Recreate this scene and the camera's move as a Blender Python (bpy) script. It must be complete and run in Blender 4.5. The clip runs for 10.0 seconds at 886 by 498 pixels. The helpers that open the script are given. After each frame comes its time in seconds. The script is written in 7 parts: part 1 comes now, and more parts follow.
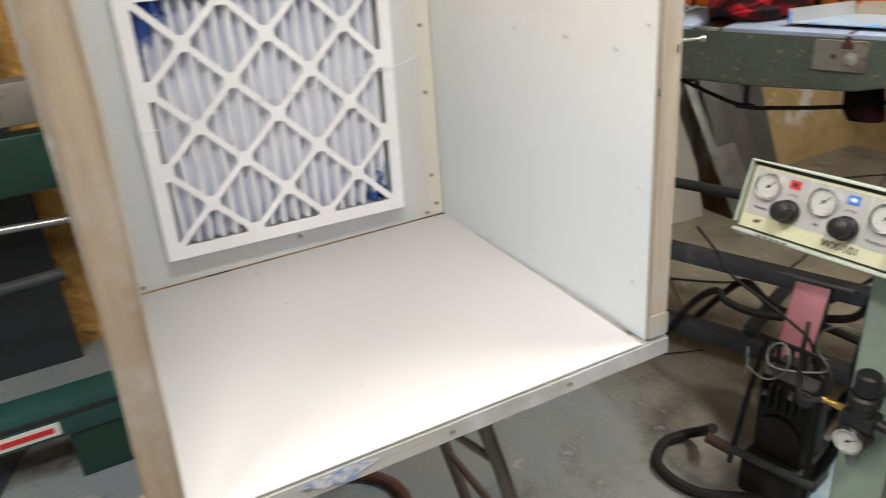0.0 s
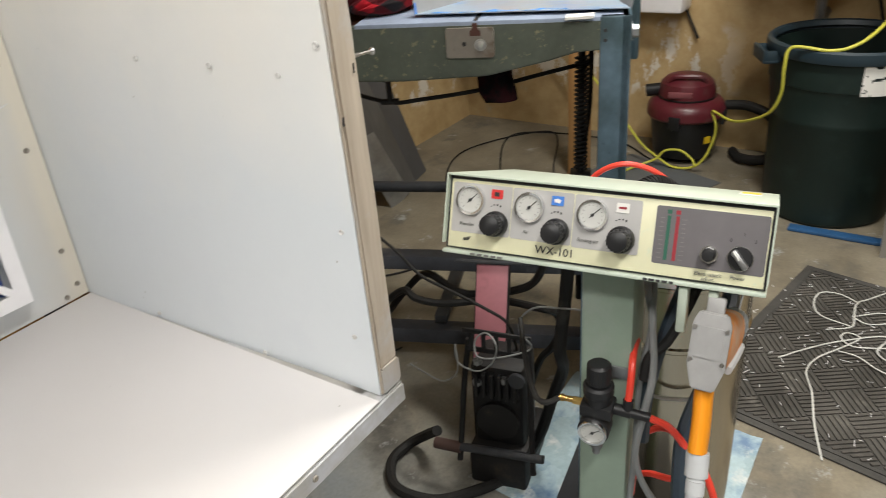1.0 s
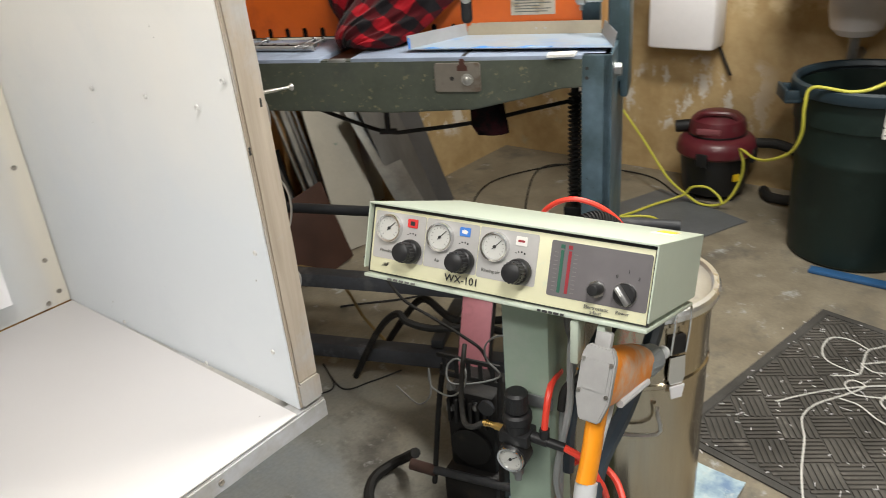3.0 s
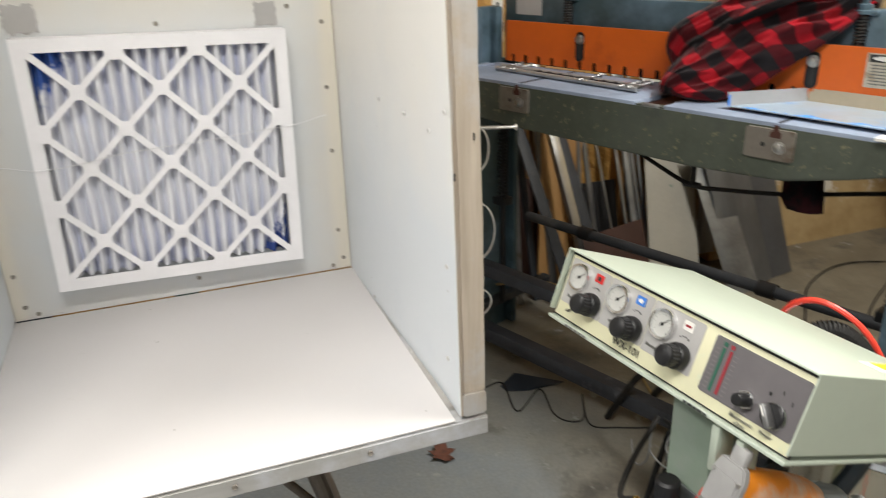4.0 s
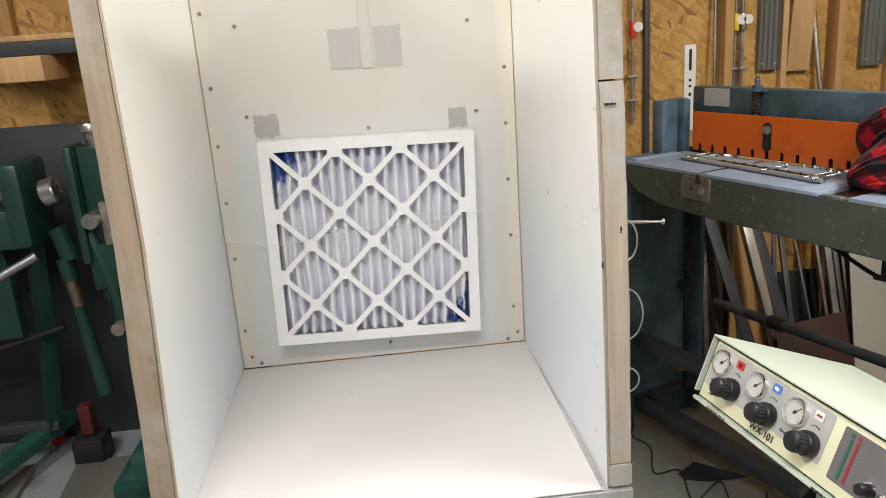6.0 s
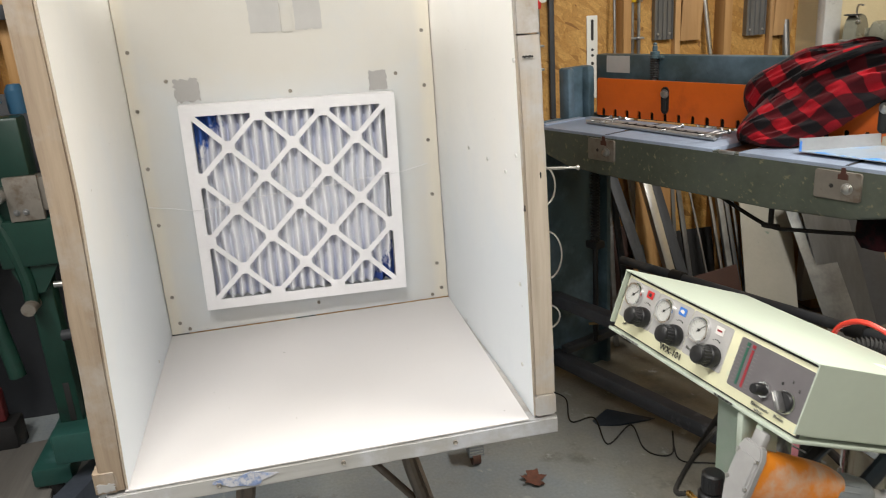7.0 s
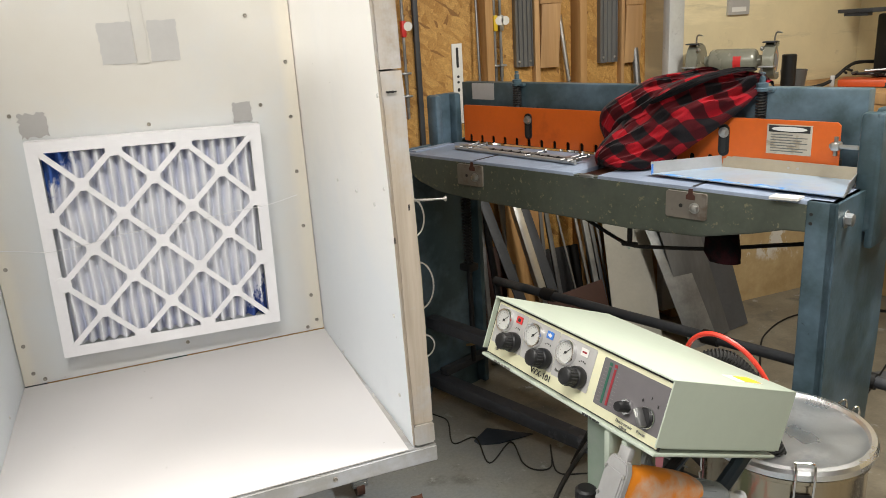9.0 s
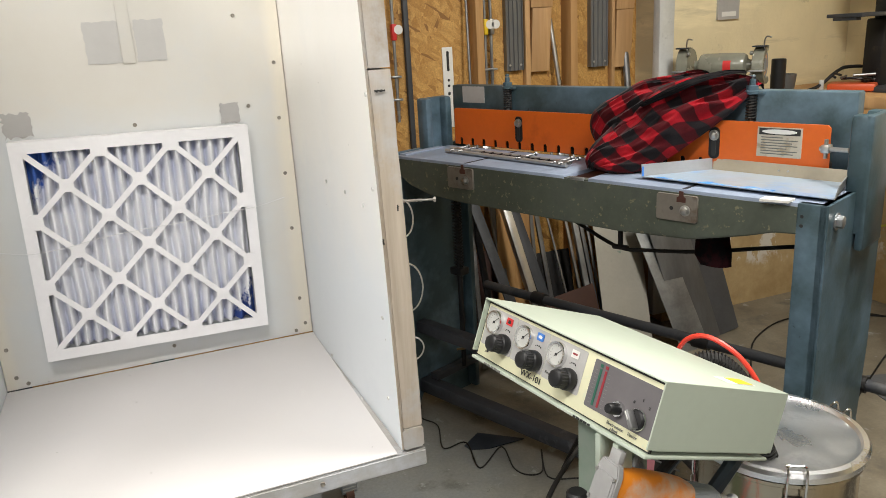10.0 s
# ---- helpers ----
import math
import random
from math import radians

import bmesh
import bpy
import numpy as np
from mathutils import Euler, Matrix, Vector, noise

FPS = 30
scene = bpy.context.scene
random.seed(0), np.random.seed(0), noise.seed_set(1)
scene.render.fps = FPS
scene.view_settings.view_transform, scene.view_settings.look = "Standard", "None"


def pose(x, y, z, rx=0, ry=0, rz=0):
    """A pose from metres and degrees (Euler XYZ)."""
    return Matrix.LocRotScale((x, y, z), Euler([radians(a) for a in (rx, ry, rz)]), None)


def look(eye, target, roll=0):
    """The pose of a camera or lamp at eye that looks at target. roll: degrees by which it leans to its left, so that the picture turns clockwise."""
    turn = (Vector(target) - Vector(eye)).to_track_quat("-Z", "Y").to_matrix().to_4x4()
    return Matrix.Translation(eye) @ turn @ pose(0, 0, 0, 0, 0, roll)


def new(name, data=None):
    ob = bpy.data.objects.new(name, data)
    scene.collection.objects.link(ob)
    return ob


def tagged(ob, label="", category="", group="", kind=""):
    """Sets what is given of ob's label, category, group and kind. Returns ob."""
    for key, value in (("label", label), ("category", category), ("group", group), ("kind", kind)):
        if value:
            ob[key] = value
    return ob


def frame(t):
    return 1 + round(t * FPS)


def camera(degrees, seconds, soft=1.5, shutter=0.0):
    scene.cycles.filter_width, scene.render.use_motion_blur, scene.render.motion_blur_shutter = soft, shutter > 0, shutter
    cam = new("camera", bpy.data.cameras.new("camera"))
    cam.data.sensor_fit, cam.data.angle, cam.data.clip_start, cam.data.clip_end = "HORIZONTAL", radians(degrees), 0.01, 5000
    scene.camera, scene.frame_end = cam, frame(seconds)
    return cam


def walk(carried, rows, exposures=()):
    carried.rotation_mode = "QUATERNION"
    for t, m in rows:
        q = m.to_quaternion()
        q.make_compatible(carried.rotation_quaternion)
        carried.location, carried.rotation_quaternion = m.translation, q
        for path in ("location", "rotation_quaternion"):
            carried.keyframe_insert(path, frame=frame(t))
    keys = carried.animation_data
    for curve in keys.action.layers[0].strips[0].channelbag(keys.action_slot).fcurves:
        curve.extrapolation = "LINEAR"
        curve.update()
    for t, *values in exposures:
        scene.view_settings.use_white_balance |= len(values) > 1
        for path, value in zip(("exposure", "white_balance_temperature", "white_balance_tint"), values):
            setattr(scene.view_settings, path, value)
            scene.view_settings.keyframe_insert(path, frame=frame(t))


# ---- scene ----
cam = camera(60.8, 10.0, soft=0.8, shutter=0.3)
PATH = [
    (0, (-0.718, -1.441, 1.476), (0.08, 0.178, 0.616), -4.3),
    (0.5, (-0.638, -1.308, 1.459), (0.553, 0.007, 0.536), -4.0),
    (1, (-0.621, -1.233, 1.475), (0.827, -0.222, 0.537), -4.8),
    (1.5, (-0.659, -1.197, 1.486), (0.913, -0.363, 0.572), -5.0),
    (2, (-0.646, -1.203, 1.486), (0.96, -0.424, 0.584), -4.5),
    (3.5, (-0.45, -1.562, 1.483), (0.609, -0.074, 0.667), -3.5),
    (4, (-0.358, -1.614, 1.513), (0.279, 0.123, 0.754), -1.5),
    (4.5, (-0.305, -1.667, 1.556), (-0.05, 0.197, 0.878), -2.5),
    (5, (-0.258, -1.734, 1.583), (-0.213, 0.179, 0.999), -3.9),
    (6.5, (-0.363, -1.808, 1.555), (-0.108, 0.099, 1.01), -4.1),
    (7, (-0.376, -1.856, 1.538), (-0.001, 0.012, 0.931), -4.0),
    (7.5, (-0.392, -1.872, 1.528), (0.065, -0.04, 0.869), -3.7),
    (8, (-0.382, -1.874, 1.535), (0.156, -0.067, 0.868), -3.2),
    (8.5, (-0.37, -1.861, 1.551), (0.261, -0.067, 0.933), -3.1),
    (9, (-0.363, -1.859, 1.558), (0.326, -0.071, 0.984), -3.5),
    (9.5, (-0.361, -1.857, 1.557), (0.353, -0.074, 1.0), -3.6),
    (10, (-0.356, -1.849, 1.546), (0.357, -0.066, 0.985), -3.3),
]
walk(cam, [(t, look(eye, target, roll)) for t, eye, target, roll in PATH], ((0.0, 0.02), (1.0, -0.04), (1.7, 0.08), (2.3, 0.12), (3.3, 0.03), (5.0, 0.04), (8.5, 0.05), (10.0, 0.06)))

# ---- world and lights ----
world = bpy.data.worlds.new("world")
scene.world = world
world.use_nodes = True
world.node_tree.nodes["Background"].inputs[0].default_value = (0.75, 0.82, 1.0, 1)
world.node_tree.nodes["Background"].inputs[1].default_value = 0.12

LAMPS = [  # x, y, turn, watts, colour: unseen ceiling tube fixtures, the last added for hopper reflections
    (-1.85, -1.00, 90, 47, (1.0, 0.98, 0.94)), (1.42, -1.00, 75, 73, (1.0, 0.965, 0.89)), (-0.65, -1.80, 0, 52, (1.0, 0.975, 0.925)), (-0.2, -3.9, 0, 30, (1.0, 0.97, 0.92)),
]
CEIL = 3.0


def lamp(x, y, turn, watts, colour):
    data = bpy.data.lights.new("tube_light", "AREA")
    data.shape, data.size, data.size_y = "RECTANGLE", 1.15, 0.22
    data.energy, data.color = watts, colour
    ob = new("tube_light", data)
    ob.matrix_world = pose(x, y, CEIL - 0.095, 0, 0, turn)


for row in LAMPS:
    lamp(*row)


# ---- node materials ----
def nodes_of(name):
    m = bpy.data.materials.new(name)
    m.use_nodes = True
    return m, m.node_tree, m.node_tree.nodes["Principled BSDF"]


def node(nt, kind, **inputs):
    n = nt.nodes.new(kind)
    for k, v in inputs.items():
        n.inputs[k.replace("_", " ")].default_value = v
    return n


def noise_tex(nt, co, scale, detail=4.0, rough=0.55, stretch=None):
    if stretch:
        mp = nt.nodes.new("ShaderNodeMapping")
        mp.inputs["Scale"].default_value = stretch
        nt.links.new(co, mp.inputs["Vector"])
        co = mp.outputs["Vector"]
    n = node(nt, "ShaderNodeTexNoise", Scale=scale, Detail=detail, Roughness=rough)
    nt.links.new(co, n.inputs["Vector"])
    return n.outputs["Fac"]


def ramp(nt, fac, a, b):
    r = nt.nodes.new("ShaderNodeMapRange")
    r.inputs["From Min"].default_value, r.inputs["From Max"].default_value = a, b
    nt.links.new(fac, r.inputs["Value"])
    return r.outputs["Result"]


def mix(nt, fac, a, b, kind="MIX"):
    m = nt.nodes.new("ShaderNodeMix")
    m.data_type, m.blend_type = "RGBA", kind
    for sock, v in ((m.inputs["Factor"], fac), (m.inputs["A"], a), (m.inputs["B"], b)):
        if isinstance(v, bpy.types.NodeSocket):
            nt.links.new(v, sock)
        elif isinstance(v, (int, float)):
            sock.default_value = v
        else:
            sock.default_value = (*v[:3], 1)
    return m.outputs["Result"]


def math_node(nt, op, a, b=0.0):
    m = nt.nodes.new("ShaderNodeMath")
    m.operation = op
    for sock, v in zip(m.inputs, (a, b)):
        if isinstance(v, bpy.types.NodeSocket):
            nt.links.new(v, sock)
        else:
            sock.default_value = v
    return m.outputs["Value"]


def place_of(nt, local=False):
    if local:
        return nt.nodes.new("ShaderNodeTexCoord").outputs["Object"]
    return nt.nodes.new("ShaderNodeNewGeometry").outputs["Position"]


def bumped(nt, bsdf, height, strength, distance):
    b = node(nt, "ShaderNodeBump", Strength=strength, Distance=distance)
    nt.links.new(height, b.inputs["Height"])
    nt.links.new(b.outputs["Normal"], bsdf.inputs["Normal"])


def surf(name, col, rough=0.5, metal=0.0, var=0.15, scale=5.0, fine=70.0, bump=0.15, stain=None, sscale=4.0, samt=(0.58, 0.68),
         stretch=None, local=False, spec=0.5, dist=0.002, stain2=None, s2scale=9.0, s2amt=(0.6, 0.66), coat=0.0):
    """A painted, plastic or metal surface: broad and fine variation, one or two kinds of stain, fine relief, uneven gloss."""
    m, nt, b = nodes_of(name)
    co = place_of(nt, local)
    broad, tiny = noise_tex(nt, co, scale, stretch=stretch), noise_tex(nt, co, fine, 3, stretch=stretch)
    c = mix(nt, ramp(nt, broad, 0.3, 0.7), [x * (1 - var) for x in col], [min(1, x * (1 + var)) for x in col])
    c = mix(nt, ramp(nt, tiny, 0.35, 0.65), c, mix(nt, 0.5 * var, c, (0.02, 0.02, 0.02)))
    if stain:
        c = mix(nt, ramp(nt, noise_tex(nt, co, sscale, 6, 0.65, stretch), *samt), c, stain)
    if stain2:
        c = mix(nt, ramp(nt, noise_tex(nt, co, s2scale, 7, 0.7), *s2amt), c, stain2)
    nt.links.new(c, b.inputs["Base Color"])
    nt.links.new(math_node(nt, "ADD", math_node(nt, "MULTIPLY", math_node(nt, "SUBTRACT", broad, 0.5), 0.35), rough), b.inputs["Roughness"])
    b.inputs["Metallic"].default_value = metal
    b.inputs["Specular IOR Level"].default_value = spec
    b.inputs["Coat Weight"].default_value = coat
    if bump:
        bumped(nt, b, tiny, bump, dist)
    return m


def wood(name, light, dark, axis="z", scale=9.0, rough=0.6, knots=0.0, dirt=None):
    """Sawn timber with its grain along one axis."""
    m, nt, b = nodes_of(name)
    co = place_of(nt)
    st = {"x": (0.06, 1, 1), "y": (1, 0.06, 1), "z": (1, 1, 0.06)}[axis]
    rnd = nt.nodes.new("ShaderNodeObjectInfo").outputs["Random"]
    add = nt.nodes.new("ShaderNodeVectorMath")
    add.operation = "ADD"
    nt.links.new(co, add.inputs[0])
    cmb = nt.nodes.new("ShaderNodeCombineXYZ")
    for k in range(3):
        nt.links.new(math_node(nt, "MULTIPLY", rnd, 7.3 + k), cmb.inputs[k])
    nt.links.new(cmb.outputs[0], add.inputs[1])
    co = add.outputs[0]
    g = noise_tex(nt, co, scale * 6, 5, 0.6, st)
    w = noise_tex(nt, co, scale * 0.7, 3, 0.5, st)
    c = mix(nt, ramp(nt, g, 0.3, 0.7), light, dark)
    c = mix(nt, ramp(nt, w, 0.45, 0.75), c, [x * 0.72 for x in dark])
    if dirt:
        c = mix(nt, ramp(nt, noise_tex(nt, co, 5, 6, 0.65), 0.5, 0.62), c, dirt)
    nt.links.new(c, b.inputs["Base Color"])
    b.inputs["Roughness"].default_value = rough
    bumped(nt, b, g, 0.35, 0.003)
    return m


def osb_board():
    """Oriented strand board: long flakes in several tans, at three turns."""
    m, nt, b = nodes_of("osb")
    co = place_of(nt)
    c = None
    for k, (turn, sc) in enumerate(((65, 1.0), (110, 1.15), (-30, 0.9))):
        mp = nt.nodes.new("ShaderNodeMapping")
        mp.inputs["Rotation"].default_value = (0, radians(turn), 0)
        nt.links.new(co, mp.inputs["Vector"])
        m2 = nt.nodes.new("ShaderNodeMapping")
        m2.inputs["Scale"].default_value = (14 * sc, 20, 58 * sc)
        nt.links.new(mp.outputs["Vector"], m2.inputs["Vector"])
        mp = m2
        v = node(nt, "ShaderNodeTexVoronoi", Scale=1.0, Randomness=1.0)
        nt.links.new(mp.outputs["Vector"], v.inputs["Vector"])
        sep = nt.nodes.new("ShaderNodeSeparateColor")
        nt.links.new(v.outputs["Color"], sep.inputs["Color"])
        flake = mix(nt, sep.outputs[0], (0.45, 0.225, 0.052), (0.66, 0.385, 0.115))
        flake = mix(nt, ramp(nt, sep.outputs[2], 0.93, 0.96), flake, (0.29, 0.135, 0.035))
        c = flake if c is None else mix(nt, ramp(nt, sep.outputs[1], 0.5, 0.55), c, flake)
    c = mix(nt, ramp(nt, noise_tex(nt, co, 160, 3), 0.35, 0.7), c, mix(nt, 0.4, c, (0.12, 0.06, 0.02)))
    nt.links.new(c, b.inputs["Base Color"])
    b.inputs["Roughness"].default_value = 0.62
    bumped(nt, b, c, 0.4, 0.003)
    return m


def concrete():
    """Shop floor: grey-tan concrete with blue powder, dark oil and pale scuffs."""
    m, nt, b = nodes_of("concrete_floor")
    co = place_of(nt)
    big, mid, tiny = noise_tex(nt, co, 1.1, 5, 0.6), noise_tex(nt, co, 6, 6, 0.65), noise_tex(nt, co, 90, 4, 0.6)
    c = mix(nt, ramp(nt, mid, 0.3, 0.7), (0.17, 0.145, 0.105), (0.30, 0.265, 0.195))
    sep = nt.nodes.new("ShaderNodeSeparateXYZ")
    nt.links.new(co, sep.inputs[0])
    near_booth = ramp(nt, math_node(nt, "ADD", sep.outputs["X"], math_node(nt, "MULTIPLY", math_node(nt, "SUBTRACT", big, 0.5), 2.0)), 1.1, 0.1)
    blue = mix(nt, ramp(nt, noise_tex(nt, co, 3.2, 6, 0.7), 0.35, 0.65), (0.30, 0.325, 0.325), (0.235, 0.285, 0.335))
    c = mix(nt, math_node(nt, "MULTIPLY", near_booth, 0.85), c, blue)
    c = mix(nt, ramp(nt, noise_tex(nt, co, 2.3, 7, 0.7), 0.55, 0.68), c, (0.11, 0.105, 0.093))
    c = mix(nt, ramp(nt, noise_tex(nt, co, 14, 6, 0.75), 0.66, 0.72), c, (0.12, 0.115, 0.10))
    c = mix(nt, ramp(nt, noise_tex(nt, co, 9, 5, 0.7), 0.61, 0.69), c, (0.40, 0.41, 0.40))
    c = mix(nt, ramp(nt, tiny, 0.3, 0.7), c, mix(nt, 0.22, c, (0.05, 0.05, 0.05)))
    nt.links.new(c, b.inputs["Base Color"])
    nt.links.new(math_node(nt, "ADD", math_node(nt, "MULTIPLY", mid, 0.3), 0.34), b.inputs["Roughness"])
    bumped(nt, b, tiny, 0.2, 0.002)
    return m


def plaster(name, col, patch, low, high):
    """Old painted masonry: ochre stain, paint torn off in white patches between two heights."""
    m, nt, b = nodes_of(name)
    co = place_of(nt)
    big, mid, tiny = noise_tex(nt, co, 1.7, 5, 0.6), noise_tex(nt, co, 8, 6, 0.65), noise_tex(nt, co, 60, 4, 0.6)
    sep = nt.nodes.new("ShaderNodeSeparateXYZ")
    nt.links.new(co, sep.inputs[0])
    wob = math_node(nt, "ADD", sep.outputs["Z"], math_node(nt, "MULTIPLY", math_node(nt, "SUBTRACT", mid, 0.5), 0.35))
    c = mix(nt, ramp(nt, big, 0.35, 0.7), col, [x * 0.78 for x in col])
    smear = noise_tex(nt, co, 2.6, 6, 0.65, (0.5, 0.5, 3.2))
    c = mix(nt, math_node(nt, "MULTIPLY", ramp(nt, smear, 0.50, 0.66), 0.7), c, [min(1, x * 1.12 + 0.05) for x in col])
    c = mix(nt, math_node(nt, "MULTIPLY", ramp(nt, noise_tex(nt, co, 4.0, 6, 0.7, (0.4, 0.4, 3.0)), 0.60, 0.68), 0.5), c, [x * 0.62 for x in col])
    grime = mix(nt, ramp(nt, mid, 0.35, 0.65), (0.40, 0.275, 0.125), (0.52, 0.385, 0.20))
    c = mix(nt, ramp(nt, wob, 0.98, 0.86), c, grime)
    band = math_node(nt, "MULTIPLY", ramp(nt, wob, low, low + 0.06), ramp(nt, wob, high, high - 0.08))
    band = math_node(nt, "MULTIPLY", band, ramp(nt, sep.outputs["Y"], -0.45, -0.20))
    st = noise_tex(nt, co, 6.5, 8, 0.72, (1, 1, 0.55))
    torn = math_node(nt, "MULTIPLY", band, ramp(nt, st, 0.53, 0.56))
    c = mix(nt, torn, c, patch)
    c = mix(nt, ramp(nt, noise_tex(nt, co, 4.5, 6, 0.7), 0.62, 0.72), c, [x * 0.55 for x in col])
    nt.links.new(c, b.inputs["Base Color"])
    b.inputs["Roughness"].default_value = 0.7
    h = math_node(nt, "SUBTRACT", tiny, math_node(nt, "MULTIPLY", torn, 2.0))
    bumped(nt, b, h, 0.35, 0.004)
    return m


def booth_paint(name, col, warm, amount, high=0.0, low=0.0, dust=0.0, halo=None):
    """White board dusted with powder: warm scuffs, blue overspray round a square (centre x, z, half side), tiny specks.
    Below a height a bluish tint gives both settled powder and painted shade.
    """
    m, nt, b = nodes_of(name)
    co = place_of(nt)
    sep = nt.nodes.new("ShaderNodeSeparateXYZ")
    nt.links.new(co, sep.inputs[0])
    wav = math_node(nt, "MULTIPLY", math_node(nt, "SUBTRACT", noise_tex(nt, co, 3.5, 5, 0.6), 0.5), 0.45)
    c = mix(nt, ramp(nt, noise_tex(nt, co, 2.2, 5, 0.6), 0.35, 0.7), col, warm)
    if halo:
        cx, cz, half = halo
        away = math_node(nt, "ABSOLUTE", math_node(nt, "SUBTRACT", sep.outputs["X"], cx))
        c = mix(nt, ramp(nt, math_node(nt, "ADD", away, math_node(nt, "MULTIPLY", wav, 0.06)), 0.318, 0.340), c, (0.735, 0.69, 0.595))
        up = math_node(nt, "ABSOLUTE", math_node(nt, "SUBTRACT", sep.outputs["Z"], cz))
        far = math_node(nt, "ADD", math_node(nt, "MAXIMUM", away, up), math_node(nt, "MULTIPLY", wav, 0.35))
        c = mix(nt, math_node(nt, "MULTIPLY", ramp(nt, far, half + 0.075, half - 0.01), 0.65), c, (0.62, 0.675, 0.73))
    # lower part tinted blue-grey: some powder, and the shade there painted in
    if dust:
        c = mix(nt, math_node(nt, "MULTIPLY", ramp(nt, math_node(nt, "ADD", sep.outputs["Z"], wav), high, low), dust), c, (0.74, 0.79, 0.84))
    c = mix(nt, math_node(nt, "MULTIPLY", ramp(nt, noise_tex(nt, co, 5, 6, 0.7), 0.52, 0.7), amount), c, (0.56, 0.62, 0.70))
    c = mix(nt, ramp(nt, noise_tex(nt, co, 38, 3, 0.7), 0.735, 0.76), c, (0.35, 0.33, 0.30))
    nt.links.new(c, b.inputs["Base Color"])
    b.inputs["Roughness"].default_value = 0.55
    bumped(nt, b, noise_tex(nt, co, 120, 3), 0.12, 0.001)
    return m


def filter_media():
    """Pleated media: white powder on blue cloth, which shows in two corners; shade of the pleat valleys painted in by
    depth.
    """
    m, nt, b = nodes_of("filter_media")
    co = place_of(nt)
    sep = nt.nodes.new("ShaderNodeSeparateXYZ")
    nt.links.new(co, sep.inputs[0])
    n = noise_tex(nt, co, 30, 5, 0.65, (1, 1, 0.4))
    c = mix(nt, ramp(nt, n, 0.3, 0.7), (0.82, 0.82, 0.84), (0.72, 0.73, 0.79))
    # pleat shade put into the colour: valleys darker and bluer with depth
    crease_shade = ramp(nt, sep.outputs["Y"], -0.030, -0.015)
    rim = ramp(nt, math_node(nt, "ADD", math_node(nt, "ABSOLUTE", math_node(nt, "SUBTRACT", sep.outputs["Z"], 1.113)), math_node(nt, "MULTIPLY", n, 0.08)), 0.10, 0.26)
    c = mix(nt, math_node(nt, "MULTIPLY", crease_shade, 0.8), c, mix(nt, rim, (0.62, 0.64, 0.72), (0.30, 0.33, 0.50)))
    jag = math_node(nt, "MULTIPLY", math_node(nt, "SUBTRACT", noise_tex(nt, co, 22, 5, 0.7), 0.5), 0.16)
    tl = math_node(nt, "ADD", math_node(nt, "SUBTRACT", sep.outputs["X"], math_node(nt, "MULTIPLY", sep.outputs["Z"], 0.55)), jag)
    c = mix(nt, ramp(nt, tl, -1.243, -1.262), c, (0.03, 0.09, 0.34))
    br = math_node(nt, "ADD", math_node(nt, "SUBTRACT", sep.outputs["X"], math_node(nt, "MULTIPLY", sep.outputs["Z"], 0.75)), jag)
    c = mix(nt, ramp(nt, br, -0.868, -0.855), c, (0.03, 0.07, 0.28))
    nt.links.new(c, b.inputs["Base Color"])
    b.inputs["Roughness"].default_value = 0.85
    bumped(nt, b, noise_tex(nt, co, 150, 4), 0.5, 0.002)
    return m


def plaid_cloth():
    """Red and black buffalo check, by the cloth's own weave coordinates."""
    m, nt, b = nodes_of("plaid_cloth")
    uv = nt.nodes.new("ShaderNodeTexCoord").outputs["UV"]
    sep = nt.nodes.new("ShaderNodeSeparateXYZ")
    nt.links.new(uv, sep.inputs[0])
    bars = []
    for k in range(2):
        f = math_node(nt, "FRACT", sep.outputs[k])
        bars.append(ramp(nt, math_node(nt, "ABSOLUTE", math_node(nt, "SUBTRACT", f, 0.5)), 0.235, 0.265))
    total = math_node(nt, "ADD", *bars)
    c = mix(nt, ramp(nt, total, 0.0, 1.0), (0.33, 0.008, 0.016), (0.068, 0.005, 0.008))
    c = mix(nt, ramp(nt, total, 1.0, 2.0), c, (0.012, 0.010, 0.012))
    fuzz = noise_tex(nt, place_of(nt), 420, 3)
    c = mix(nt, ramp(nt, fuzz, 0.3, 0.75), c, mix(nt, 0.3, c, (0.0, 0.0, 0.0)))
    nt.links.new(c, b.inputs["Base Color"])
    b.inputs["Roughness"].default_value = 0.95
    b.inputs["Specular IOR Level"].default_value = 0.15
    b.inputs["Sheen Weight"].default_value = 0.06
    bumped(nt, b, fuzz, 0.5, 0.001)
    return m


def glow(name, col, strength):
    m, nt, b = nodes_of(name)
    b.inputs["Emission Color"].default_value = (*col, 1)
    b.inputs["Emission Strength"].default_value = strength
    return m


M_OSB, M_FLOOR = osb_board(), concrete()
M_YWALL = plaster("yellow_plaster", (0.76, 0.65, 0.41), (0.66, 0.62, 0.54), 0.22, 0.62)
# unseen walls and ceiling: tone set low to cut bounced fill light
M_PLAIN = surf("plain_wall_paint", (0.22, 0.205, 0.18), 0.7, var=0.08)
M_CEIL = surf("ceiling_paint", (0.27, 0.26, 0.245), 0.8, var=0.05)
M_STUD = wood("stud_timber", (0.50, 0.29, 0.115), (0.38, 0.20, 0.07))
M_PLANK = wood("plank_timber", (0.58, 0.36, 0.17), (0.46, 0.26, 0.11))
M_GREYWOOD_V = wood("dusted_timber_upright", (0.53, 0.46, 0.375), (0.39, 0.325, 0.255), "z", 10, 0.7, dirt=(0.47, 0.455, 0.44))
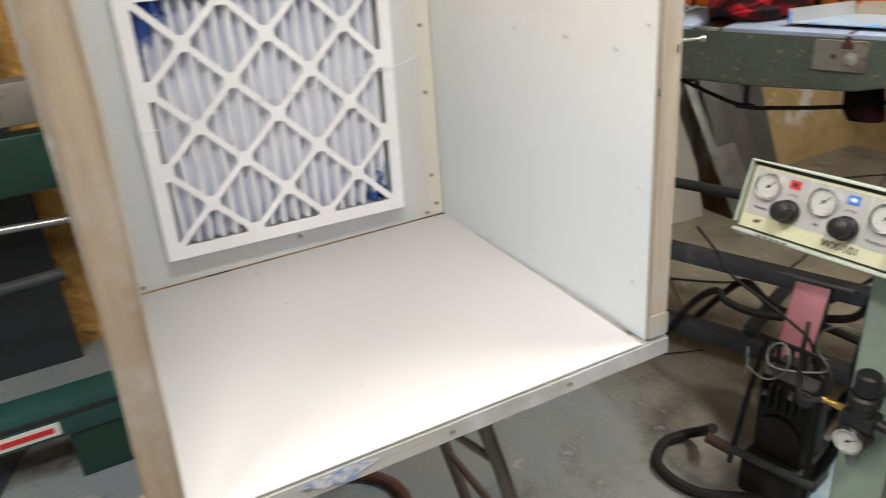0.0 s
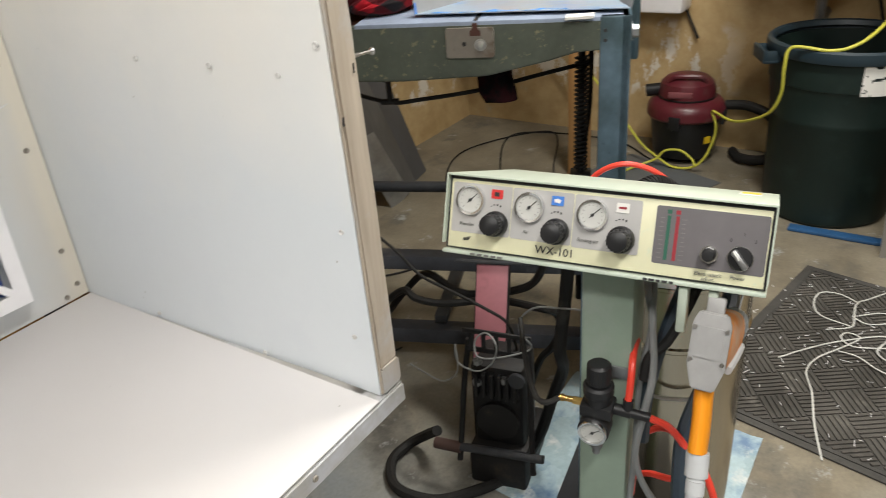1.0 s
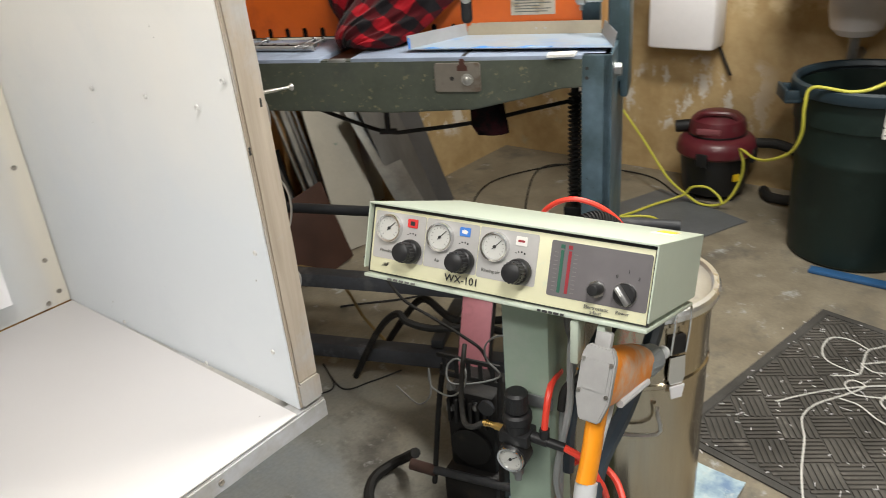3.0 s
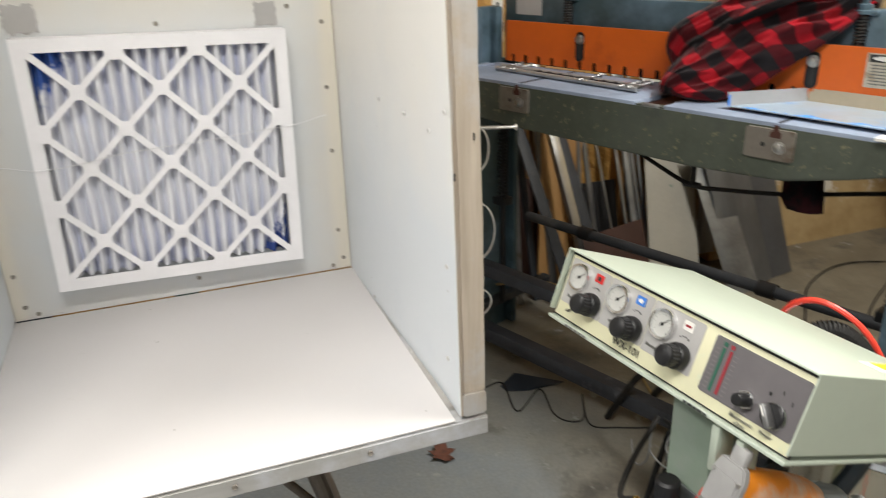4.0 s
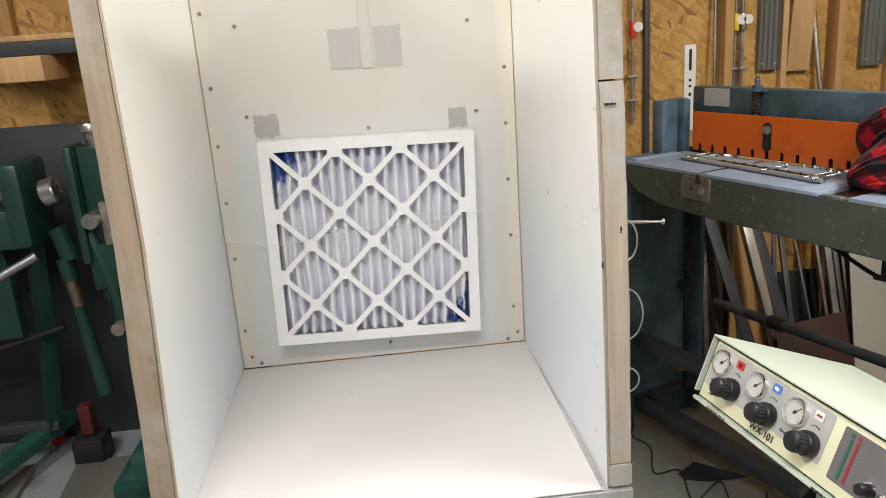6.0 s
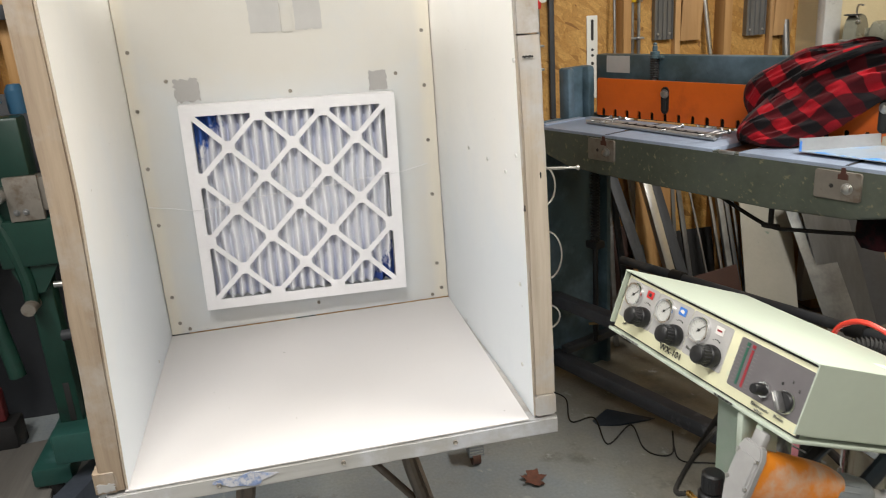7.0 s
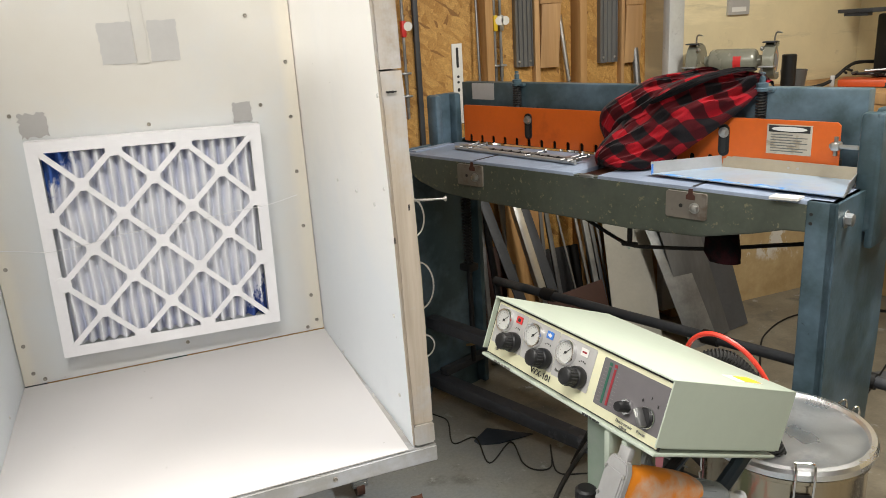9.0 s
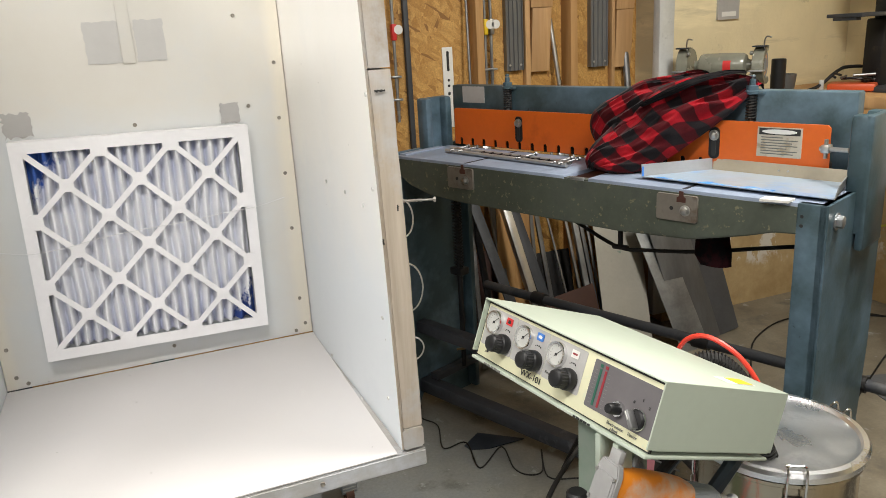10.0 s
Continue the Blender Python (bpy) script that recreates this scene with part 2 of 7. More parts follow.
M_OLDWOOD = wood("weathered_brown_timber", (0.36, 0.28, 0.20), (0.23, 0.17, 0.12), "z", 9, 0.75, dirt=(0.35, 0.305, 0.26))
M_GREYWOOD_H = wood("dusted_timber_rail", (0.52, 0.51, 0.49), (0.43, 0.42, 0.40), "x", 10, 0.7, dirt=(0.52, 0.53, 0.56))
# same white boards: sides coloured lighter, back darker, as the light falls on them
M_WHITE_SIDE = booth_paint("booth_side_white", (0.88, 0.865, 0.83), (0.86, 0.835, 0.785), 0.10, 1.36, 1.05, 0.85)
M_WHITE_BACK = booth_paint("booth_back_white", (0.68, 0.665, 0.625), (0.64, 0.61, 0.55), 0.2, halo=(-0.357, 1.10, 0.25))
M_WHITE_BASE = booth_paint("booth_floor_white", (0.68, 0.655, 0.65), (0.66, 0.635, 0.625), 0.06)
M_TAPE = surf("foil_tape", (0.44, 0.43, 0.42), 0.5, 0.2, var=0.06, bump=0.1)
M_CARD = surf("white_card", (0.84, 0.83, 0.85), 0.6, var=0.04)
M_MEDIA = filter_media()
M_WIRE = surf("bright_wire", (0.6, 0.6, 0.6), 0.3, 0.9, var=0.05, bump=0)
M_STEEL = surf("steel", (0.55, 0.54, 0.52), 0.32, 0.95, var=0.15, bump=0.1)
M_DULL = surf("dull_steel", (0.30, 0.30, 0.30), 0.42, 0.85, var=0.25, stain=(0.14, 0.10, 0.07), bump=0.2)
M_GALV = surf("galvanised_sheet", (0.36, 0.375, 0.385), 0.42, 0.75, var=0.2, scale=14, bump=0.1)
M_BRASS = surf("brass", (0.65, 0.42, 0.14), 0.28, 1.0, var=0.1, bump=0)
M_BLACK = surf("black_plastic", (0.011, 0.011, 0.012), 0.42, var=0.2, bump=0.1, spec=0.4)
M_RUBBER = surf("black_rubber", (0.014, 0.0135, 0.013), 0.65, var=0.3, stain=(0.05, 0.048, 0.045), spec=0.3)
M_DARKIRON = surf("dark_iron", (0.018, 0.0175, 0.018), 0.55, 0.1, var=0.4, stain=(0.06, 0.045, 0.03), bump=0.3, spec=0.3)
M_GREYPAINT = surf("dark_grey_paint", (0.042, 0.045, 0.051), 0.5, var=0.25, stain=(0.085, 0.085, 0.085), bump=0.2, spec=0.3)
M_TEAL = surf("grey_teal_machine_paint", (0.043, 0.074, 0.086), 0.36, var=0.2, spec=0.4, stain=(0.13, 0.20, 0.27), sscale=3, samt=(0.46, 0.72), bump=0.2, stain2=(0.016, 0.026, 0.03), s2scale=22, s2amt=(0.66, 0.72))
M_OLIVE = surf("worn_grey_green_paint", (0.092, 0.106, 0.084), 0.45, var=0.22, spec=0.35, stain=(0.21, 0.195, 0.125), sscale=48, samt=(0.605, 0.645),
               stain2=(0.075, 0.085, 0.075), s2scale=5, s2amt=(0.52, 0.7), bump=0.35)
M_BEDTOP = surf("powdered_bed_top", (0.27, 0.325, 0.43), 0.45, var=0.2, stain=(0.17, 0.20, 0.26), bump=0.15)
M_ORANGE = surf("orange_guard_paint", (0.68, 0.125, 0.010), 0.38, var=0.07, stain=(0.52, 0.092, 0.010), sscale=9, samt=(0.58, 0.78), stain2=(0.10, 0.05, 0.03), s2scale=40, s2amt=(0.70, 0.73), bump=0.15)
M_RUST = surf("rust_brown_steel", (0.10, 0.04, 0.03), 0.6, 0.3, var=0.3)
M_MINT = surf("pale_green_enamel", (0.47, 0.53, 0.445), 0.42, var=0.04, stain=(0.39, 0.45, 0.375), sscale=8, samt=(0.66, 0.8), bump=0.04)
M_POST = surf("grey_green_enamel", (0.27, 0.345, 0.275), 0.45, var=0.07, stain=(0.34, 0.38, 0.34), sscale=5, samt=(0.55, 0.75), bump=0.06)
M_CREAM = surf("cream_panel", (0.70, 0.68, 0.47), 0.45, var=0.05, stain=(0.50, 0.64, 0.55), sscale=12, samt=(0.62, 0.72), bump=0.03)
M_SILVERLBL = surf("silver_label", (0.46, 0.45, 0.44), 0.45, 0.15, var=0.08, bump=0)
M_DARKLBL = surf("dark_label", (0.135, 0.125, 0.13), 0.42, var=0.12, bump=0)
M_INK = surf("black_ink", (0.02, 0.02, 0.02), 0.6, var=0, bump=0)
M_GREYINK = surf("grey_ink", (0.14, 0.14, 0.13), 0.6, var=0, bump=0)
M_RED = surf("red_print", (0.62, 0.03, 0.03), 0.5, var=0.05, bump=0)
M_REDDARK = surf("dark_red_print", (0.28, 0.02, 0.03), 0.5, var=0.05, bump=0)
M_GREENDARK = surf("dark_green_print", (0.02, 0.11, 0.07), 0.5, var=0.05, bump=0)
M_BLUE = surf("blue_print", (0.05, 0.20, 0.62), 0.5, var=0.05, bump=0)
M_YELLOW = surf("yellow_paint", (0.80, 0.55, 0.02), 0.5, var=0.08, bump=0.05)
M_PAPER = surf("white_paper", (0.75, 0.74, 0.70), 0.7, var=0.05, bump=0)
M_CHROME = surf("chrome", (0.75, 0.75, 0.75), 0.14, 1.0, var=0.08, bump=0)
M_DIAL = surf("white_dial", (0.50, 0.50, 0.475), 0.5, var=0.03, bump=0)
M_STAINLESS = surf("stainless", (0.52, 0.455, 0.35), 0.17, 1.0, var=0.1, fine=200, stretch=(1, 1, 0.05), bump=0.06, stain=(0.40, 0.33, 0.24), samt=(0.5, 0.75))
M_HOSE_RED = surf("red_hose", (0.80, 0.06, 0.035), 0.35, var=0.08, bump=0)
M_HOSE_GREY = surf("grey_hose", (0.25, 0.26, 0.26), 0.5, var=0.1, bump=0)
M_HOSE_NAVY = surf("navy_hose", (0.030, 0.045, 0.062), 0.4, var=0.15, bump=0)
M_CORD_YEL = surf("yellow_cord", (0.58, 0.56, 0.07), 0.5, var=0.1, bump=0)
M_GUN_ORANGE = surf("orange_plastic", (0.80, 0.25, 0.015), 0.45, var=0.08, stain=(0.62, 0.46, 0.35), sscale=13, samt=(0.50, 0.68), bump=0.05)
M_GUN_GREY = surf("powdered_grey_plastic", (0.36, 0.355, 0.35), 0.6, var=0.15, bump=0.15)
M_GUN_BARREL = surf("dusty_grey_barrel", (0.24, 0.265, 0.28), 0.65, var=0.15, stain=(0.40, 0.42, 0.43), sscale=25, bump=0.1)
M_GUN_WHITE = surf("pale_grey_plastic", (0.52, 0.53, 0.54), 0.5, var=0.08, bump=0.05)
M_PLAID = plaid_cloth()
M_BLACKCLOTH = surf("black_lining", (0.009, 0.008, 0.009), 0.95, var=0.3, fine=300, spec=0.1)


# ---- mesh helpers ----
def put(bm, made, m):
    if m is not None:
        bmesh.ops.transform(bm, matrix=m, verts=made)


def box(bm, c, s, bevel=0.0, m=None):
    """A box of size s round c, its edges rounded by bevel."""
    made = bmesh.ops.create_cube(bm, size=1.0, matrix=Matrix.LocRotScale(c, None, s))["verts"]
    if bevel:
        edges = list({e for v in made for e in v.link_edges})
        out = bmesh.ops.bevel(bm, geom=edges, offset=bevel, segments=2, profile=0.5, affect="EDGES", clamp_overlap=True)
        made = list({v for f in out["faces"] for v in f.verts} | {v for v in made if v.is_valid})
    put(bm, made, m)
    return bm


def cyl(bm, a, b, r, r2=None, seg=20, cap=True):
    """A round bar from a to b."""
    a, b = Vector(a), Vector(b)
    d = b - a
    m = Matrix.Translation((a + b) / 2) @ d.to_track_quat("Z", "Y").to_matrix().to_4x4()
    bmesh.ops.create_cone(bm, cap_ends=cap, cap_tris=False, segments=seg, radius1=r, radius2=r if r2 is None else r2, depth=d.length, matrix=m)
    return bm


def lathe(bm, profile, seg=32, m=None):
    """Turns rows of (radius, height) round z."""
    rings, made = [], []
    for r, z in profile:
        ring = [bm.verts.new((r * math.cos(2 * math.pi * k / seg), r * math.sin(2 * math.pi * k / seg), z)) for k in range(seg)] if r > 1e-6 else [bm.verts.new((0, 0, z))]
        rings.append(ring)
        made += ring
    for p, q in zip(rings, rings[1:]):
        for k in range(seg):
            j = (k + 1) % seg
            if len(p) == 1 and len(q) == 1:
                continue
            if len(p) == 1:
                bm.faces.new((p[0], q[k], q[j])[::-1])
            elif len(q) == 1:
                bm.faces.new((p[k], p[j], q[0]))
            else:
                bm.faces.new((p[k], p[j], q[j], q[k]))
    put(bm, made, m)
    return bm


def prism(bm, outline, depth, m=None):
    """An outline in x, y raised by depth along z."""
    low = [bm.verts.new((x, y, 0)) for x, y in outline]
    top = [bm.verts.new((x, y, depth)) for x, y in outline]
    bm.faces.new(low[::-1]), bm.faces.new(top)
    for k in range(len(low)):
        j = (k + 1) % len(low)
        bm.faces.new((low[k], low[j], top[j], top[k]))
    put(bm, low + top, m)
    return bm


def curve_points(points, steps=8):
    """A smooth line through the points."""
    p = [Vector(q) for q in points]
    p = [2 * p[0] - p[1], *p, 2 * p[-1] - p[-2]]
    out = []
    for k in range(1, len(p) - 2):
        for s in range(steps):
            t = s / steps
            a, b, c, d = p[k - 1 : k + 3]
            out.append(0.5 * (2 * b + (c - a) * t + (2 * a - 5 * b + 4 * c - d) * t * t + (3 * b - a - 3 * c + d) * t ** 3))
    return out + [p[-2]]


def tube(bm, points, r, seg=8, steps=8, flat=1.0):
    """A hose, wire or bent bar through the points."""
    line = curve_points(points, steps) if steps else [Vector(q) for q in points]
    side, rings = None, []
    for k, q in enumerate(line):
        d = (line[min(k + 1, len(line) - 1)] - line[max(k - 1, 0)]).normalized()
        if side is None:
            side = d.cross((0, 0, 1)) if abs(d.z) < 0.9 else d.cross((1, 0, 0))
        side = (side - d * side.dot(d)).normalized()
        up = d.cross(side)
        rings.append([bm.verts.new(q + r * (math.cos(2 * math.pi * j / seg) * side + flat * math.sin(2 * math.pi * j / seg) * up)) for j in range(seg)])
    for p, q in zip(rings, rings[1:]):
        for k in range(seg):
            j = (k + 1) % seg
            bm.faces.new((p[k], p[j], q[j], q[k]))
    bm.faces.new(rings[0][::-1]), bm.faces.new(rings[-1])
    return bm


def rounded(w, h, r, n=4):
    """The outline of a rounded rectangle round the origin."""
    out = []
    for k, (sx, sy) in enumerate(((1, 1), (-1, 1), (-1, -1), (1, -1))):
        for j in range(n + 1):
            a = math.pi / 2 * (k + j / n)
            out.append((sx * (w / 2 - r) + r * math.cos(a), sy * (h / 2 - r) + r * math.sin(a)))
    return out


def mesh_of(name, bm, material, smooth=30):
    bmesh.ops.recalc_face_normals(bm, faces=bm.faces[:])
    if smooth:
        for f in bm.faces:
            f.smooth = True
        for e in bm.edges:
            e.smooth = len(e.link_faces) == 2 and e.calc_face_angle(0) < radians(smooth)
    me = bpy.data.meshes.new(name)
    bm.to_mesh(me)
    bm.free()
    me.materials.append(material)
    return me


def part(name, bm, material, parent, label="", smooth=30):
    ob = new(name, mesh_of(name, bm, material, smooth))
    ob.parent = parent
    return tagged(ob, label)


def thing(name, label, category, m=None, group="", kind=""):
    ob = new(name)
    ob.empty_display_size = 0.05
    ob.matrix_world = m if m is not None else Matrix()
    return tagged(ob, label, category, group, kind)


def solid(name, bm, material, label, category, m=None, group="", kind="", smooth=30):
    ob = new(name, mesh_of(name, bm, material, smooth))
    ob.matrix_world = m if m is not None else Matrix()
    return tagged(ob, label, category, group, kind)


def B():
    return bmesh.new()


def writing(text, size, material, parent, m, name="lettering"):
    """Raised lettering in the built-in font."""
    data = bpy.data.curves.new(name, "FONT")
    data.body, data.size, data.extrude, data.align_x, data.align_y = text, size, 0.0004, "CENTER", "CENTER"
    tmp = bpy.data.objects.new(name, data)
    me = bpy.data.meshes.new_from_object(tmp)
    bpy.data.objects.remove(tmp)
    me.materials.clear()
    me.materials.append(material)
    ob = new(name, me)
    ob.parent = parent
    ob.matrix_local = m
    return ob


# ---- room ----
NORTH, JOG_X, YELLOW_Y, EAST, SOUTH, WEST = 1.42, 2.06, 1.16, 3.22, -5.0, -3.6


def wall(name, lo, hi, material, label):
    c, s = [(a + b) / 2 for a, b in zip(lo, hi)], [b - a for a, b in zip(lo, hi)]
    return solid(name, box(B(), c, s), material, label, "wall", kind="structure")


solid("floor", box(B(), ((WEST + EAST) / 2, (NORTH + SOUTH) / 2, -0.05), (EAST - WEST + 0.4, NORTH - SOUTH + 0.4, 0.1)), M_FLOOR,
      "stained grey concrete workshop floor with blue powder dust", "floor", kind="structure")
wall("wall_north", (WEST, NORTH, 0), (JOG_X, NORTH + 0.12, CEIL), M_OSB, "orange-brown strand board workshop wall")
wall("wall_north_east", (JOG_X, YELLOW_Y, 0), (EAST, NORTH + 0.12, CEIL), M_YWALL, "yellowed plaster wall with peeling paint low down")
wall("wall_east", (EAST, SOUTH, 0), (EAST + 0.15, NORTH + 0.12, CEIL), M_YWALL, "yellowed plaster wall with torn white patches")
wall("wall_south", (WEST, SOUTH - 0.15, 0), (EAST + 0.15, SOUTH, CEIL), M_PLAIN, "unseen plain workshop wall, kept dark to limit bounced light")
wall("wall_west", (WEST - 0.15, SOUTH - 0.15, 0), (WEST, NORTH + 0.12, CEIL), M_PLAIN, "unseen plain workshop wall, kept dark to limit bounced light")
solid("ceiling", box(B(), ((WEST + EAST) / 2, (NORTH + SOUTH) / 2, CEIL + 0.05), (EAST - WEST + 0.5, NORTH - SOUTH + 0.5, 0.1)), M_CEIL,
      "unseen workshop ceiling, kept dark to limit bounced light", "ceiling", kind="structure")
M_TUBE = glow("lit_tube", (1.0, 0.95, 0.88), 6.0)
for x, y, turn, watts, colour in LAMPS:
    fx = thing("ceiling_light", "assumed white twin-tube fluorescent ceiling light, out of view", "ceiling light", pose(x, y, CEIL, 0, 0, turn), "ceiling lights")
    part("housing", box(B(), (0, 0, -0.03), (1.22, 0.26, 0.06), 0.008), M_CARD, fx)
    for k in (-0.07, 0.07):
        part("tube", cyl(B(), (-0.58, k, -0.075), (0.58, k, -0.075), 0.013, seg=12), M_TUBE, fx)
# studs on the strand board
for k, x in enumerate((-3.2, -2.6, -1.42, 0.62, 1.155, 1.645)):
    tagged(part("stud", box(B(), (x, NORTH - 0.045, CEIL / 2), (0.038, 0.088, CEIL - 0.002), 0.003), M_STUD, None), "upright pine stud on the strand board wall", "stud", "wall studs", "structure")


# ---- spray booth ----
BX0, BX1, BY0, BZ, BTOP = -0.712, 0.004, -0.665, 0.80, 2.02
booth = thing("spray_booth", "white powder-dusted plywood spray booth on a timber frame", "spray booth", pose(0, 0, BZ - 0.038))
Z0 = -(BZ - 0.038)  # local height of the ground
def bz(z):
    return z + Z0
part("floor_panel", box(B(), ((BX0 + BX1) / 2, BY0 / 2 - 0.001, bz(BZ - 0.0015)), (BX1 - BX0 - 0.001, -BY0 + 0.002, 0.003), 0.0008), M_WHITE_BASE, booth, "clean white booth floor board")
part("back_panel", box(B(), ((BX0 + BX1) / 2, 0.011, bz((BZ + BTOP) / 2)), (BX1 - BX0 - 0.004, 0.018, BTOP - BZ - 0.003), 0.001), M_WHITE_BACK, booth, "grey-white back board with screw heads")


def side_panel(x0, sgn, lean):
    """A thin side board that bows a little; lean gives its front edge's way inwards at each height."""
    bm, NZ, NY = B(), 14, 10
    skins = []
    for off in (0.0, sgn * 0.003):
        grid = []
        for j in range(NZ + 1):
            z = BZ - 0.002 + (BTOP - BZ) * j / NZ
            row = []
            for i in range(NY + 1):
                y = BY0 + 0.004 + (-BY0 + 0.012) * i / NY
                f = lean(z) * (1 - max(0, i / NY - 0.16) / 0.84) ** 1.6
                row.append(bm.verts.new((x0 + off - sgn * f, y, bz(z))))
            grid.append(row)
        skins.append(grid)
        for p, q in zip(grid, grid[1:]):
            for i in range(NY):
                bm.faces.new((p[i], p[i + 1], q[i + 1], q[i]))
    a, b = skins
    ring = lambda g: [r[0] for r in g] + g[-1][1:] + [r[-1] for r in g[-2::-1]] + g[0][-2:0:-1]
    ra, rb = ring(a), ring(b)
    for k in range(len(ra)):
        j = (k + 1) % len(ra)
        bm.faces.new((ra[k], ra[j], rb[j], rb[k]))
    return bm


def lean_west(z):
    return 0.005 + 0.023 * min(1, max(0, (z - BZ) / 0.5))


def lean_east(z):
    return -0.011 + 0.006 * min(1, max(0, (z - BZ) / 0.42)) + 0.010 * min(1, max(0, (z - 1.22) / 0.4))


part("side_panel", side_panel(BX0, -1, lean_west), M_WHITE_SIDE, booth, "white side board", 60)
part("side_panel", side_panel(BX1, 1, lean_east), M_WHITE_SIDE, booth, "white side board", 60)


def ragged(w, h, seed, amp=0.004, n=10):
    rnd = random.Random(seed)
    pts = []
    for k in range(n):
        pts.append((-w / 2 + w * k / n, -h / 2 + rnd.uniform(-amp, amp)))
    for k in range(n):
        pts.append((w / 2 + rnd.uniform(-amp, amp), -h / 2 + h * k / n))
    for k in range(n):
        pts.append((w / 2 - w * k / n, h / 2 + rnd.uniform(-amp, amp)))
    for k in range(n):
        pts.append((-w / 2 + rnd.uniform(-amp, amp), h / 2 - h * k / n))
    return pts


def rough_bar(lo, hi, seed, amp=0.0018, cuts=26):
    """A sawn timber with uneven edges."""
    bm = B()
    c, s = [(a + b) / 2 for a, b in zip(lo, hi)], [b - a for a, b in zip(lo, hi)]
    box(bm, c, s)
    axis = max(range(3), key=lambda k: s[k])
    bmesh.ops.subdivide_edges(bm, edges=[e for e in bm.edges if abs((e.verts[0].co - e.verts[1].co)[axis]) > 1e-4], cuts=cuts, use_grid_fill=False)
    bmesh.ops.bevel(bm, geom=[e for e in bm.edges if abs((e.verts[0].co - e.verts[1].co)[axis]) > 1e-4], offset=0.003, segments=2, affect="EDGES", clamp_overlap=True)
    for v in bm.verts:
        n = noise.noise_vector(v.co * 16 + Vector((seed * 3.1, seed, 0)))
        n2 = noise.noise_vector(v.co * 4 + Vector((seed, 5, 0)))
        v.co += Vector([(0 if k == axis else amp * n[k] + amp * 0.9 * n2[k]) for k in range(3)])
    return bm


def stud_post(a, b, z0, z1, seed, lean):
    bm = rough_bar((a, BY0 - 0.001, bz(z0)), (b, BY0 + 0.089, bz(z1)), seed, 0.0014)
    for v in bm.verts:
        v.co.x += lean(v.co.z - Z0)
    return bm


for k, (a, b, z0, z1, lean) in enumerate(((BX0 - 0.044, BX0 - 0.002, BZ + 0.003, BTOP, lean_west), (BX1 + 0.002, BX1 + 0.0425, BZ + 0.045, 1.488, lambda z: -lean_east(z)), (BX1 + 0.002, BX1 + 0.0425, 1.491, BTOP, lambda z: -lean_east(z)))):
    part("front_stud", stud_post(a, b, z0, z1, k + 1, lean), M_OLDWOOD if k == 0 else M_GREYWOOD_V, booth, "weathered powder-dusted timber upright")
for x0, x1, z0, lean in ((BX0 - 0.0026, BX0 + 0.0006, BZ + 0.003, lean_west), (BX1 - 0.0006, BX1 + 0.0026, BZ + 0.003, lambda z: -lean_east(z))):
    strip = rough_bar((x0, BY0 - 0.0022, bz(z0)), (x1, BY0 + 0.0034, bz(BTOP - 0.004)), 9, 0.0004)
    for v in strip.verts:
        v.co.x += lean(v.co.z - Z0)
    part("edge_strip", strip, M_GREYWOOD_V, booth)
part("edge_block", rough_bar((BX1 + 0.013, BY0 - 0.002, bz(BZ + 0.002)), (BX1 + 0.0525, BY0 + 0.06, bz(BZ + 0.043)), 7, 0.001, 6), M_GREYWOOD_V, booth, "small grey timber end block")
part("edge_block", rough_bar((BX0 - 0.045, BY0 - 0.004, bz(BZ + 0.002)), (BX0 - 0.008, BY0 + 0.03, bz(BZ + 0.040)), 12, 0.001, 6), M_OLDWOOD, booth, "small grey timber end block")
part("tape_scrap", prism(B(), ragged(0.028, 0.014, 31, 0.002), 0.001, pose(BX0 - 0.026, BY0 - 0.0055, bz(BZ + 0.014), 90)), M_TAPE, booth, "scrap of grey tape")
part("front_rail", rough_bar((BX0 - 0.03, BY0 - 0.004, bz(BZ - 0.038)), (BX1 + 0.0545, BY0 + 0.034, bz(BZ - 0.0045)), 4, 0.0010, 40), M_GREYWOOD_H, booth, "dusted timber front rail with blue smudge")
for x0, x1 in ((BX0 - 0.040, BX0 - 0.004), (BX1 + 0.0045, BX1 + 0.0425)):
    part("rear_stud", box(B(), ((x0 + x1) / 2, -0.03, bz((BZ + BTOP) / 2)), (x1 - x0, 0.085, BTOP - BZ), 0.003), M_GREYWOOD_V, booth)
for x0, x1 in ((BX0 - 0.03, BX0 + 0.008), (BX1, BX1 + 0.0425)):
    part("side_rail", box(B(), ((x0 + x1) / 2, BY0 / 2 + 0.03, bz(BZ - 0.0285)), (x1 - x0, -BY0 - 0.02, 0.019), 0.002), M_GREYWOOD_H, booth)
part("blue_smudge", prism(B(), [(0.048 * math.cos(a) * (1 + 0.3 * math.sin(3 * a)), 0.012 * math.sin(a) * (1 + 0.25 * math.cos(5 * a))) for a in [k * math.pi / 12 for k in range(24)]], 0.0006,
     pose(-0.515, BY0 - 0.0055, bz(BZ - 0.018), 90)), surf("blue_powder", (0.25, 0.33, 0.55), 0.8, var=0.5, scale=40, stain=(0.55, 0.55, 0.58), sscale=60, samt=(0.45, 0.55)), booth, "smudge of blue powder")
# screws in the panels
screw = B()
lathe(screw, [(0, 0.0008), (0.0018, 0.0009), (0.0042, 0.0026), (0.0046, 0.0016), (0.0046, 0)], 12)
box(screw, (0, 0, 0.0014), (0.0045, 0.0011, 0.001))
screw_me = mesh_of("screw", screw, surf("dusted_screw", (0.33, 0.30, 0.26), 0.5, 0.5, var=0.3))
white_me = screw_me.copy()
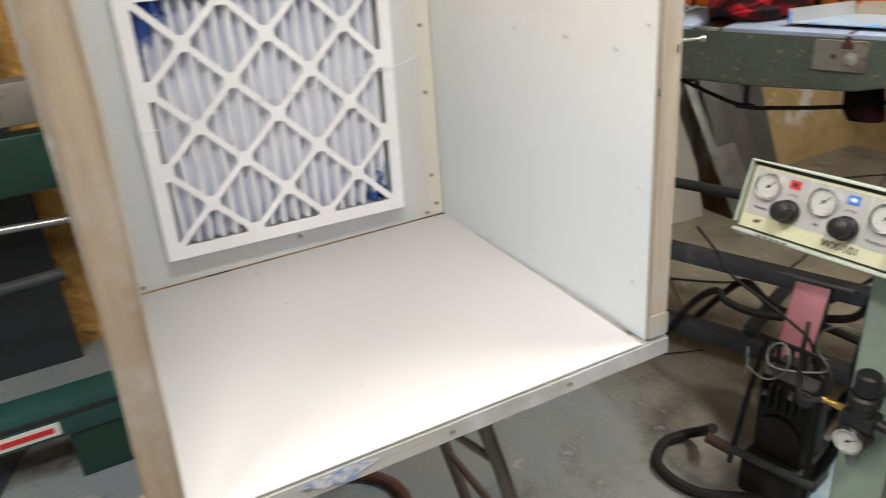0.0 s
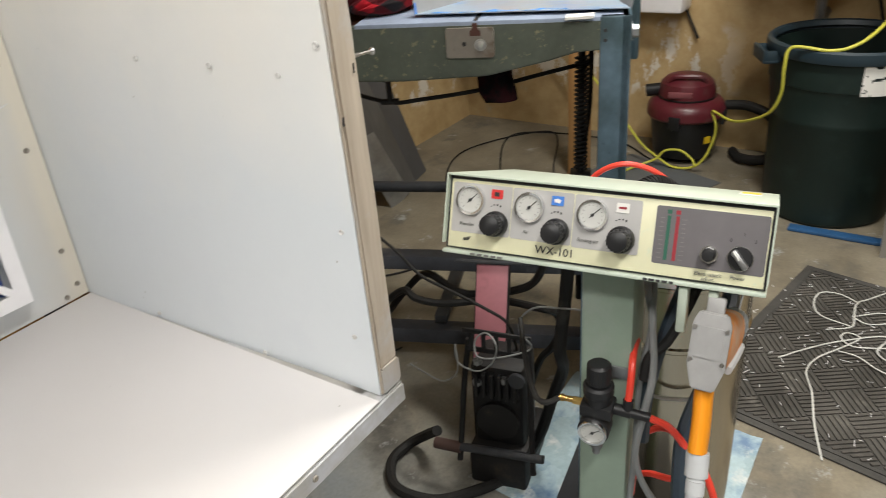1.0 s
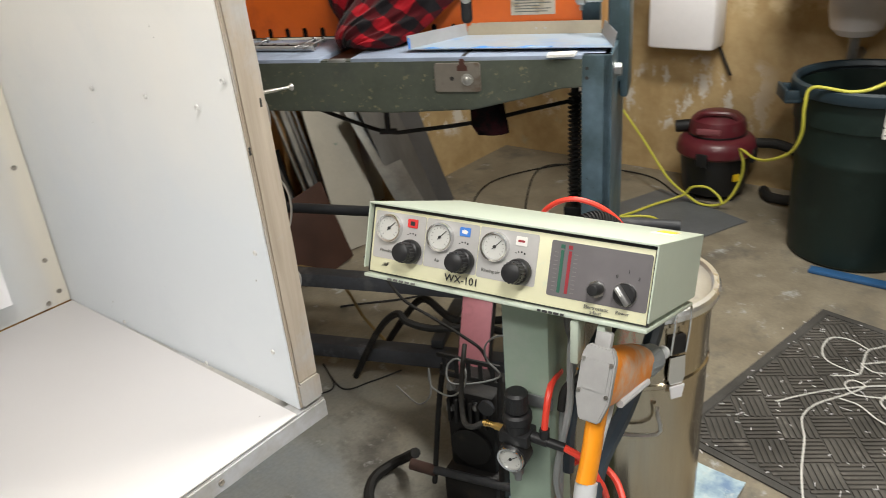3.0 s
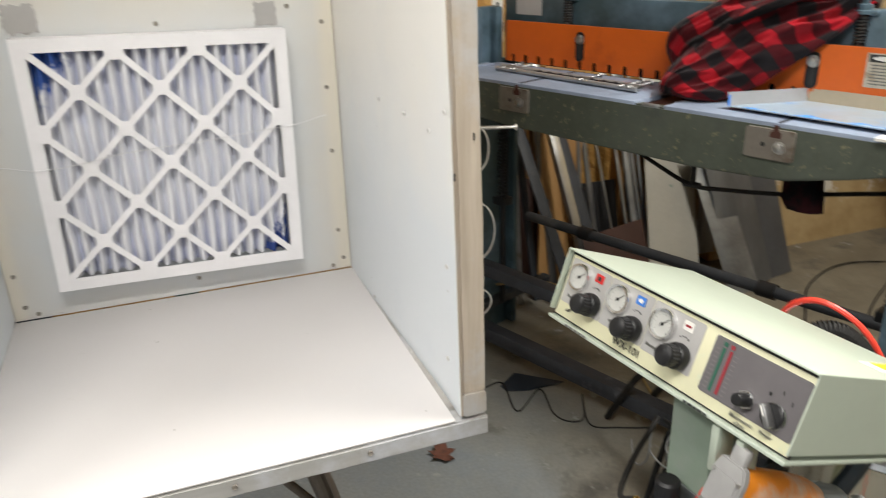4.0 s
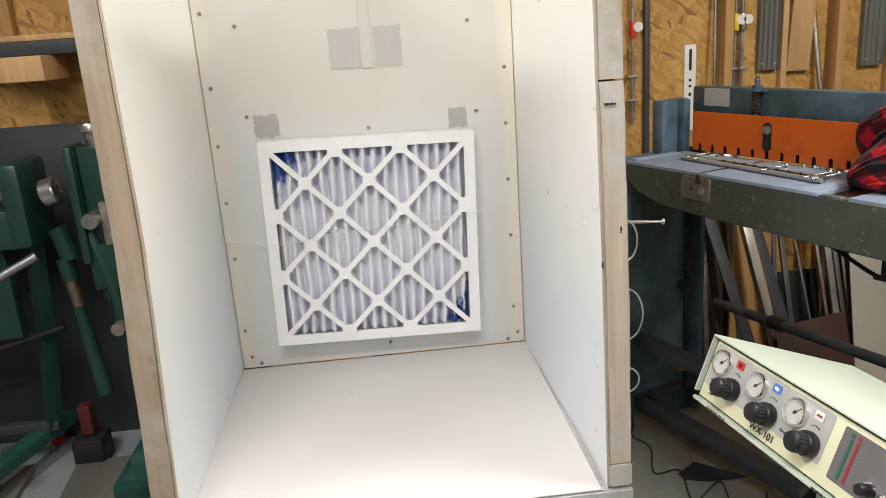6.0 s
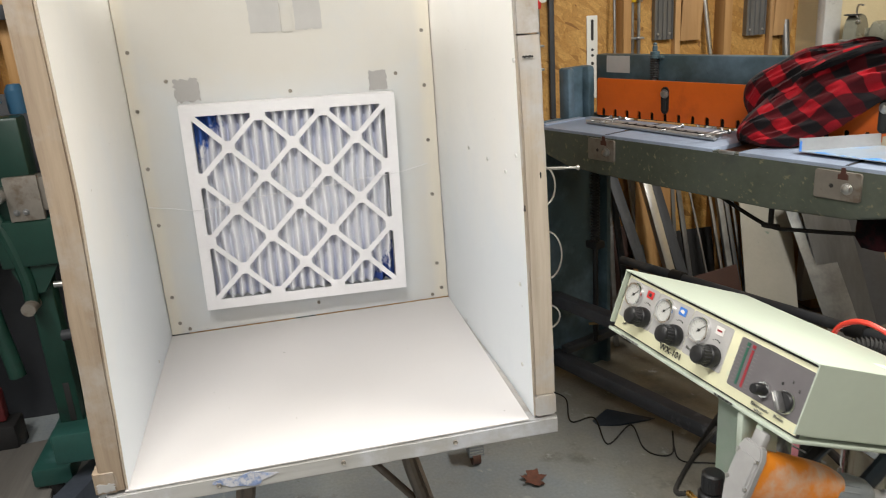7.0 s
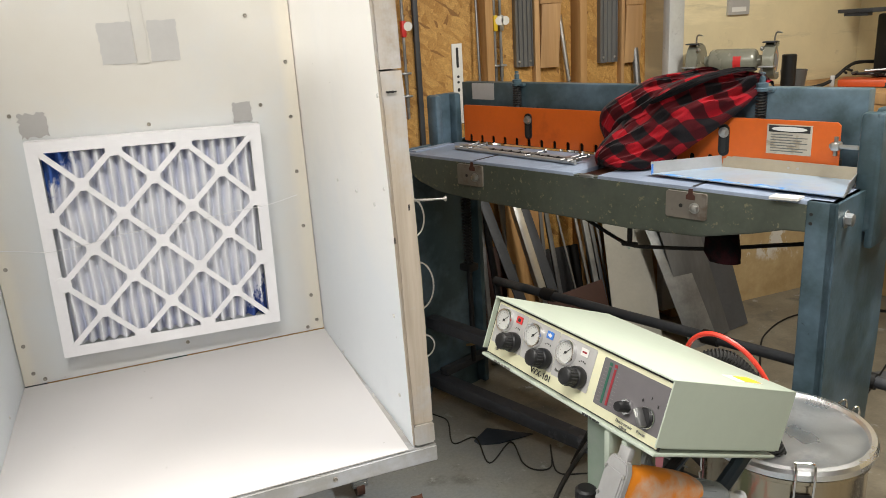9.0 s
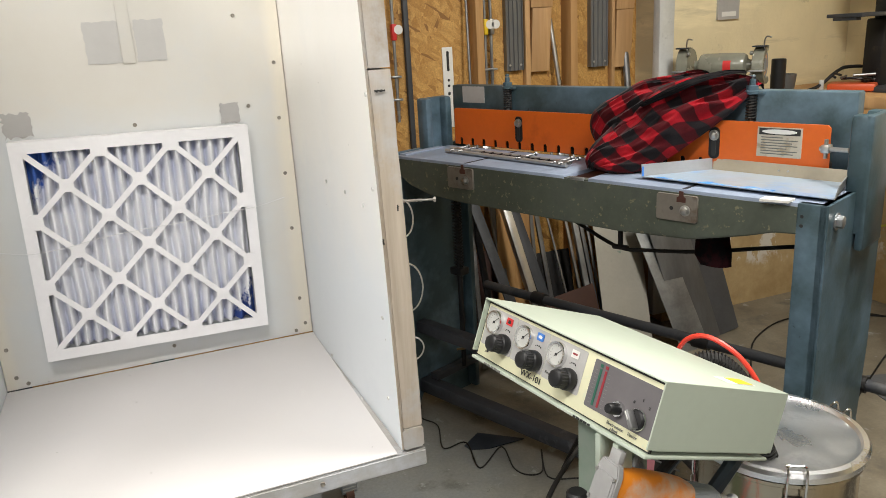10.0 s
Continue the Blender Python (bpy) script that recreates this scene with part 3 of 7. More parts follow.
white_me.materials[0] = surf("whitened_screw", (0.66, 0.65, 0.63), 0.5, 0.1, var=0.15, bump=0)
white_me.transform(Matrix.Scale(0.8, 4))


def screw_at(m, parent, me=screw_me):
    ob = new("screw", me)
    ob.parent = parent
    ob.matrix_local = m


for z in (0.835, 0.90, 1.075, 1.215, 1.36, 1.50, 1.66, 1.82):
    for x in (BX0 + 0.022, BX1 - 0.022):
        screw_at(pose(x + 0.004 * math.sin(z * 40), 0.002, bz(z + 0.012 * math.sin(x * 9 + z * 7)), 90), booth)
for x, z in ((-0.62, 1.42), (-0.345, 1.375), (-0.09, 1.395), (-0.665, 0.812), (-0.34, 0.835), (-0.04, 0.812), (-0.62, 1.62), (-0.10, 1.60)):
    screw_at(pose(x, 0.002, bz(z), 90), booth)
for y, z in ((-0.649, 1.293), (-0.583, 1.253), (-0.465, 1.256), (-0.32, 1.254), (-0.645, 1.06), (-0.64, 0.90), (-0.45, 0.812), (-0.20, 0.812), (-0.655, 1.45), (-0.30, 1.62)):
    screw_at(pose(BX1 - 0.0005, y, bz(z), 0, -90), booth, white_me)
    screw_at(pose(BX0 + 0.0005, y * 0.9 - 0.03, bz(z + 0.015), 0, 90), booth, white_me)
for x in (-0.56, -0.345, -0.14):
    screw_at(pose(x, BY0 - 0.005, bz(BZ - 0.019), 90), booth)
# long screw and wire loops on the outer side
out_x = BX1 + 0.045
spike = cyl(B(), (out_x - 0.008, -0.628, bz(1.262)), (out_x + 0.068, -0.632, bz(1.257)), 0.0020, seg=10)
cyl(spike, (out_x + 0.068, -0.632, bz(1.257)), (out_x + 0.072, -0.632, bz(1.2567)), 0.0026, 0.0052, seg=14)
for k in range(20):
    q = Vector((out_x + 0.001 + k * 0.0024, -0.628 - k * 0.00015, bz(1.2615 - k * 0.00016)))
    cyl(spike, q, q + Vector((0.0011, 0, 0)), 0.0029, 0.0021, seg=8)
part("long_screw", spike, M_STEEL, booth, "long bright screw driven out through the side")
for z0, z1, bulge in ((1.272, 1.188, 0.029), (1.156, 1.047, 0.039), (1.010, 0.954, 0.033)):
    zm = (z0 + z1) / 2
    part("wire_loop", tube(B(), [(out_x - 0.006, -0.63, bz(z0)), (out_x + bulge * 0.7, -0.63, bz(z0 - (z0 - z1) * 0.17)), (out_x + bulge, -0.63, bz(zm)), (out_x + bulge * 0.72, -0.63, bz(z1 + (z0 - z1) * 0.17)), (out_x - 0.006, -0.63, bz(z1))], 0.0016), M_WIRE, booth, "loop of grey wire")
for k, (z, x0, w) in enumerate(((1.455, 0.012, 0.018), (1.205, -0.002, 0.003), (1.26, 0.028, 0.003))):
    part("stud_mark", prism(B(), ragged(w, 0.003 if k == 0 else 0.010, 40 + k, 0.0008), 0.0008, pose(BX1 + x0 + 0.006, BY0 - 0.0045, bz(z), 90)), M_INK, booth, "dark crack in the timber")

# tape pieces and strip on the back board
for x, z, w, h, amp, label in ((-0.578, 1.396, 0.055, 0.052, 0.004, "torn grey foil tape"), (-0.135, 1.383, 0.043, 0.045, 0.002, "square of grey foil tape")):
    part("tape", prism(B(), ragged(w, h, int(w * 1000), amp), 0.0012, pose(x, 0.0015, bz(z), 90)), M_TAPE, booth, label)
for x, w in ((-0.383, 0.070), (-0.285, 0.062)):
    part("tape", prism(B(), ragged(w, 0.088, int(w * 3000), 0.0015), 0.0012, pose(x, 0.0015, bz(1.556), 90)), surf("clear_grey_tape", (0.56, 0.55, 0.535), 0.4, 0.1, var=0.03, scale=20), booth, "square of grey tape")
part("slot_strip", box(B(), (-0.334, -0.0005, bz(1.78)), (0.026, 0.005, 0.54), 0.001), M_WHITE_BACK, booth, "white strip running up the back")


# ---- pleated filter ----
FC, FS, FY = Vector((-0.357, -0.003, 1.113)), 0.495, 0.041
filt = thing("air_filter", "square pleated air filter in a white card lattice frame", "air filter", pose(FC.x, FC.y, FC.z, 0, 1.2, 0))
lat = B()
inner = 0.2225
for sx, sz, w, h in ((0, 1, FS, FS / 2 - inner), (0, -1, FS, FS / 2 - inner), (1, 0, FS / 2 - inner, 2 * inner), (-1, 0, FS / 2 - inner, 2 * inner)):
    box(lat, (sx * (inner + FS / 2) / 2, -FY + 0.0008, sz * (inner + FS / 2) / 2), (w, 0.0016, h))
for sx, sz in ((1, 0), (-1, 0), (0, 1), (0, -1)):
    box(lat, (sx * (FS / 2 - 0.0006), -FY / 2, sz * (FS / 2 - 0.0006)), (0.0012 if sx else FS, FY - 0.002, 0.0012 if sz else FS))
part("card_frame", lat, M_CARD, filt, "white card frame", 0)
step = inner / 3
lattice = B()
for k in (-4, -2, 0, 2, 4):
    for turn in (1, -1):
        reach = (6 - abs(k)) * step / 2
        mid = (k * step / 2, -turn * k * step / 2)
        L = reach * math.sqrt(2) * 2 + 0.016
        box(lattice, (0, 0, 0), (L, 0.0014, 0.0125), m=Matrix.Translation((mid[0], -FY - 0.0003 - 0.0002 * turn, mid[1])) @ pose(0, 0, 0, 0, -45 * turn, 0))
part("lattice", lattice, M_CARD, filt, "white card lattice strips", 0)
knot_me = {}
for r in (0.019, 0.0155):
    knot_me[r] = mesh_of("lattice_knot", prism(B(), [(r * math.cos(a + math.pi / 8), r * math.sin(a + math.pi / 8)) for a in [math.pi / 4 * q for q in range(8)]], 0.0012, pose(0, 0, 0, 90)), M_CARD, 0)
for i in range(-3, 4):
    for j in range(-3, 4):
        if (i + j) % 2 == 0 and not (abs(i) == 3 and abs(j) == 3):
            ob = new("lattice_knot", knot_me[0.019 if 3 in (abs(i), abs(j)) else 0.0155])
            ob.parent = filt
            ob.location = (i * step, -FY - 0.0008, j * step)
media = B()
NX, NZ, pitch = 170, 40, 0.0247
grid = []
for j in range(NZ + 1):
    row = []
    for i in range(NX + 1):
        x, z = (i / NX - 0.5) * 2 * inner, (j / NZ - 0.5) * 2 * inner
        wob = noise.noise(Vector((x * 18, 3, z * 14))) * 0.004
        ph = (x + wob) / pitch
        tri = abs(ph - math.floor(ph) - 0.5) * 2
        crush = max(0, noise.noise(Vector((x * 22, z * 30, 9)))) * 0.008 * (1.5 if x < -0.08 and z > 0.05 else 0.3)
        y = -FY + 0.005 + 0.024 * (0.5 - 0.5 * math.cos(math.pi * tri)) + crush + 0.0015 * noise.noise(Vector((x * 60, 1, z * 60)))
        row.append(media.verts.new((x, y, z)))
    grid.append(row)
for p, q in zip(grid, grid[1:]):
    for i in range(NX):
        media.faces.new((p[i], p[i + 1], q[i + 1], q[i]))
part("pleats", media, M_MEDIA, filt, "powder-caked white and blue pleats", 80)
wire = tube(B(), [(-0.715, -0.005, 1.135), (-0.66, -0.012, 1.128), (-0.60, -FY - 0.008, 1.125), (-0.53, -FY - 0.007, 1.128), (-0.45, -FY - 0.008, 1.140), (-0.36, -FY - 0.007, 1.146), (-0.27, -FY - 0.008, 1.150), (-0.18, -FY - 0.006, 1.158), (-0.11, -FY - 0.006, 1.162), (-0.03, -0.006, 1.168)], 0.0008, 6)
solid("retaining_wire", wire, surf("pale_wire", (0.72, 0.72, 0.73), 0.6, 0.0, var=0.05, bump=0), "thin pale wire stretched across the air filter", "wire")

# ---- folding table legs that carry the booth ----
stand = thing("folding_stand", "brown steel folding leg stand under the spray booth", "stand", pose(-0.35, -0.33, 0))
M_BROWNSTEEL = surf("brown_steel_tube", (0.16, 0.13, 0.105), 0.45, 0.5, var=0.2, stain=(0.25, 0.22, 0.2))
part("top_frame", box(B(), (0, 0, 0.745), (0.62, 0.5, 0.030), 0.006), M_BROWNSTEEL, stand)
for sx in (-1, 1):
    for y in (-0.17, 0.17):
        part("leg", tube(B(), [(sx * 0.155 - 0.02, y, 0.735), (sx * 0.165 - 0.02, y, 0.64), (sx * 0.20 - 0.02, y, 0.50), (sx * 0.26 - 0.02, y, 0.25), (sx * 0.32 - 0.02, y, 0.0)], 0.0145, 12), M_BROWNSTEEL, stand, "bent steel leg")
    part("spreader", cyl(B(), (sx * 0.255 - 0.02, -0.17, 0.27), (sx * 0.255 - 0.02, 0.17, 0.27), 0.009, seg=10), M_BROWNSTEEL, stand)
for y in (-0.05,):
    part("brace", tube(B(), [(-0.02, y, 0.71), (0.09, y - 0.06, 0.60), (0.17, y - 0.11, 0.52)], 0.008, 8), M_BROWNSTEEL, stand)


# ---- foot shear ----
SHEAR = pose(0.674, 0.469, 0, 0, 0, -68.16)
shear = thing("foot_shear", "grey-green foot-operated sheet metal shear with an orange finger guard", "metal shear", SHEAR)
apron = [(-0.362, 1.094), (-0.362, 1.035), (-0.30, 0.998), (-0.20, 0.972), (-0.05, 0.962), (0.60, 0.955), (0.82, 0.965), (0.97, 0.998), (1.04, 1.018), (1.097, 1.022), (1.097, 1.094)]
bm = prism(B(), apron, 0.035, pose(0, 0.035, 0, 90))
bmesh.ops.bevel(bm, geom=[e for e in bm.edges], offset=0.004, segments=2, affect="EDGES", clamp_overlap=True)
part("bed_apron", bm, M_OLIVE, shear, "worn grey-green cast bed front")
bed = B()
for u0, u1 in ((-0.365, 0.405), (0.492, 1.16)):
    box(bed, ((u0 + u1) / 2, 0.143, 1.086), (u1 - u0, 0.282, 0.028), 0.003)
part("bed_top", bed, M_BEDTOP, shear, "bed top dusted with pale blue powder")
part("bed_slot", box(B(), (0.4485, 0.143, 1.078), (0.0865, 0.28, 0.020), 0.001), M_RUST, shear, "rusty recessed slot")
part("bed_slot_chip", box(B(), (0.452, 0.006, 1.093), (0.05, 0.012, 0.012), 0.003), M_GALV, shear)
part("bed_step", box(B(), (-0.345, 0.12, 1.103), (0.035, 0.20, 0.006), 0.001), M_BEDTOP, shear)
part("lower_blade", box(B(), (0.37, 0.286, 1.092), (1.42, 0.006, 0.014)), M_DARKIRON, shear)


def hexbolt(bm, c, axis, r=0.011, h=0.009):
    d = Vector(axis)
    cyl(bm, c, Vector(c) + d * 0.0025, r * 1.35, seg=20)
    cyl(bm, Vector(c) + d * 0.0025, Vector(c) + d * (0.0025 + h), r, seg=6)
    cyl(bm, Vector(c) + d * (0.0025 + h), Vector(c) + d * (0.0035 + h), r * 0.8, r * 0.6, seg=12)
    return bm


M_PLATE = surf("bare_plate", (0.25, 0.225, 0.195), 0.5, 0.4, var=0.15, stain=(0.13, 0.09, 0.06), sscale=13, samt=(0.5, 0.68), bump=0.2)
for u in (0.0, 0.809):
    bm = B()
    prism(bm, rounded(0.118, 0.072, 0.006), 0.008, Matrix.Translation((u - 0.026, -0.0005, 1.050)) @ pose(0, 0, 0, 90))
    pl = part("stop_plate", bm, M_PLATE, shear, "bare steel stop plate")
    part("bolt", hexbolt(B(), (u, -0.008, 1.045), (0, -1, 0)), M_STEEL, pl)
    part("hole", cyl(B(), (u - 0.040, -0.0085, 1.048), (u - 0.040, -0.0093, 1.048), 0.0055, seg=14), M_INK, pl)
    part("slot_mouth", prism(B(), [(-0.006, 0), (0.006, 0), (0.007, 0.014), (0.013, 0.018), (0.013, 0.03), (-0.013, 0.03), (-0.013, 0.018), (-0.007, 0.014)][::-1], 0.0012,
         Matrix.Translation((u - 0.012, -0.0088, 1.097)) @ pose(0, 0, 0, 90) @ Matrix.Diagonal((1, -1, 1, 1))), M_RUST, pl)
    part("slot_line", box(B(), (u - 0.012, 0.14, 1.1005), (0.010, 0.27, 0.0012)), M_DARKIRON, shear)
# frame ends
for u, sgn in ((1.128, 1), (-0.395, -1)):
    leg = B()
    outline = [(0.0, 1.10), (0.40, 1.10), (0.40, 0.62), (0.36, 0.3), (0.42, 0.0), (0.30, 0.0), (0.14, 0.14), (0.06, 0.0), (0.0, 0.0)]
    prism(leg, outline, 0.02, Matrix.Translation((u + sgn * 0.037 - (0.02 if sgn > 0 else 0), 0, 0)) @ Matrix(((0, 0, 1, 0), (1, 0, 0, 0), (0, 1, 0, 0), (0, 0, 0, 1))))
    box(leg, (u, 0.012, 0.55), (0.072, 0.024, 1.10), 0.004)
    box(leg, (u, 0.385, 0.55), (0.06, 0.024, 1.08), 0.004)
    part("frame_end", leg, M_TEAL, shear, "grey-blue cast frame end")
    up = B()
    u = u + 0.030 if sgn > 0 else u
    box(up, (u + sgn * 0.022, 0.250, 1.12), (0.022, 0.145, 0.34), 0.008)
    part("slide_bracket", up, M_TEAL, shear, "grey-blue slide bracket")
    part("slide_guide", box(B(), (u + sgn * 0.005, 0.195, 1.14), (0.055, 0.035, 0.30), 0.012), M_TEAL, shear)
    part("slide_guide", box(B(), (u + sgn * 0.005, 0.30, 1.14), (0.055, 0.035, 0.30), 0.012), M_TEAL, shear)
for v, z in ((0.053, 1.053), (0.215, 1.06)):
    part("frame_bolt", hexbolt(B(), (1.166, v, z), (1, 0, 0), 0.016, 0.014), M_GALV, shear, "large bright frame bolt")
for u, z in ((1.105, 1.068), (1.105, 1.045)):
    part("bolt_hole", cyl(B(), (u, -0.0005, z), (u, 0.001, z), 0.0045, seg=12), M_INK, shear)
# blade beam and guard
part("blade_beam", box(B(), (0.355, 0.365, 1.215), (1.49, 0.05, 0.226), 0.005), M_TEAL, shear, "grey-blue upper blade beam")
# dark bar added behind the guard so that its notches look shaded
part("notch_backing", box(B(), (0.36, 0.322, 1.122), (1.38, 0.030, 0.040), 0.002), M_DARKIRON, shear, "dark backing bar added behind the guard notches")
part("beam_label", box(B(), (-0.275, 0.3395, 1.293), (0.115, 0.0015, 0.062)), M_SILVERLBL, shear, "blank silver label")
guard = [(-0.33, 1.239), (-0.324, 1.246), (1.048, 1.246), (1.056, 1.238), (1.058, 1.108)]
u = 0.93
while u > -0.31:
    for du, z in ((0.0085, 1.108), (0.0085, 1.128), (0.005, 1.134), (-0.005, 1.134), (-0.0085, 1.128), (-0.0085, 1.108)):
        guard.append((u + du, z))
    u -= 0.0585
guard.append((-0.332, 1.108))
part("finger_guard", prism(B(), guard[::-1], 0.006, pose(0, 0.292, 0, 90)), M_ORANGE, shear, "chipped orange finger guard with notched lower edge")
for u in (-0.005, 0.738):
    part("guard_slot", prism(B(), rounded(0.032, 0.092, 0.0145, 6), 0.004, Matrix.Translation((u, 0.2865, 1.180)) @ pose(0, 0, 0, 90)), M_DARKIRON, shear, "worn steel slot plate")
    part("guard_slot_gap", prism(B(), rounded(0.013, 0.055, 0.006, 6), 0.002, Matrix.Translation((u, 0.2825, 1.170)) @ pose(0, 0, 0, 90)), M_INK, shear)
    part("guard_bolt", hexbolt(B(), (u, 0.2825, 1.203), (0, -1, 0), 0.0115), M_STEEL, shear)
plate = part("warning_plate", box(B(), (0.925, 0.285, 1.193), (0.122, 0.0016, 0.082)), surf("aged_plate", (0.52, 0.47, 0.38), 0.5, var=0.12, stain=(0.33, 0.26, 0.18), sscale=30, samt=(0.55, 0.65), bump=0), shear, "worn white warning plate")
part("plate_band", box(B(), (0.925, 0.284, 1.222), (0.112, 0.0008, 0.018)), M_INK, plate)
part("plate_oval", prism(B(), [(0.048 * math.cos(a), 0.0065 * math.sin(a)) for a in [k * math.pi / 10 for k in range(20)]], 0.0008, Matrix.Translation((0.925, 0.2836, 1.222)) @ pose(0, 0, 0, 90)), M_PAPER, plate)
for k in range(7):
    w = (0.06, 0.10, 0.085, 0.10, 0.07, 0.10, 0.09)[k]
    part("text_bar", box(B(), (0.925 - (0.10 - w) / 2, 0.284, 1.206 - 0.0075 * k), (w, 0.0006, 0.0028)), M_GREYINK, plate)
for u in (-0.092, 0.822):
    sp = B()
    cyl(sp, (u, 0.33, 1.23), (u, 0.33, 1.365), 0.007, seg=12)
    part("spring_rod", sp, M_DULL, shear)
    n = 9
    pts = [(u + 0.0135 * math.cos(k * math.pi / 4), 0.33 + 0.0135 * math.sin(k * math.pi / 4), 1.245 + 0.075 * k / (8 * n)) for k in range(8 * n + 1)]
    part("spring", tube(B(), pts, 0.0032, 6, 0), M_DARKIRON, shear, "dark coil spring")
    cap = B()
    lathe(cap, [(0, 0.047), (0.005, 0.047), (0.008, 0.042), (0.006, 0.036), (0.009, 0.034), (0.009, 0.018), (0.017, 0.016), (0.017, 0.004), (0.021, 0.002), (0.021, -0.006), (0, -0.006)], 16, pose(u, 0.33, 1.325))
    box(cap, (u + 0.012, 0.338, 1.322), (0.045, 0.03, 0.012), 0.004)
    part("spring_cap", cap, M_TEAL, shear)
clampb = B()
cyl(clampb, (1.045, 0.25, 1.19), (1.115, 0.25, 1.19), 0.006, seg=10)
cyl(clampb, (1.06, 0.25, 1.165), (1.06, 0.25, 1.215), 0.005, seg=10)
box(clampb, (1.06, 0.255, 1.19), (0.022, 0.03, 0.022), 0.004)
part("clamp_screw", clampb, M_STEEL, shear, "bright clamp screw at the guard end")
# rails, treadle and springs under the bed
M_RAIL = surf("blue_grey_rail_paint", (0.060, 0.064, 0.076), 0.5, var=0.3, stain=(0.11, 0.115, 0.125), sscale=7, bump=0.2, spec=0.3)
part("rail", box(B(), (0.19, 0.11, 0.376), (2.0, 0.05, 0.046), 0.002), M_RAIL, shear, "dark grey square rail")
part("treadle_bar", box(B(), (0.19, 0.11, 0.113), (2.0, 0.055, 0.052), 0.002), M_RAIL, shear, "dark grey treadle bar")
part("cross_pipe", cyl(B(), (-0.40, 0.50, 0.445), (1.35, 0.50, 0.445), 0.019, seg=16), M_GREYPAINT, shear, "dark cross pipe")
for u in (-0.1, 0.62, 1.12):
    part("pipe_collar", cyl(B(), (u - 0.03, 0.50, 0.445), (u + 0.03, 0.50, 0.445), 0.026, seg=16), M_DARKIRON, shear)
for u in (-0.35, 0.62, 1.09):
    part("treadle_arm", box(B(), (u, 0.34, 0.16), (0.04, 0.46, 0.03), 0.003), M_GREYPAINT, shear)
for u in (0.30, 0.52):
    part("rail_bolt", hexbolt(B(), (u, 0.096, 0.376), (0, -1, 0), 0.008, 0.006), M_STEEL, shear)
for u in (-0.30, 1.045):
    n = 26
    pts = [(u + 0.017 * math.cos(k * math.pi / 4), 0.24 + 0.017 * math.sin(k * math.pi / 4), 0.62 + 0.33 * k / (8 * n)) for k in range(8 * n + 1)]
    part("return_spring", tube(B(), pts, 0.0035, 6, 0), M_DARKIRON, shear, "black return spring")
    part("return_rod", cyl(B(), (u, 0.24, 0.18), (u, 0.24, 1.03), 0.011, seg=12), M_BLACK, shear)
    part("return_bracket", box(B(), (u, 0.24, 1.01), (0.075, 0.06, 0.035), 0.004), M_BLACK, shear)
    part("return_seat", box(B(), (u, 0.24, 0.60), (0.06, 0.05, 0.03), 0.004), M_BLACK, shear)
part("back_rail", box(B(), (0.37, 0.41, 0.98), (1.46, 0.03, 0.08), 0.003), M_GREYPAINT, shear)
# air line below the bed
part("air_line", tube(B(), [(0.05, 0.30, 0.97), (0.22, 0.22, 0.925), (0.40, 0.16, 0.885), (0.53, 0.12, 0.865), (0.62, 0.12, 0.872), (0.78, 0.14, 0.89), (0.95, 0.2, 0.915), (1.07, 0.25, 0.93)], 0.006), M_RUBBER, shear, "black air line hung under the bed")
tee = cyl(B(), (0.53, 0.12, 0.862), (0.53, 0.12, 0.94), 0.008, seg=12)
cyl(tee, (0.53, 0.12, 0.925), (0.53, 0.12, 0.955), 0.017, seg=6)
cyl(tee, (0.505, 0.12, 0.866), (0.555, 0.12, 0.868), 0.0085, seg=12)
part("air_tee", tee, M_DARKIRON, shear)
part("power_cord", tube(B(), [(1.07, 0.34, 0.97), (1.06, 0.40, 0.70), (1.0, 0.50, 0.40), (0.85, 0.58, 0.20), (0.72, 0.62, 0.05), (0.6, 0.75, 0.012)], 0.007), M_RUBBER, shear, "black power cord")

# ---- things on the shear's bed ----
M_ZINC = surf("bright_zinc", (0.45, 0.46, 0.475), 0.34, 0.55, var=0.12, bump=0.05)
bar = thing("pipe_clamp_set", "bright bar clamps with black racks on the shear bed", "clamps", SHEAR @ pose(0.05, 0.135, 1.1005, 0, 0, -4))
for dv, L, z, o in ((0.020, 0.56, 0.010, -0.02), (-0.016, 0.58, 0.0085, 0.005)):
    part("rod", cyl(B(), (-L / 2 + o, dv, z), (L / 2 + o, dv, z), 0.0075, seg=14), M_ZINC, bar, "bright round bar")
for dv, z in ((-0.006, 0.0065), (0.009, 0.0075)):
    part("rack", box(B(), (0.05, dv, z), (0.36, 0.006, 0.012), 0.001), M_BLACK, bar, "black notched rack")
for k in range(8):
    part("rack_tooth", box(B(), (-0.11 + 0.044 * k, 0.002, 0.011), (0.005, 0.030, 0.010)), M_BLACK, bar)
for u, w, turn in ((-0.235, 0.035, 20), (-0.19, 0.018, 0), (0.10, 0.022, 0), (0.255, 0.030, -15), (0.285, 0.016, 10)):
    jaw = box(B(), (0, 0, 0.013), (w, 0.040, 0.014), 0.005, m=pose(u, 0.001, 0, 0, 0, turn))
    cyl(jaw, (u - 0.01, -0.034, 0.014), (u + 0.014, 0.036, 0.022), 0.0032, seg=10)
    cyl(jaw, (u + 0.014, 0.036, 0.022), (u + 0.016, 0.041, 0.0225), 0.008, seg=12)
    part("jaw", jaw, M_DULL, bar, "cast bright jaw")
pan = thing("sheet_metal_tray", "folded sheet metal tray dusted with blue powder on the shear bed", "tray", SHEAR @ pose(0.90, 0.16, 1.1005, -2.2))
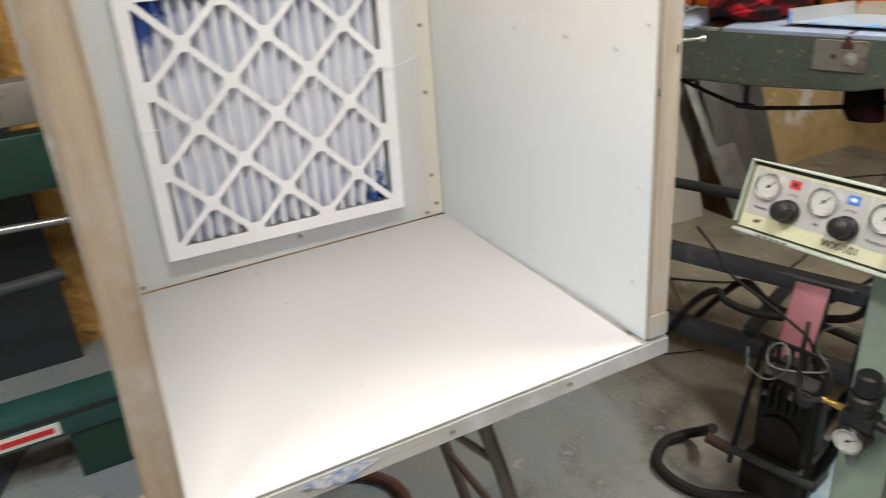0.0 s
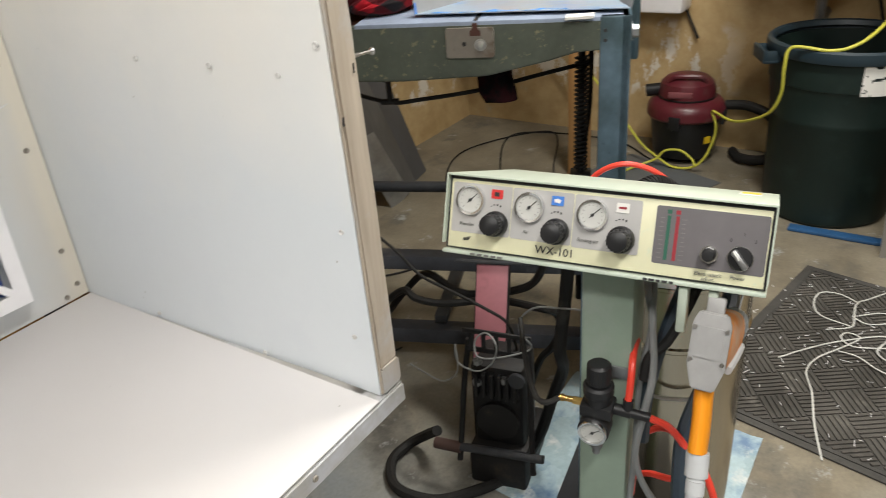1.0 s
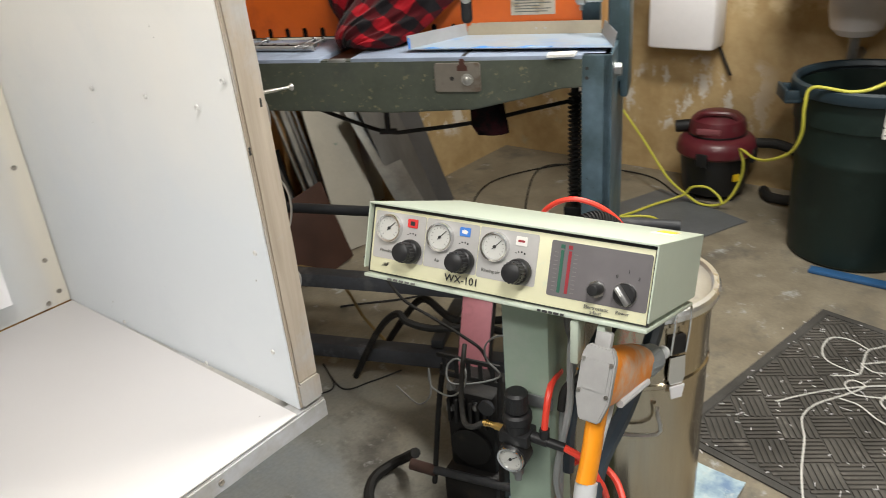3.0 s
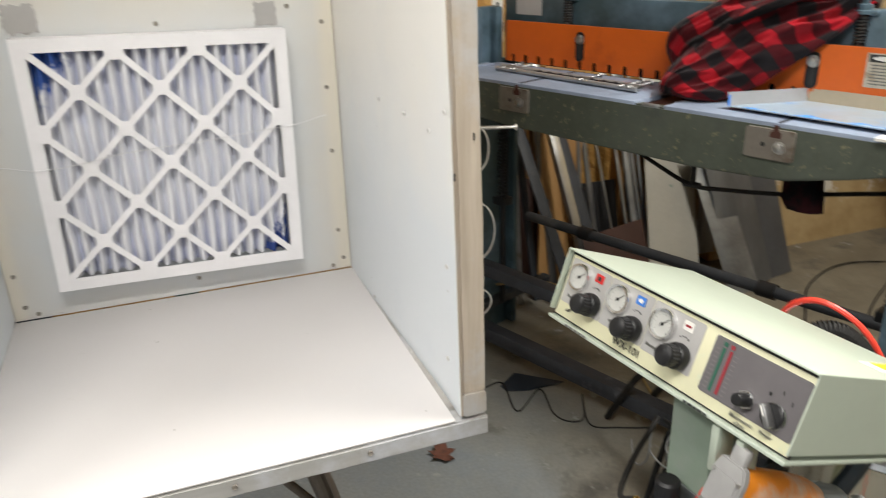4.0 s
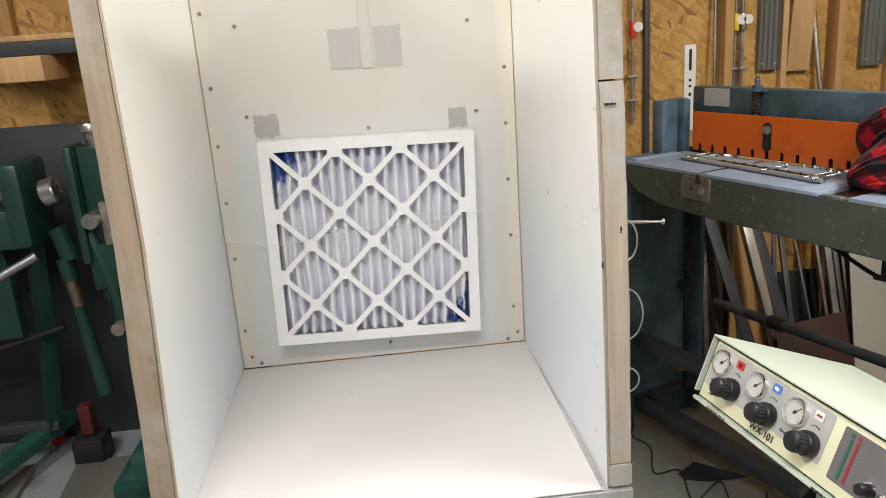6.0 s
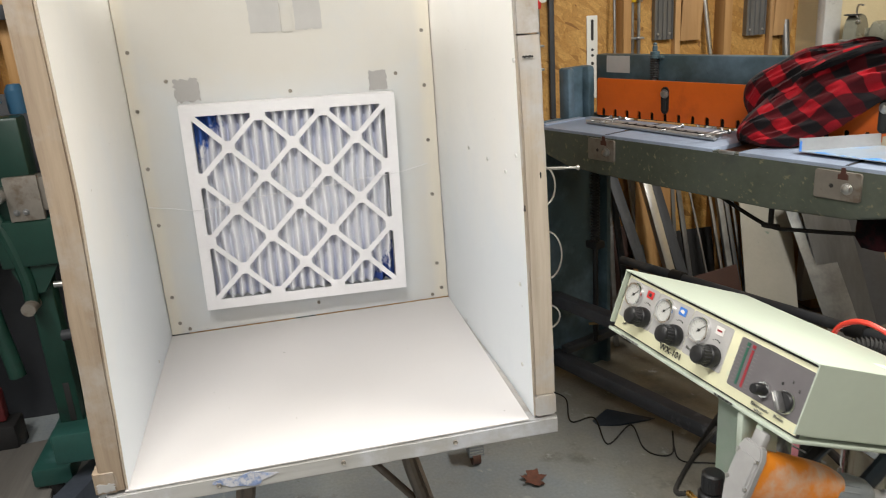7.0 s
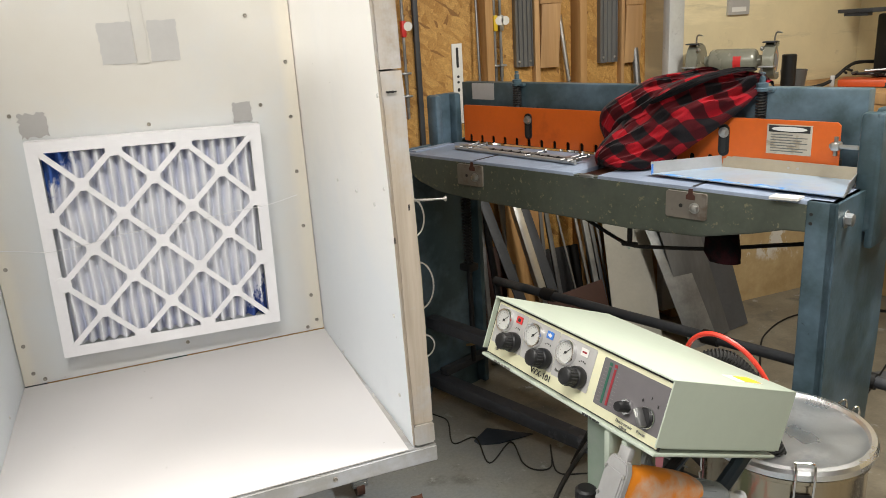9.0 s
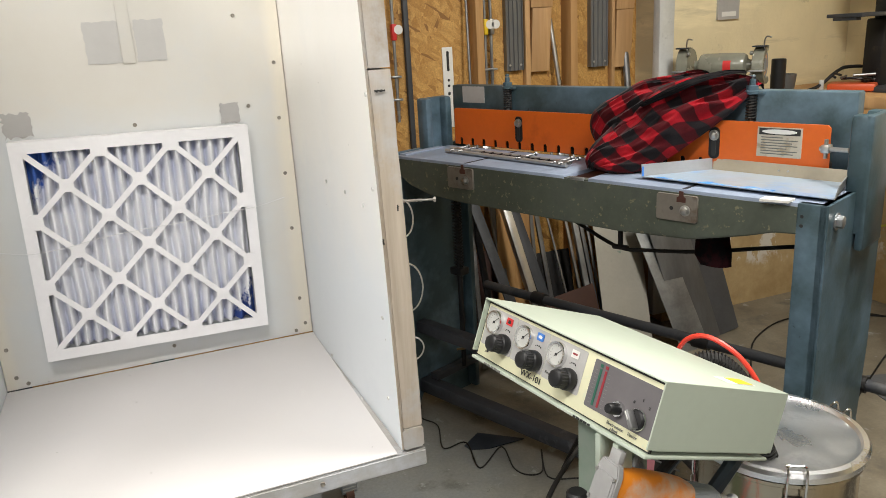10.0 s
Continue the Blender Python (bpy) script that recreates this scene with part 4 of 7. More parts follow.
M_PANBLUE = surf("blue_dusted_sheet", (0.34, 0.43, 0.53), 0.42, 0.25, var=0.12, stain=(0.10, 0.30, 0.66), sscale=4.2, samt=(0.50, 0.66), stain2=(0.36, 0.38, 0.39), s2scale=3, s2amt=(0.5, 0.7))
TRAY = [(-0.262, -0.102), (0.262, -0.128), (0.212, 0.106), (-0.162, 0.122)]


def upstand(a, b, h, flare=0.0):
    """A thin folded edge that stands on the line a to b."""
    a, b = Vector((*a, 0.003)), Vector((*b, 0.003))
    d = (b - a).normalized()
    out = Vector((d.y, -d.x, 0))
    bm = B()
    low = [a, b, b + out * 0.0018, a + out * 0.0018]
    top = [q + out * flare + Vector((0, 0, h)) for q in low]
    lv, tv = [bm.verts.new(q) for q in low], [bm.verts.new(q) for q in top]
    bm.faces.new(lv[::-1]), bm.faces.new(tv)
    for k in range(4):
        bm.faces.new((lv[k], lv[(k + 1) % 4], tv[(k + 1) % 4], tv[k]))
    return bm


M_PANTAN = surf("tan_dusted_sheet", (0.46, 0.40, 0.30), 0.42, 0.3, var=0.1, bump=0.05)
M_PANGREY = surf("pale_zinc_sheet", (0.38, 0.39, 0.40), 0.42, 0.35, var=0.1, bump=0.05)
part("base", prism(B(), TRAY, 0.002, pose(0, 0, 0.004)), M_PANBLUE, pan, "blue-dusted tray base")
streak = [(-0.245 + 0.36 * k / 20, -0.103 - 0.017 * k / 20 + 0.001) for k in range(21)] + [(0.115 - 0.36 * k / 20, -0.082 + 0.034 * noise.noise(Vector((k * 0.45, 2, 0))) - 0.016 * (1 - k / 20)) for k in range(21)]
part("blue_streak", prism(B(), streak, 0.0006, pose(0, 0, 0.0062)), surf("bright_blue_powder", (0.07, 0.27, 0.68), 0.7, var=0.3, stain=(0.34, 0.43, 0.54), sscale=24, samt=(0.47, 0.6)), pan, "streak of bright blue powder")
part("back_flange", upstand(TRAY[2], TRAY[3], 0.036, 0.004), M_PANTAN, pan, "tan-stained rear flange")
part("side_flange", upstand(TRAY[3], TRAY[0], 0.036, 0.004), M_PANGREY, pan)
part("side_flange", upstand(TRAY[1], TRAY[2], 0.036, 0.008), M_PANGREY, pan)
part("tape_corner", upstand((-0.258, -0.098), (-0.262, -0.1027), 0.030, 0.004), M_BLUE, pan, "piece of blue tape")
for k in (-0.015, 0.010):
    part("rivet", cyl(B(), (0.05 + k, 0.1110, 0.022), (0.05 + k, 0.1085, 0.022), 0.003, seg=10), M_STEEL, pan)
solid("card_scrap", prism(B(), [(-0.035, -0.02), (0.03, -0.018), (0.037, 0.02), (-0.03, 0.02)], 0.006), M_PAPER, "small white scrap hanging over the bed edge", "scrap", SHEAR @ pose(1.045, -0.004, 1.1002, 0, 0, 8))

# plaid shirt: a folded heap leaning on the guard and beam
def cloth(bm, rows, nu, seed, weave, fold, skew=0.0):
    """A skin through cross rows (one end, other end, puff), with folds that run along it; weave: checks per metre."""
    uv = bm.loops.layers.uv.new("weave")
    lines = [curve_points([r[k] for r in rows], 9) for k in range(2)]
    puffs = curve_points([(r[2], 0, 0) for r in rows], 9)
    grid, along, last = [], 0.0, None
    for j, (a, b, p) in enumerate(zip(*lines, puffs)):
        mid = (a + b) / 2
        along += (mid - last).length if last else 0.0
        last = mid
        row, w = [], (a - b).length
        for i in range(nu + 1):
            s = i / nu
            q = a.lerp(b, s)
            bulge = math.sin(math.pi * s) ** 0.6 * p.x
            f = noise.noise(Vector((s * 2.6 + seed, along * 5, 0))) * fold
            f += (0.5 - abs(noise.noise(Vector((s * 5.5 + along * 4, along * 7, seed))))) * fold * 0.8
            f += noise.noise(Vector((s * 15 + along * 9, along * 22, seed))) * fold * 0.22
            edge = min(1, 5 * s * (1 - s) + 0.1)
            q = q + Vector((0.3 * f * edge, -(bulge + f * edge), 0.35 * bulge + 0.45 * f * edge))
            row.append((bm.verts.new(q), ((s - 0.5) * w + 0.4 * f) * weave + skew * along, (along + 0.3 * f) * weave))
        grid.append(row)
    for p, q in zip(grid, grid[1:]):
        for i in range(nu):
            quad = (p[i], p[i + 1], q[i + 1], q[i])
            f = bm.faces.new([c[0] for c in quad])
            for loop, c in zip(f.loops, quad):
                loop[uv].uv = (c[1], c[2])
    return bm


shirt = thing("plaid_shirt", "red and black buffalo plaid flannel shirt heaped over the shear", "shirt", SHEAR)
V3 = Vector
drape_rows = [
    (V3((0.800, 0.385, 1.335)), V3((0.838, 0.375, 1.325)), 0.004), (V3((0.790, 0.365, 1.362)), V3((0.838, 0.345, 1.345)), 0.010), (V3((0.700, 0.325, 1.375)), V3((0.800, 0.29, 1.285)), 0.026),
    (V3((0.620, 0.28, 1.360)), V3((0.755, 0.262, 1.238)), 0.038), (V3((0.545, 0.24, 1.325)), V3((0.700, 0.232, 1.190)), 0.046), (V3((0.490, 0.21, 1.275)), V3((0.650, 0.200, 1.145)), 0.050),
    (V3((0.445, 0.18, 1.215)), V3((0.605, 0.160, 1.115)), 0.050), (V3((0.410, 0.15, 1.170)), V3((0.570, 0.120, 1.103)), 0.045), (V3((0.400, 0.125, 1.130)), V3((0.530, 0.095, 1.102)), 0.030), (V3((0.420, 0.105, 1.103)), V3((0.490, 0.095, 1.102)), 0.008),
]
part("shirt_body", cloth(B(), drape_rows, 60, 2.0, 12.5, 0.046), M_PLAID, shirt, "red and black check cloth", 70)
hood_rows = [
    (V3((0.700, 0.405, 1.30)), V3((0.760, 0.395, 1.30)), 0.004), (V3((0.655, 0.375, 1.374)), V3((0.735, 0.340, 1.350)), 0.012), (V3((0.550, 0.345, 1.366)), V3((0.665, 0.285, 1.310)), 0.030), (V3((0.470, 0.325, 1.352)), V3((0.605, 0.235, 1.270)), 0.040),
    (V3((0.415, 0.295, 1.318)), V3((0.565, 0.205, 1.235)), 0.045), (V3((0.368, 0.265, 1.283)), V3((0.530, 0.185, 1.208)), 0.045), (V3((0.343, 0.245, 1.245)), V3((0.500, 0.175, 1.185)), 0.036), (V3((0.352, 0.222, 1.205)), V3((0.470, 0.170, 1.172)), 0.024), (V3((0.385, 0.200, 1.165)), V3((0.450, 0.170, 1.160)), 0.006),
]
part("shirt_shoulder", cloth(B(), hood_rows, 48, 7.0, 12.5, 0.044, 1.5), M_PLAID, shirt, "bunched plaid shoulder", 70)
under_rows = [
    (V3((0.365, 0.255, 1.235)), V3((0.560, 0.225, 1.225)), 0.010), (V3((0.372, 0.225, 1.190)), V3((0.600, 0.205, 1.180)), 0.020), (V3((0.385, 0.195, 1.150)), V3((0.615, 0.185, 1.135)), 0.020), (V3((0.398, 0.170, 1.103)), V3((0.600, 0.165, 1.103)), 0.010),
]
part("shirt_back", cloth(B(), under_rows, 36, 11.0, 12.5, 0.016), M_PLAID, shirt, "shaded plaid cloth below the shoulder", 70)
part("lining", cloth(B(), [(V3((0.560, 0.160, 1.298)), V3((0.572, 0.158, 1.292)), 0.003), (V3((0.600, 0.172, 1.322)), V3((0.622, 0.170, 1.311)), 0.006), (V3((0.648, 0.195, 1.350)), V3((0.676, 0.193, 1.336)), 0.006), (V3((0.700, 0.248, 1.374)), V3((0.726, 0.242, 1.362)), 0.005), (V3((0.752, 0.305, 1.386)), V3((0.774, 0.300, 1.375)), 0.004), (V3((0.790, 0.345, 1.383)), V3((0.802, 0.340, 1.376)), 0.003)], 16, 4.0, 12, 0.010), M_BLACKCLOTH, shirt, "black lining turned out along the edge", 70)
# the sleeve end that hangs through below the bed
hang = B()
lathe(hang, [(0, 0.97), (0.03, 0.968), (0.055, 0.955), (0.058, 0.92), (0.062, 0.88), (0.052, 0.845), (0.02, 0.835), (0, 0.838)], 16)
for v in hang.verts:
    w = noise.noise_vector(v.co * 14)
    v.co = Vector((v.co.x * 0.85 + 0.815 + (0.955 - v.co.z) * 0.15, v.co.y * 0.6 + 0.13, 0.97 - (0.97 - v.co.z) * 0.85)) + w * 0.012
part("hanging_sleeve", hang, surf("dark_red_cloth", (0.022, 0.004, 0.006), 0.95, var=0.5, scale=20, stain=(0.006, 0.006, 0.007), sscale=18, samt=(0.45, 0.55), fine=300, spec=0.1), shirt, "dark plaid sleeve hanging under the bed", 60)


# ---- powder coating unit ----
UNIT = pose(0.157, -0.694, 0, 0, 0, -81.25)
unit = thing("powder_coating_unit", "pale green powder coating control unit on a steel post", "coating unit", UNIT)
TILT = Matrix.Translation((0, 0, 0.974)) @ pose(0, 0, 0, -21)
BW, BH, BD = 0.421, 0.105, 0.282


def face(x, depth, y=0.0):
    """A place on the front panel: from its left edge and down from its top."""
    return TILT @ Matrix.Translation((x, -y, BH - depth))


case = B()
box(case, (BW / 2, 0.004 + BD / 2, BH / 2 + 0.002), (BW - 0.002, BD - 0.008, BH - 0.006), 0.003, m=TILT)
part("case", case, M_MINT, unit, "pale green sheet steel case")
lid = B()
box(lid, (BW / 2, BD / 2 - 0.004, BH + 0.0005), (BW + 0.004, BD + 0.010, 0.003), 0.001, m=TILT)
box(lid, (-0.001, BD / 2 - 0.004, BH / 2 + 0.005), (0.002, BD + 0.008, BH - 0.008), m=TILT)
box(lid, (BW + 0.001, BD / 2 - 0.004, BH / 2 + 0.005), (0.002, BD + 0.008, BH - 0.008), m=TILT)
part("lid", lid, M_MINT, unit, "pale green folded lid")
part("base_lip", box(B(), (BW / 2, BD / 2 - 0.005, -0.002), (BW + 0.003, BD + 0.004, 0.006), 0.002, m=TILT), M_MINT, unit, "pale green base edge")
# shade of the gap under the lid, made as a black rim
part("panel_gap_shade", box(B(), (BW / 2, 0.0035, BH / 2 + 0.001), (BW - 0.0005, 0.003, BH - 0.003), m=TILT), M_INK, unit, "black rim for the shade in the gap round the panel")
front = part("front_panel", box(B(), (BW / 2, 0.002, BH / 2 - 0.001), (BW - 0.006, 0.003, BH - 0.010), 0.001, m=TILT), M_CREAM, unit, "cream front panel stained green")
for x0, x1, d0, d1, mt in ((0.0067, 0.0925, 0.010, 0.079, M_SILVERLBL), (0.0938, 0.178, 0.010, 0.079, M_SILVERLBL), (0.1793, 0.266, 0.010, 0.080, M_SILVERLBL), (0.284, 0.4165, 0.013, 0.086, M_DARKLBL)):
    part("label_plate", prism(B(), rounded(x1 - x0, d1 - d0, 0.003), 0.001, face((x0 + x1) / 2, (d0 + d1) / 2, -0.0006) @ pose(0, 0, 0, 90)), mt, front, "printed label plate")


def gauge(parent, m, r, needle):
    """A round pressure gauge facing local z."""
    g = part("gauge", lathe(B(), [(0, 0.002), (r * 0.80, 0.002), (r * 0.84, 0.006), (r * 0.97, 0.0065), (r, 0.004), (r, -0.002), (0, -0.002)], 36, m), M_CHROME, parent, "round chrome pressure gauge")
    part("dial", cyl(B(), m @ Vector((0, 0, 0.002)), m @ Vector((0, 0, 0.0026)), r * 0.80, seg=32), M_DIAL, g, "white dial")
    tick = B()
    for k in range(13):
        a = radians(225 - 270 * k / 12)
        box(tick, (0, 0, 0), (r * (0.16 if k % 3 == 0 else 0.09), 0.0005, 0.0003), m=m @ Matrix.Translation((r * 0.64 * math.cos(a), r * 0.64 * math.sin(a), 0.0029)) @ pose(0, 0, 0, 0, 0, math.degrees(a)))
    part("ticks", tick, M_GREYINK, g, "", 0)
    nd = B()
    box(nd, (r * 0.2, 0, 0), (r * 0.9, 0.0011, 0.0004), m=m @ Matrix.Translation((0, 0, 0.0034)) @ pose(0, 0, 0, 0, 0, needle))
    cyl(nd, m @ Vector((0, 0, 0.0028)), m @ Vector((0, 0, 0.0044)), r * 0.11, seg=12)
    part("needle", nd, M_INK, g)
    return g


def fluted(bm, m, r, h, n=18):
    prof = []
    for k in range(n * 4):
        a = 2 * math.pi * k / (n * 4)
        rr = r * (1.0 if k % 4 in (0, 1) else 0.93)
        prof.append((rr * math.cos(a), rr * math.sin(a)))
    return prism(bm, prof, h, m)


UP = pose(0, 0, 0, 90)
for k, (gx, gd) in enumerate(((0.0340, 0.033), (0.1190, 0.034), (0.2045, 0.0345))):
    gauge(front, face(gx, gd, 0.002) @ UP, 0.0208, 45)
    kx = gx + 0.0400
    m = face(kx, 0.0615, 0.001) @ UP
    kn = part("regulator_knob", lathe(B(), [(0, 0.036), (0.0105, 0.0355), (0.013, 0.034), (0.0138, 0.030), (0.0138, 0.016), (0.0165, 0.014), (0.0175, 0.011), (0.0175, 0.004), (0.0160, 0.0), (0, 0)], 30, m), M_BLACK, front, "black regulator knob")
    part("knob_grip", fluted(B(), m @ Matrix.Translation((0, 0, 0.016)), 0.0148, 0.014), M_BLACK, kn)
    ic = face(gx + 0.0375, 0.0215, 0.0012)
    mt = (M_RED, M_BLUE, M_PAPER)[k]
    icon = part("icon", prism(B(), rounded(0.0165, 0.0125, 0.001), 0.0008, ic @ UP), mt, front, ("red icon", "blue icon", "white icon with red bar")[k])
    if k == 1:
        part("icon_mark", prism(B(), [(-0.005, 0.002), (-0.001, 0.002), (-0.001, 0.0035), (0.005, 0.001), (0.003, -0.003), (-0.004, -0.002)], 0.0004, face(gx + 0.0375, 0.0215, 0.0021) @ UP), M_PAPER, icon)
    else:
        part("icon_mark", prism(B(), rounded(0.010 if k else 0.007, 0.003 if k else 0.006, 0.001), 0.0004, face(gx + 0.0375, 0.0215, 0.0021) @ UP), M_REDDARK if k else M_INK, icon)
    for j in range(4):
        a = radians(140 - 30 * j)
        part("arc_mark", prism(B(), rounded(0.0022, 0.0012 + 0.0005 * j, 0.0004), 0.0004, face(gx + 0.0375 + 0.009 * math.cos(a), 0.0425 - 0.0065 * math.sin(a), 0.0012) @ UP), M_INK, front)
for text, size, x, d, mt in (("WX-101", 0.0150, 0.158, 0.0895, M_INK), ("Powder", 0.0068, 0.0303, 0.067, M_GREYINK), ("Air", 0.0068, 0.116, 0.068, M_GREYINK), ("Rinsing air", 0.0068, 0.201, 0.069, M_GREYINK),
                             ("Electrostatic", 0.0065, 0.3535, 0.0915, M_GREYINK), ("adjust", 0.0065, 0.3535, 0.0975, M_GREYINK), ("Power", 0.0065, 0.3875, 0.0915, M_GREYINK),
                             ("0", 0.006, 0.375, 0.046, M_INK), ("1", 0.006, 0.3895, 0.038, M_INK), ("2", 0.006, 0.403, 0.045, M_INK)):
    writing(text, size, mt, front, face(x, d, 0.0016) @ UP)
for k in range(3):  # maker's mark as plain strokes
    part("maker_mark", prism(B(), [(-0.006, 0), (0.004, 0.0012), (0.006, 0.003), (-0.003, 0.0012)], 0.0004, face(0.030 + 0.001 * k, 0.0885 - 0.0018 * k + 0.002, 0.0013) @ UP), M_INK, front)
M_GREYTICK = surf("faint_print", (0.20, 0.19, 0.19), 0.6, var=0, bump=0)
for x, mt, lab in ((0.300, M_GREENDARK, "green level bar"), (0.3105, M_REDDARK, "red level bar")):
    part("level_bar", box(B(), (0, 0, 0), (0.0042, 0.0006, 0.056), m=face(x, 0.0525, 0.0010)), mt, front, lab)
    part("level_lamp", box(B(), (0, 0, 0), (0.0055, 0.0008, 0.005), m=face(x, 0.0195, 0.0011)), mt, front)
    for j in range(10):
        part("scale_tick", box(B(), (0, 0, 0), (0.005, 0.0005, 0.0008), m=face(x + (-0.008 if x < 0.305 else 0.008), 0.028 + 0.0056 * j, 0.0009)), M_GREYTICK, front)
m = face(0.352, 0.066, 0.0008) @ UP
k4 = part("adjust_knob", fluted(B(), m, 0.0112, 0.006, 8), M_CHROME, front, "small chrome-skirted adjust knob")
part("knob_cap", lathe(B(), [(0, 0.024), (0.0065, 0.0235), (0.0078, 0.021), (0.0085, 0.006), (0, 0.006)], 20, m), M_BLACK, k4)
m = face(0.388, 0.067, 0.0008) @ UP
k5 = part("power_switch", lathe(B(), [(0, 0.007), (0.0125, 0.007), (0.0145, 0.005), (0.0148, 0), (0, 0)], 28, m), M_BLACK, front, "black rotary power switch with a bright ring")
part("switch_ring", lathe(B(), [(0.0148, 0.0), (0.0160, 0.0015), (0.0152, 0.003), (0.0146, 0.003)], 28, m), M_CHROME, k5)
part("switch_bar", box(B(), (0, 0, 0.013), (0.0075, 0.027, 0.014), 0.002, m=m @ pose(0, 0, 0, 0, 0, 40)), M_DULL, k5)
part("switch_line", box(B(), (0, 0.006, 0.0204), (0.0016, 0.012, 0.0006), m=m @ pose(0, 0, 0, 0, 0, 40)), M_PAPER, k5)
part("warning_sticker", prism(B(), rounded(0.030, 0.066, 0.001), 0.0006, TILT @ Matrix.Translation((0.385, 0.195, BH + 0.0022))), M_PAPER, unit, "white and yellow warning sticker")
part("warning_yellow", prism(B(), rounded(0.026, 0.040, 0.001), 0.0005, TILT @ Matrix.Translation((0.386, 0.203, BH + 0.0029))), M_YELLOW, unit, "yellow warning patch")
for j in range(5):
    part("text_bar", box(B(), (0, 0, 0), (0.005 + 0.002 * (j % 2), 0.0008, 0.003), m=TILT @ Matrix.Translation((0.280 + 0.008 * j, -0.0085, -0.002))), M_INK, unit)
    part("text_bar", box(B(), (0, 0, 0), (0.007, 0.0008, 0.003), m=TILT @ Matrix.Translation((0.045 + 0.010 * j, -0.0085, -0.002))), M_GREYINK, unit)
# post and foot
post = B()
box(post, (0.213, 0.135, 0.475), (0.078, 0.092, 0.95), 0.006)
part("post", post, M_POST, unit, "grey-green steel post")
part("post_side", box(B(), (0.1722, 0.137, 0.47), (0.0035, 0.075, 0.90), 0.001), M_TEAL, unit)
ft = B()
box(ft, (0.213, 0.35, 0.06), (0.36, 0.66, 0.035), 0.006)
part("foot_plate", ft, M_GREYPAINT, unit)
for x in (0.06, 0.37):
    for y in (0.07, 0.62):
        part("caster", cyl(B(), (x - 0.012, y, 0.022), (x + 0.012, y, 0.022), 0.022, seg=18), M_RUBBER, unit)
# air regulator on the post
reg = part("air_regulator", lathe(B(), [(0, 0.020), (0.020, 0.020), (0.0235, 0.016), (0.0235, 0.003), (0.0205, 0.0), (0.0195, -0.05), (0.014, -0.06), (0, -0.06)], 26, pose(0.211, 0.056, 0.725)), M_BLACK, unit, "black air regulator and filter")
part("regulator_knob", fluted(B(), pose(0.211, 0.056, 0.748), 0.0185, 0.026, 22), M_BLACK, reg)
part("knob_top", lathe(B(), [(0, 0.034), (0.014, 0.0335), (0.0182, 0.030), (0.0182, 0.0), (0, 0.0)], 24, pose(0.211, 0.056, 0.748)), M_BLACK, reg)
part("regulator_block", box(B(), (0.211, 0.056, 0.700), (0.050, 0.040, 0.022), 0.004), M_BLACK, reg)
part("bracket", box(B(), (0.228, 0.086, 0.748), (0.062, 0.004, 0.022), 0.001), M_GALV, reg, "bright mounting bracket")
gauge(reg, pose(0.209, 0.033, 0.667, 90), 0.0225, 35)
part("gauge_body", cyl(B(), (0.209, 0.034, 0.667), (0.209, 0.062, 0.667), 0.0245, seg=26), M_BLACK, reg)
part("drain", lathe(B(), [(0, -0.03), (0.006, -0.03), (0.007, -0.018), (0.010, -0.016), (0.010, -0.006), (0.007, 0), (0, 0)], 14, pose(0.211, 0.052, 0.640)), M_DULL, reg)
br = cyl(B(), (0.188, 0.056, 0.702), (0.172, 0.056, 0.702), 0.0065, seg=6)
cyl(br, (0.172, 0.056, 0.702), (0.150, 0.056, 0.702), 0.0048, seg=12)
cyl(br, (0.157, 0.056, 0.702), (0.153, 0.056, 0.702), 0.0062, seg=12)
part("brass_nipple", br, M_BRASS, reg, "brass quick connector")
el = cyl(B(), (0.236, 0.056, 0.702), (0.262, 0.056, 0.700), 0.009, seg=14)
cyl(el, (0.256, 0.056, 0.700), (0.256, 0.058, 0.722), 0.008, seg=12)
cyl(el, (0.262, 0.056, 0.700), (0.290, 0.056, 0.698), 0.0075, seg=14)
part("push_fitting", el, M_BLACK, reg)


def hose(name, pts, r, mat, label, frame_m=UNIT):
    return solid(name, tube(B(), [frame_m @ Vector(p) for p in pts], r), mat, label, "hose")


hose("red_air_hose", [(0.290, 0.056, 0.698), (0.320, 0.052, 0.690), (0.348, 0.055, 0.650), (0.352, 0.075, 0.590), (0.325, 0.10, 0.545), (0.285, 0.12, 0.525), (0.26, 0.13, 0.50), (0.255, 0.14, 0.45)], 0.0058, M_HOSE_RED, "red plastic air hose looping from the regulator")
hose("red_air_hose", [(0.262, 0.12, 0.60), (0.30, 0.14, 0.612), (0.345, 0.13, 0.600), (0.375, 0.10, 0.57), (0.395, 0.09, 0.52), (0.40, 0.10, 0.45)], 0.0058, M_HOSE_RED, "red plastic air hose behind the spray gun")
hose("red_air_hose", [(0.256, 0.058, 0.722), (0.257, 0.062, 0.748), (0.256, 0.075, 0.772), (0.253, 0.10, 0.782), (0.25, 0.14, 0.775)], 0.0056, M_HOSE_RED, "red plastic air hose rising behind the post")
hose("red_air_hose", [(0.60, -0.70, 0.80), (0.595, -0.712, 0.87), (0.592, -0.742, 0.925), (0.600, -0.795, 0.951), (0.625, -0.85, 0.928), (0.65, -0.885, 0.87), (0.67, -0.90, 0.79)], 0.0050, M_HOSE_RED, "orange-red hose arching over the control case", Matrix())
CORR = [(0.19, 0.29, 0.86), (0.20, 0.33, 0.925), (0.23, 0.37, 0.94), (0.265, 0.40, 0.90), (0.285, 0.42, 0.82), (0.30, 0.45, 0.74)]
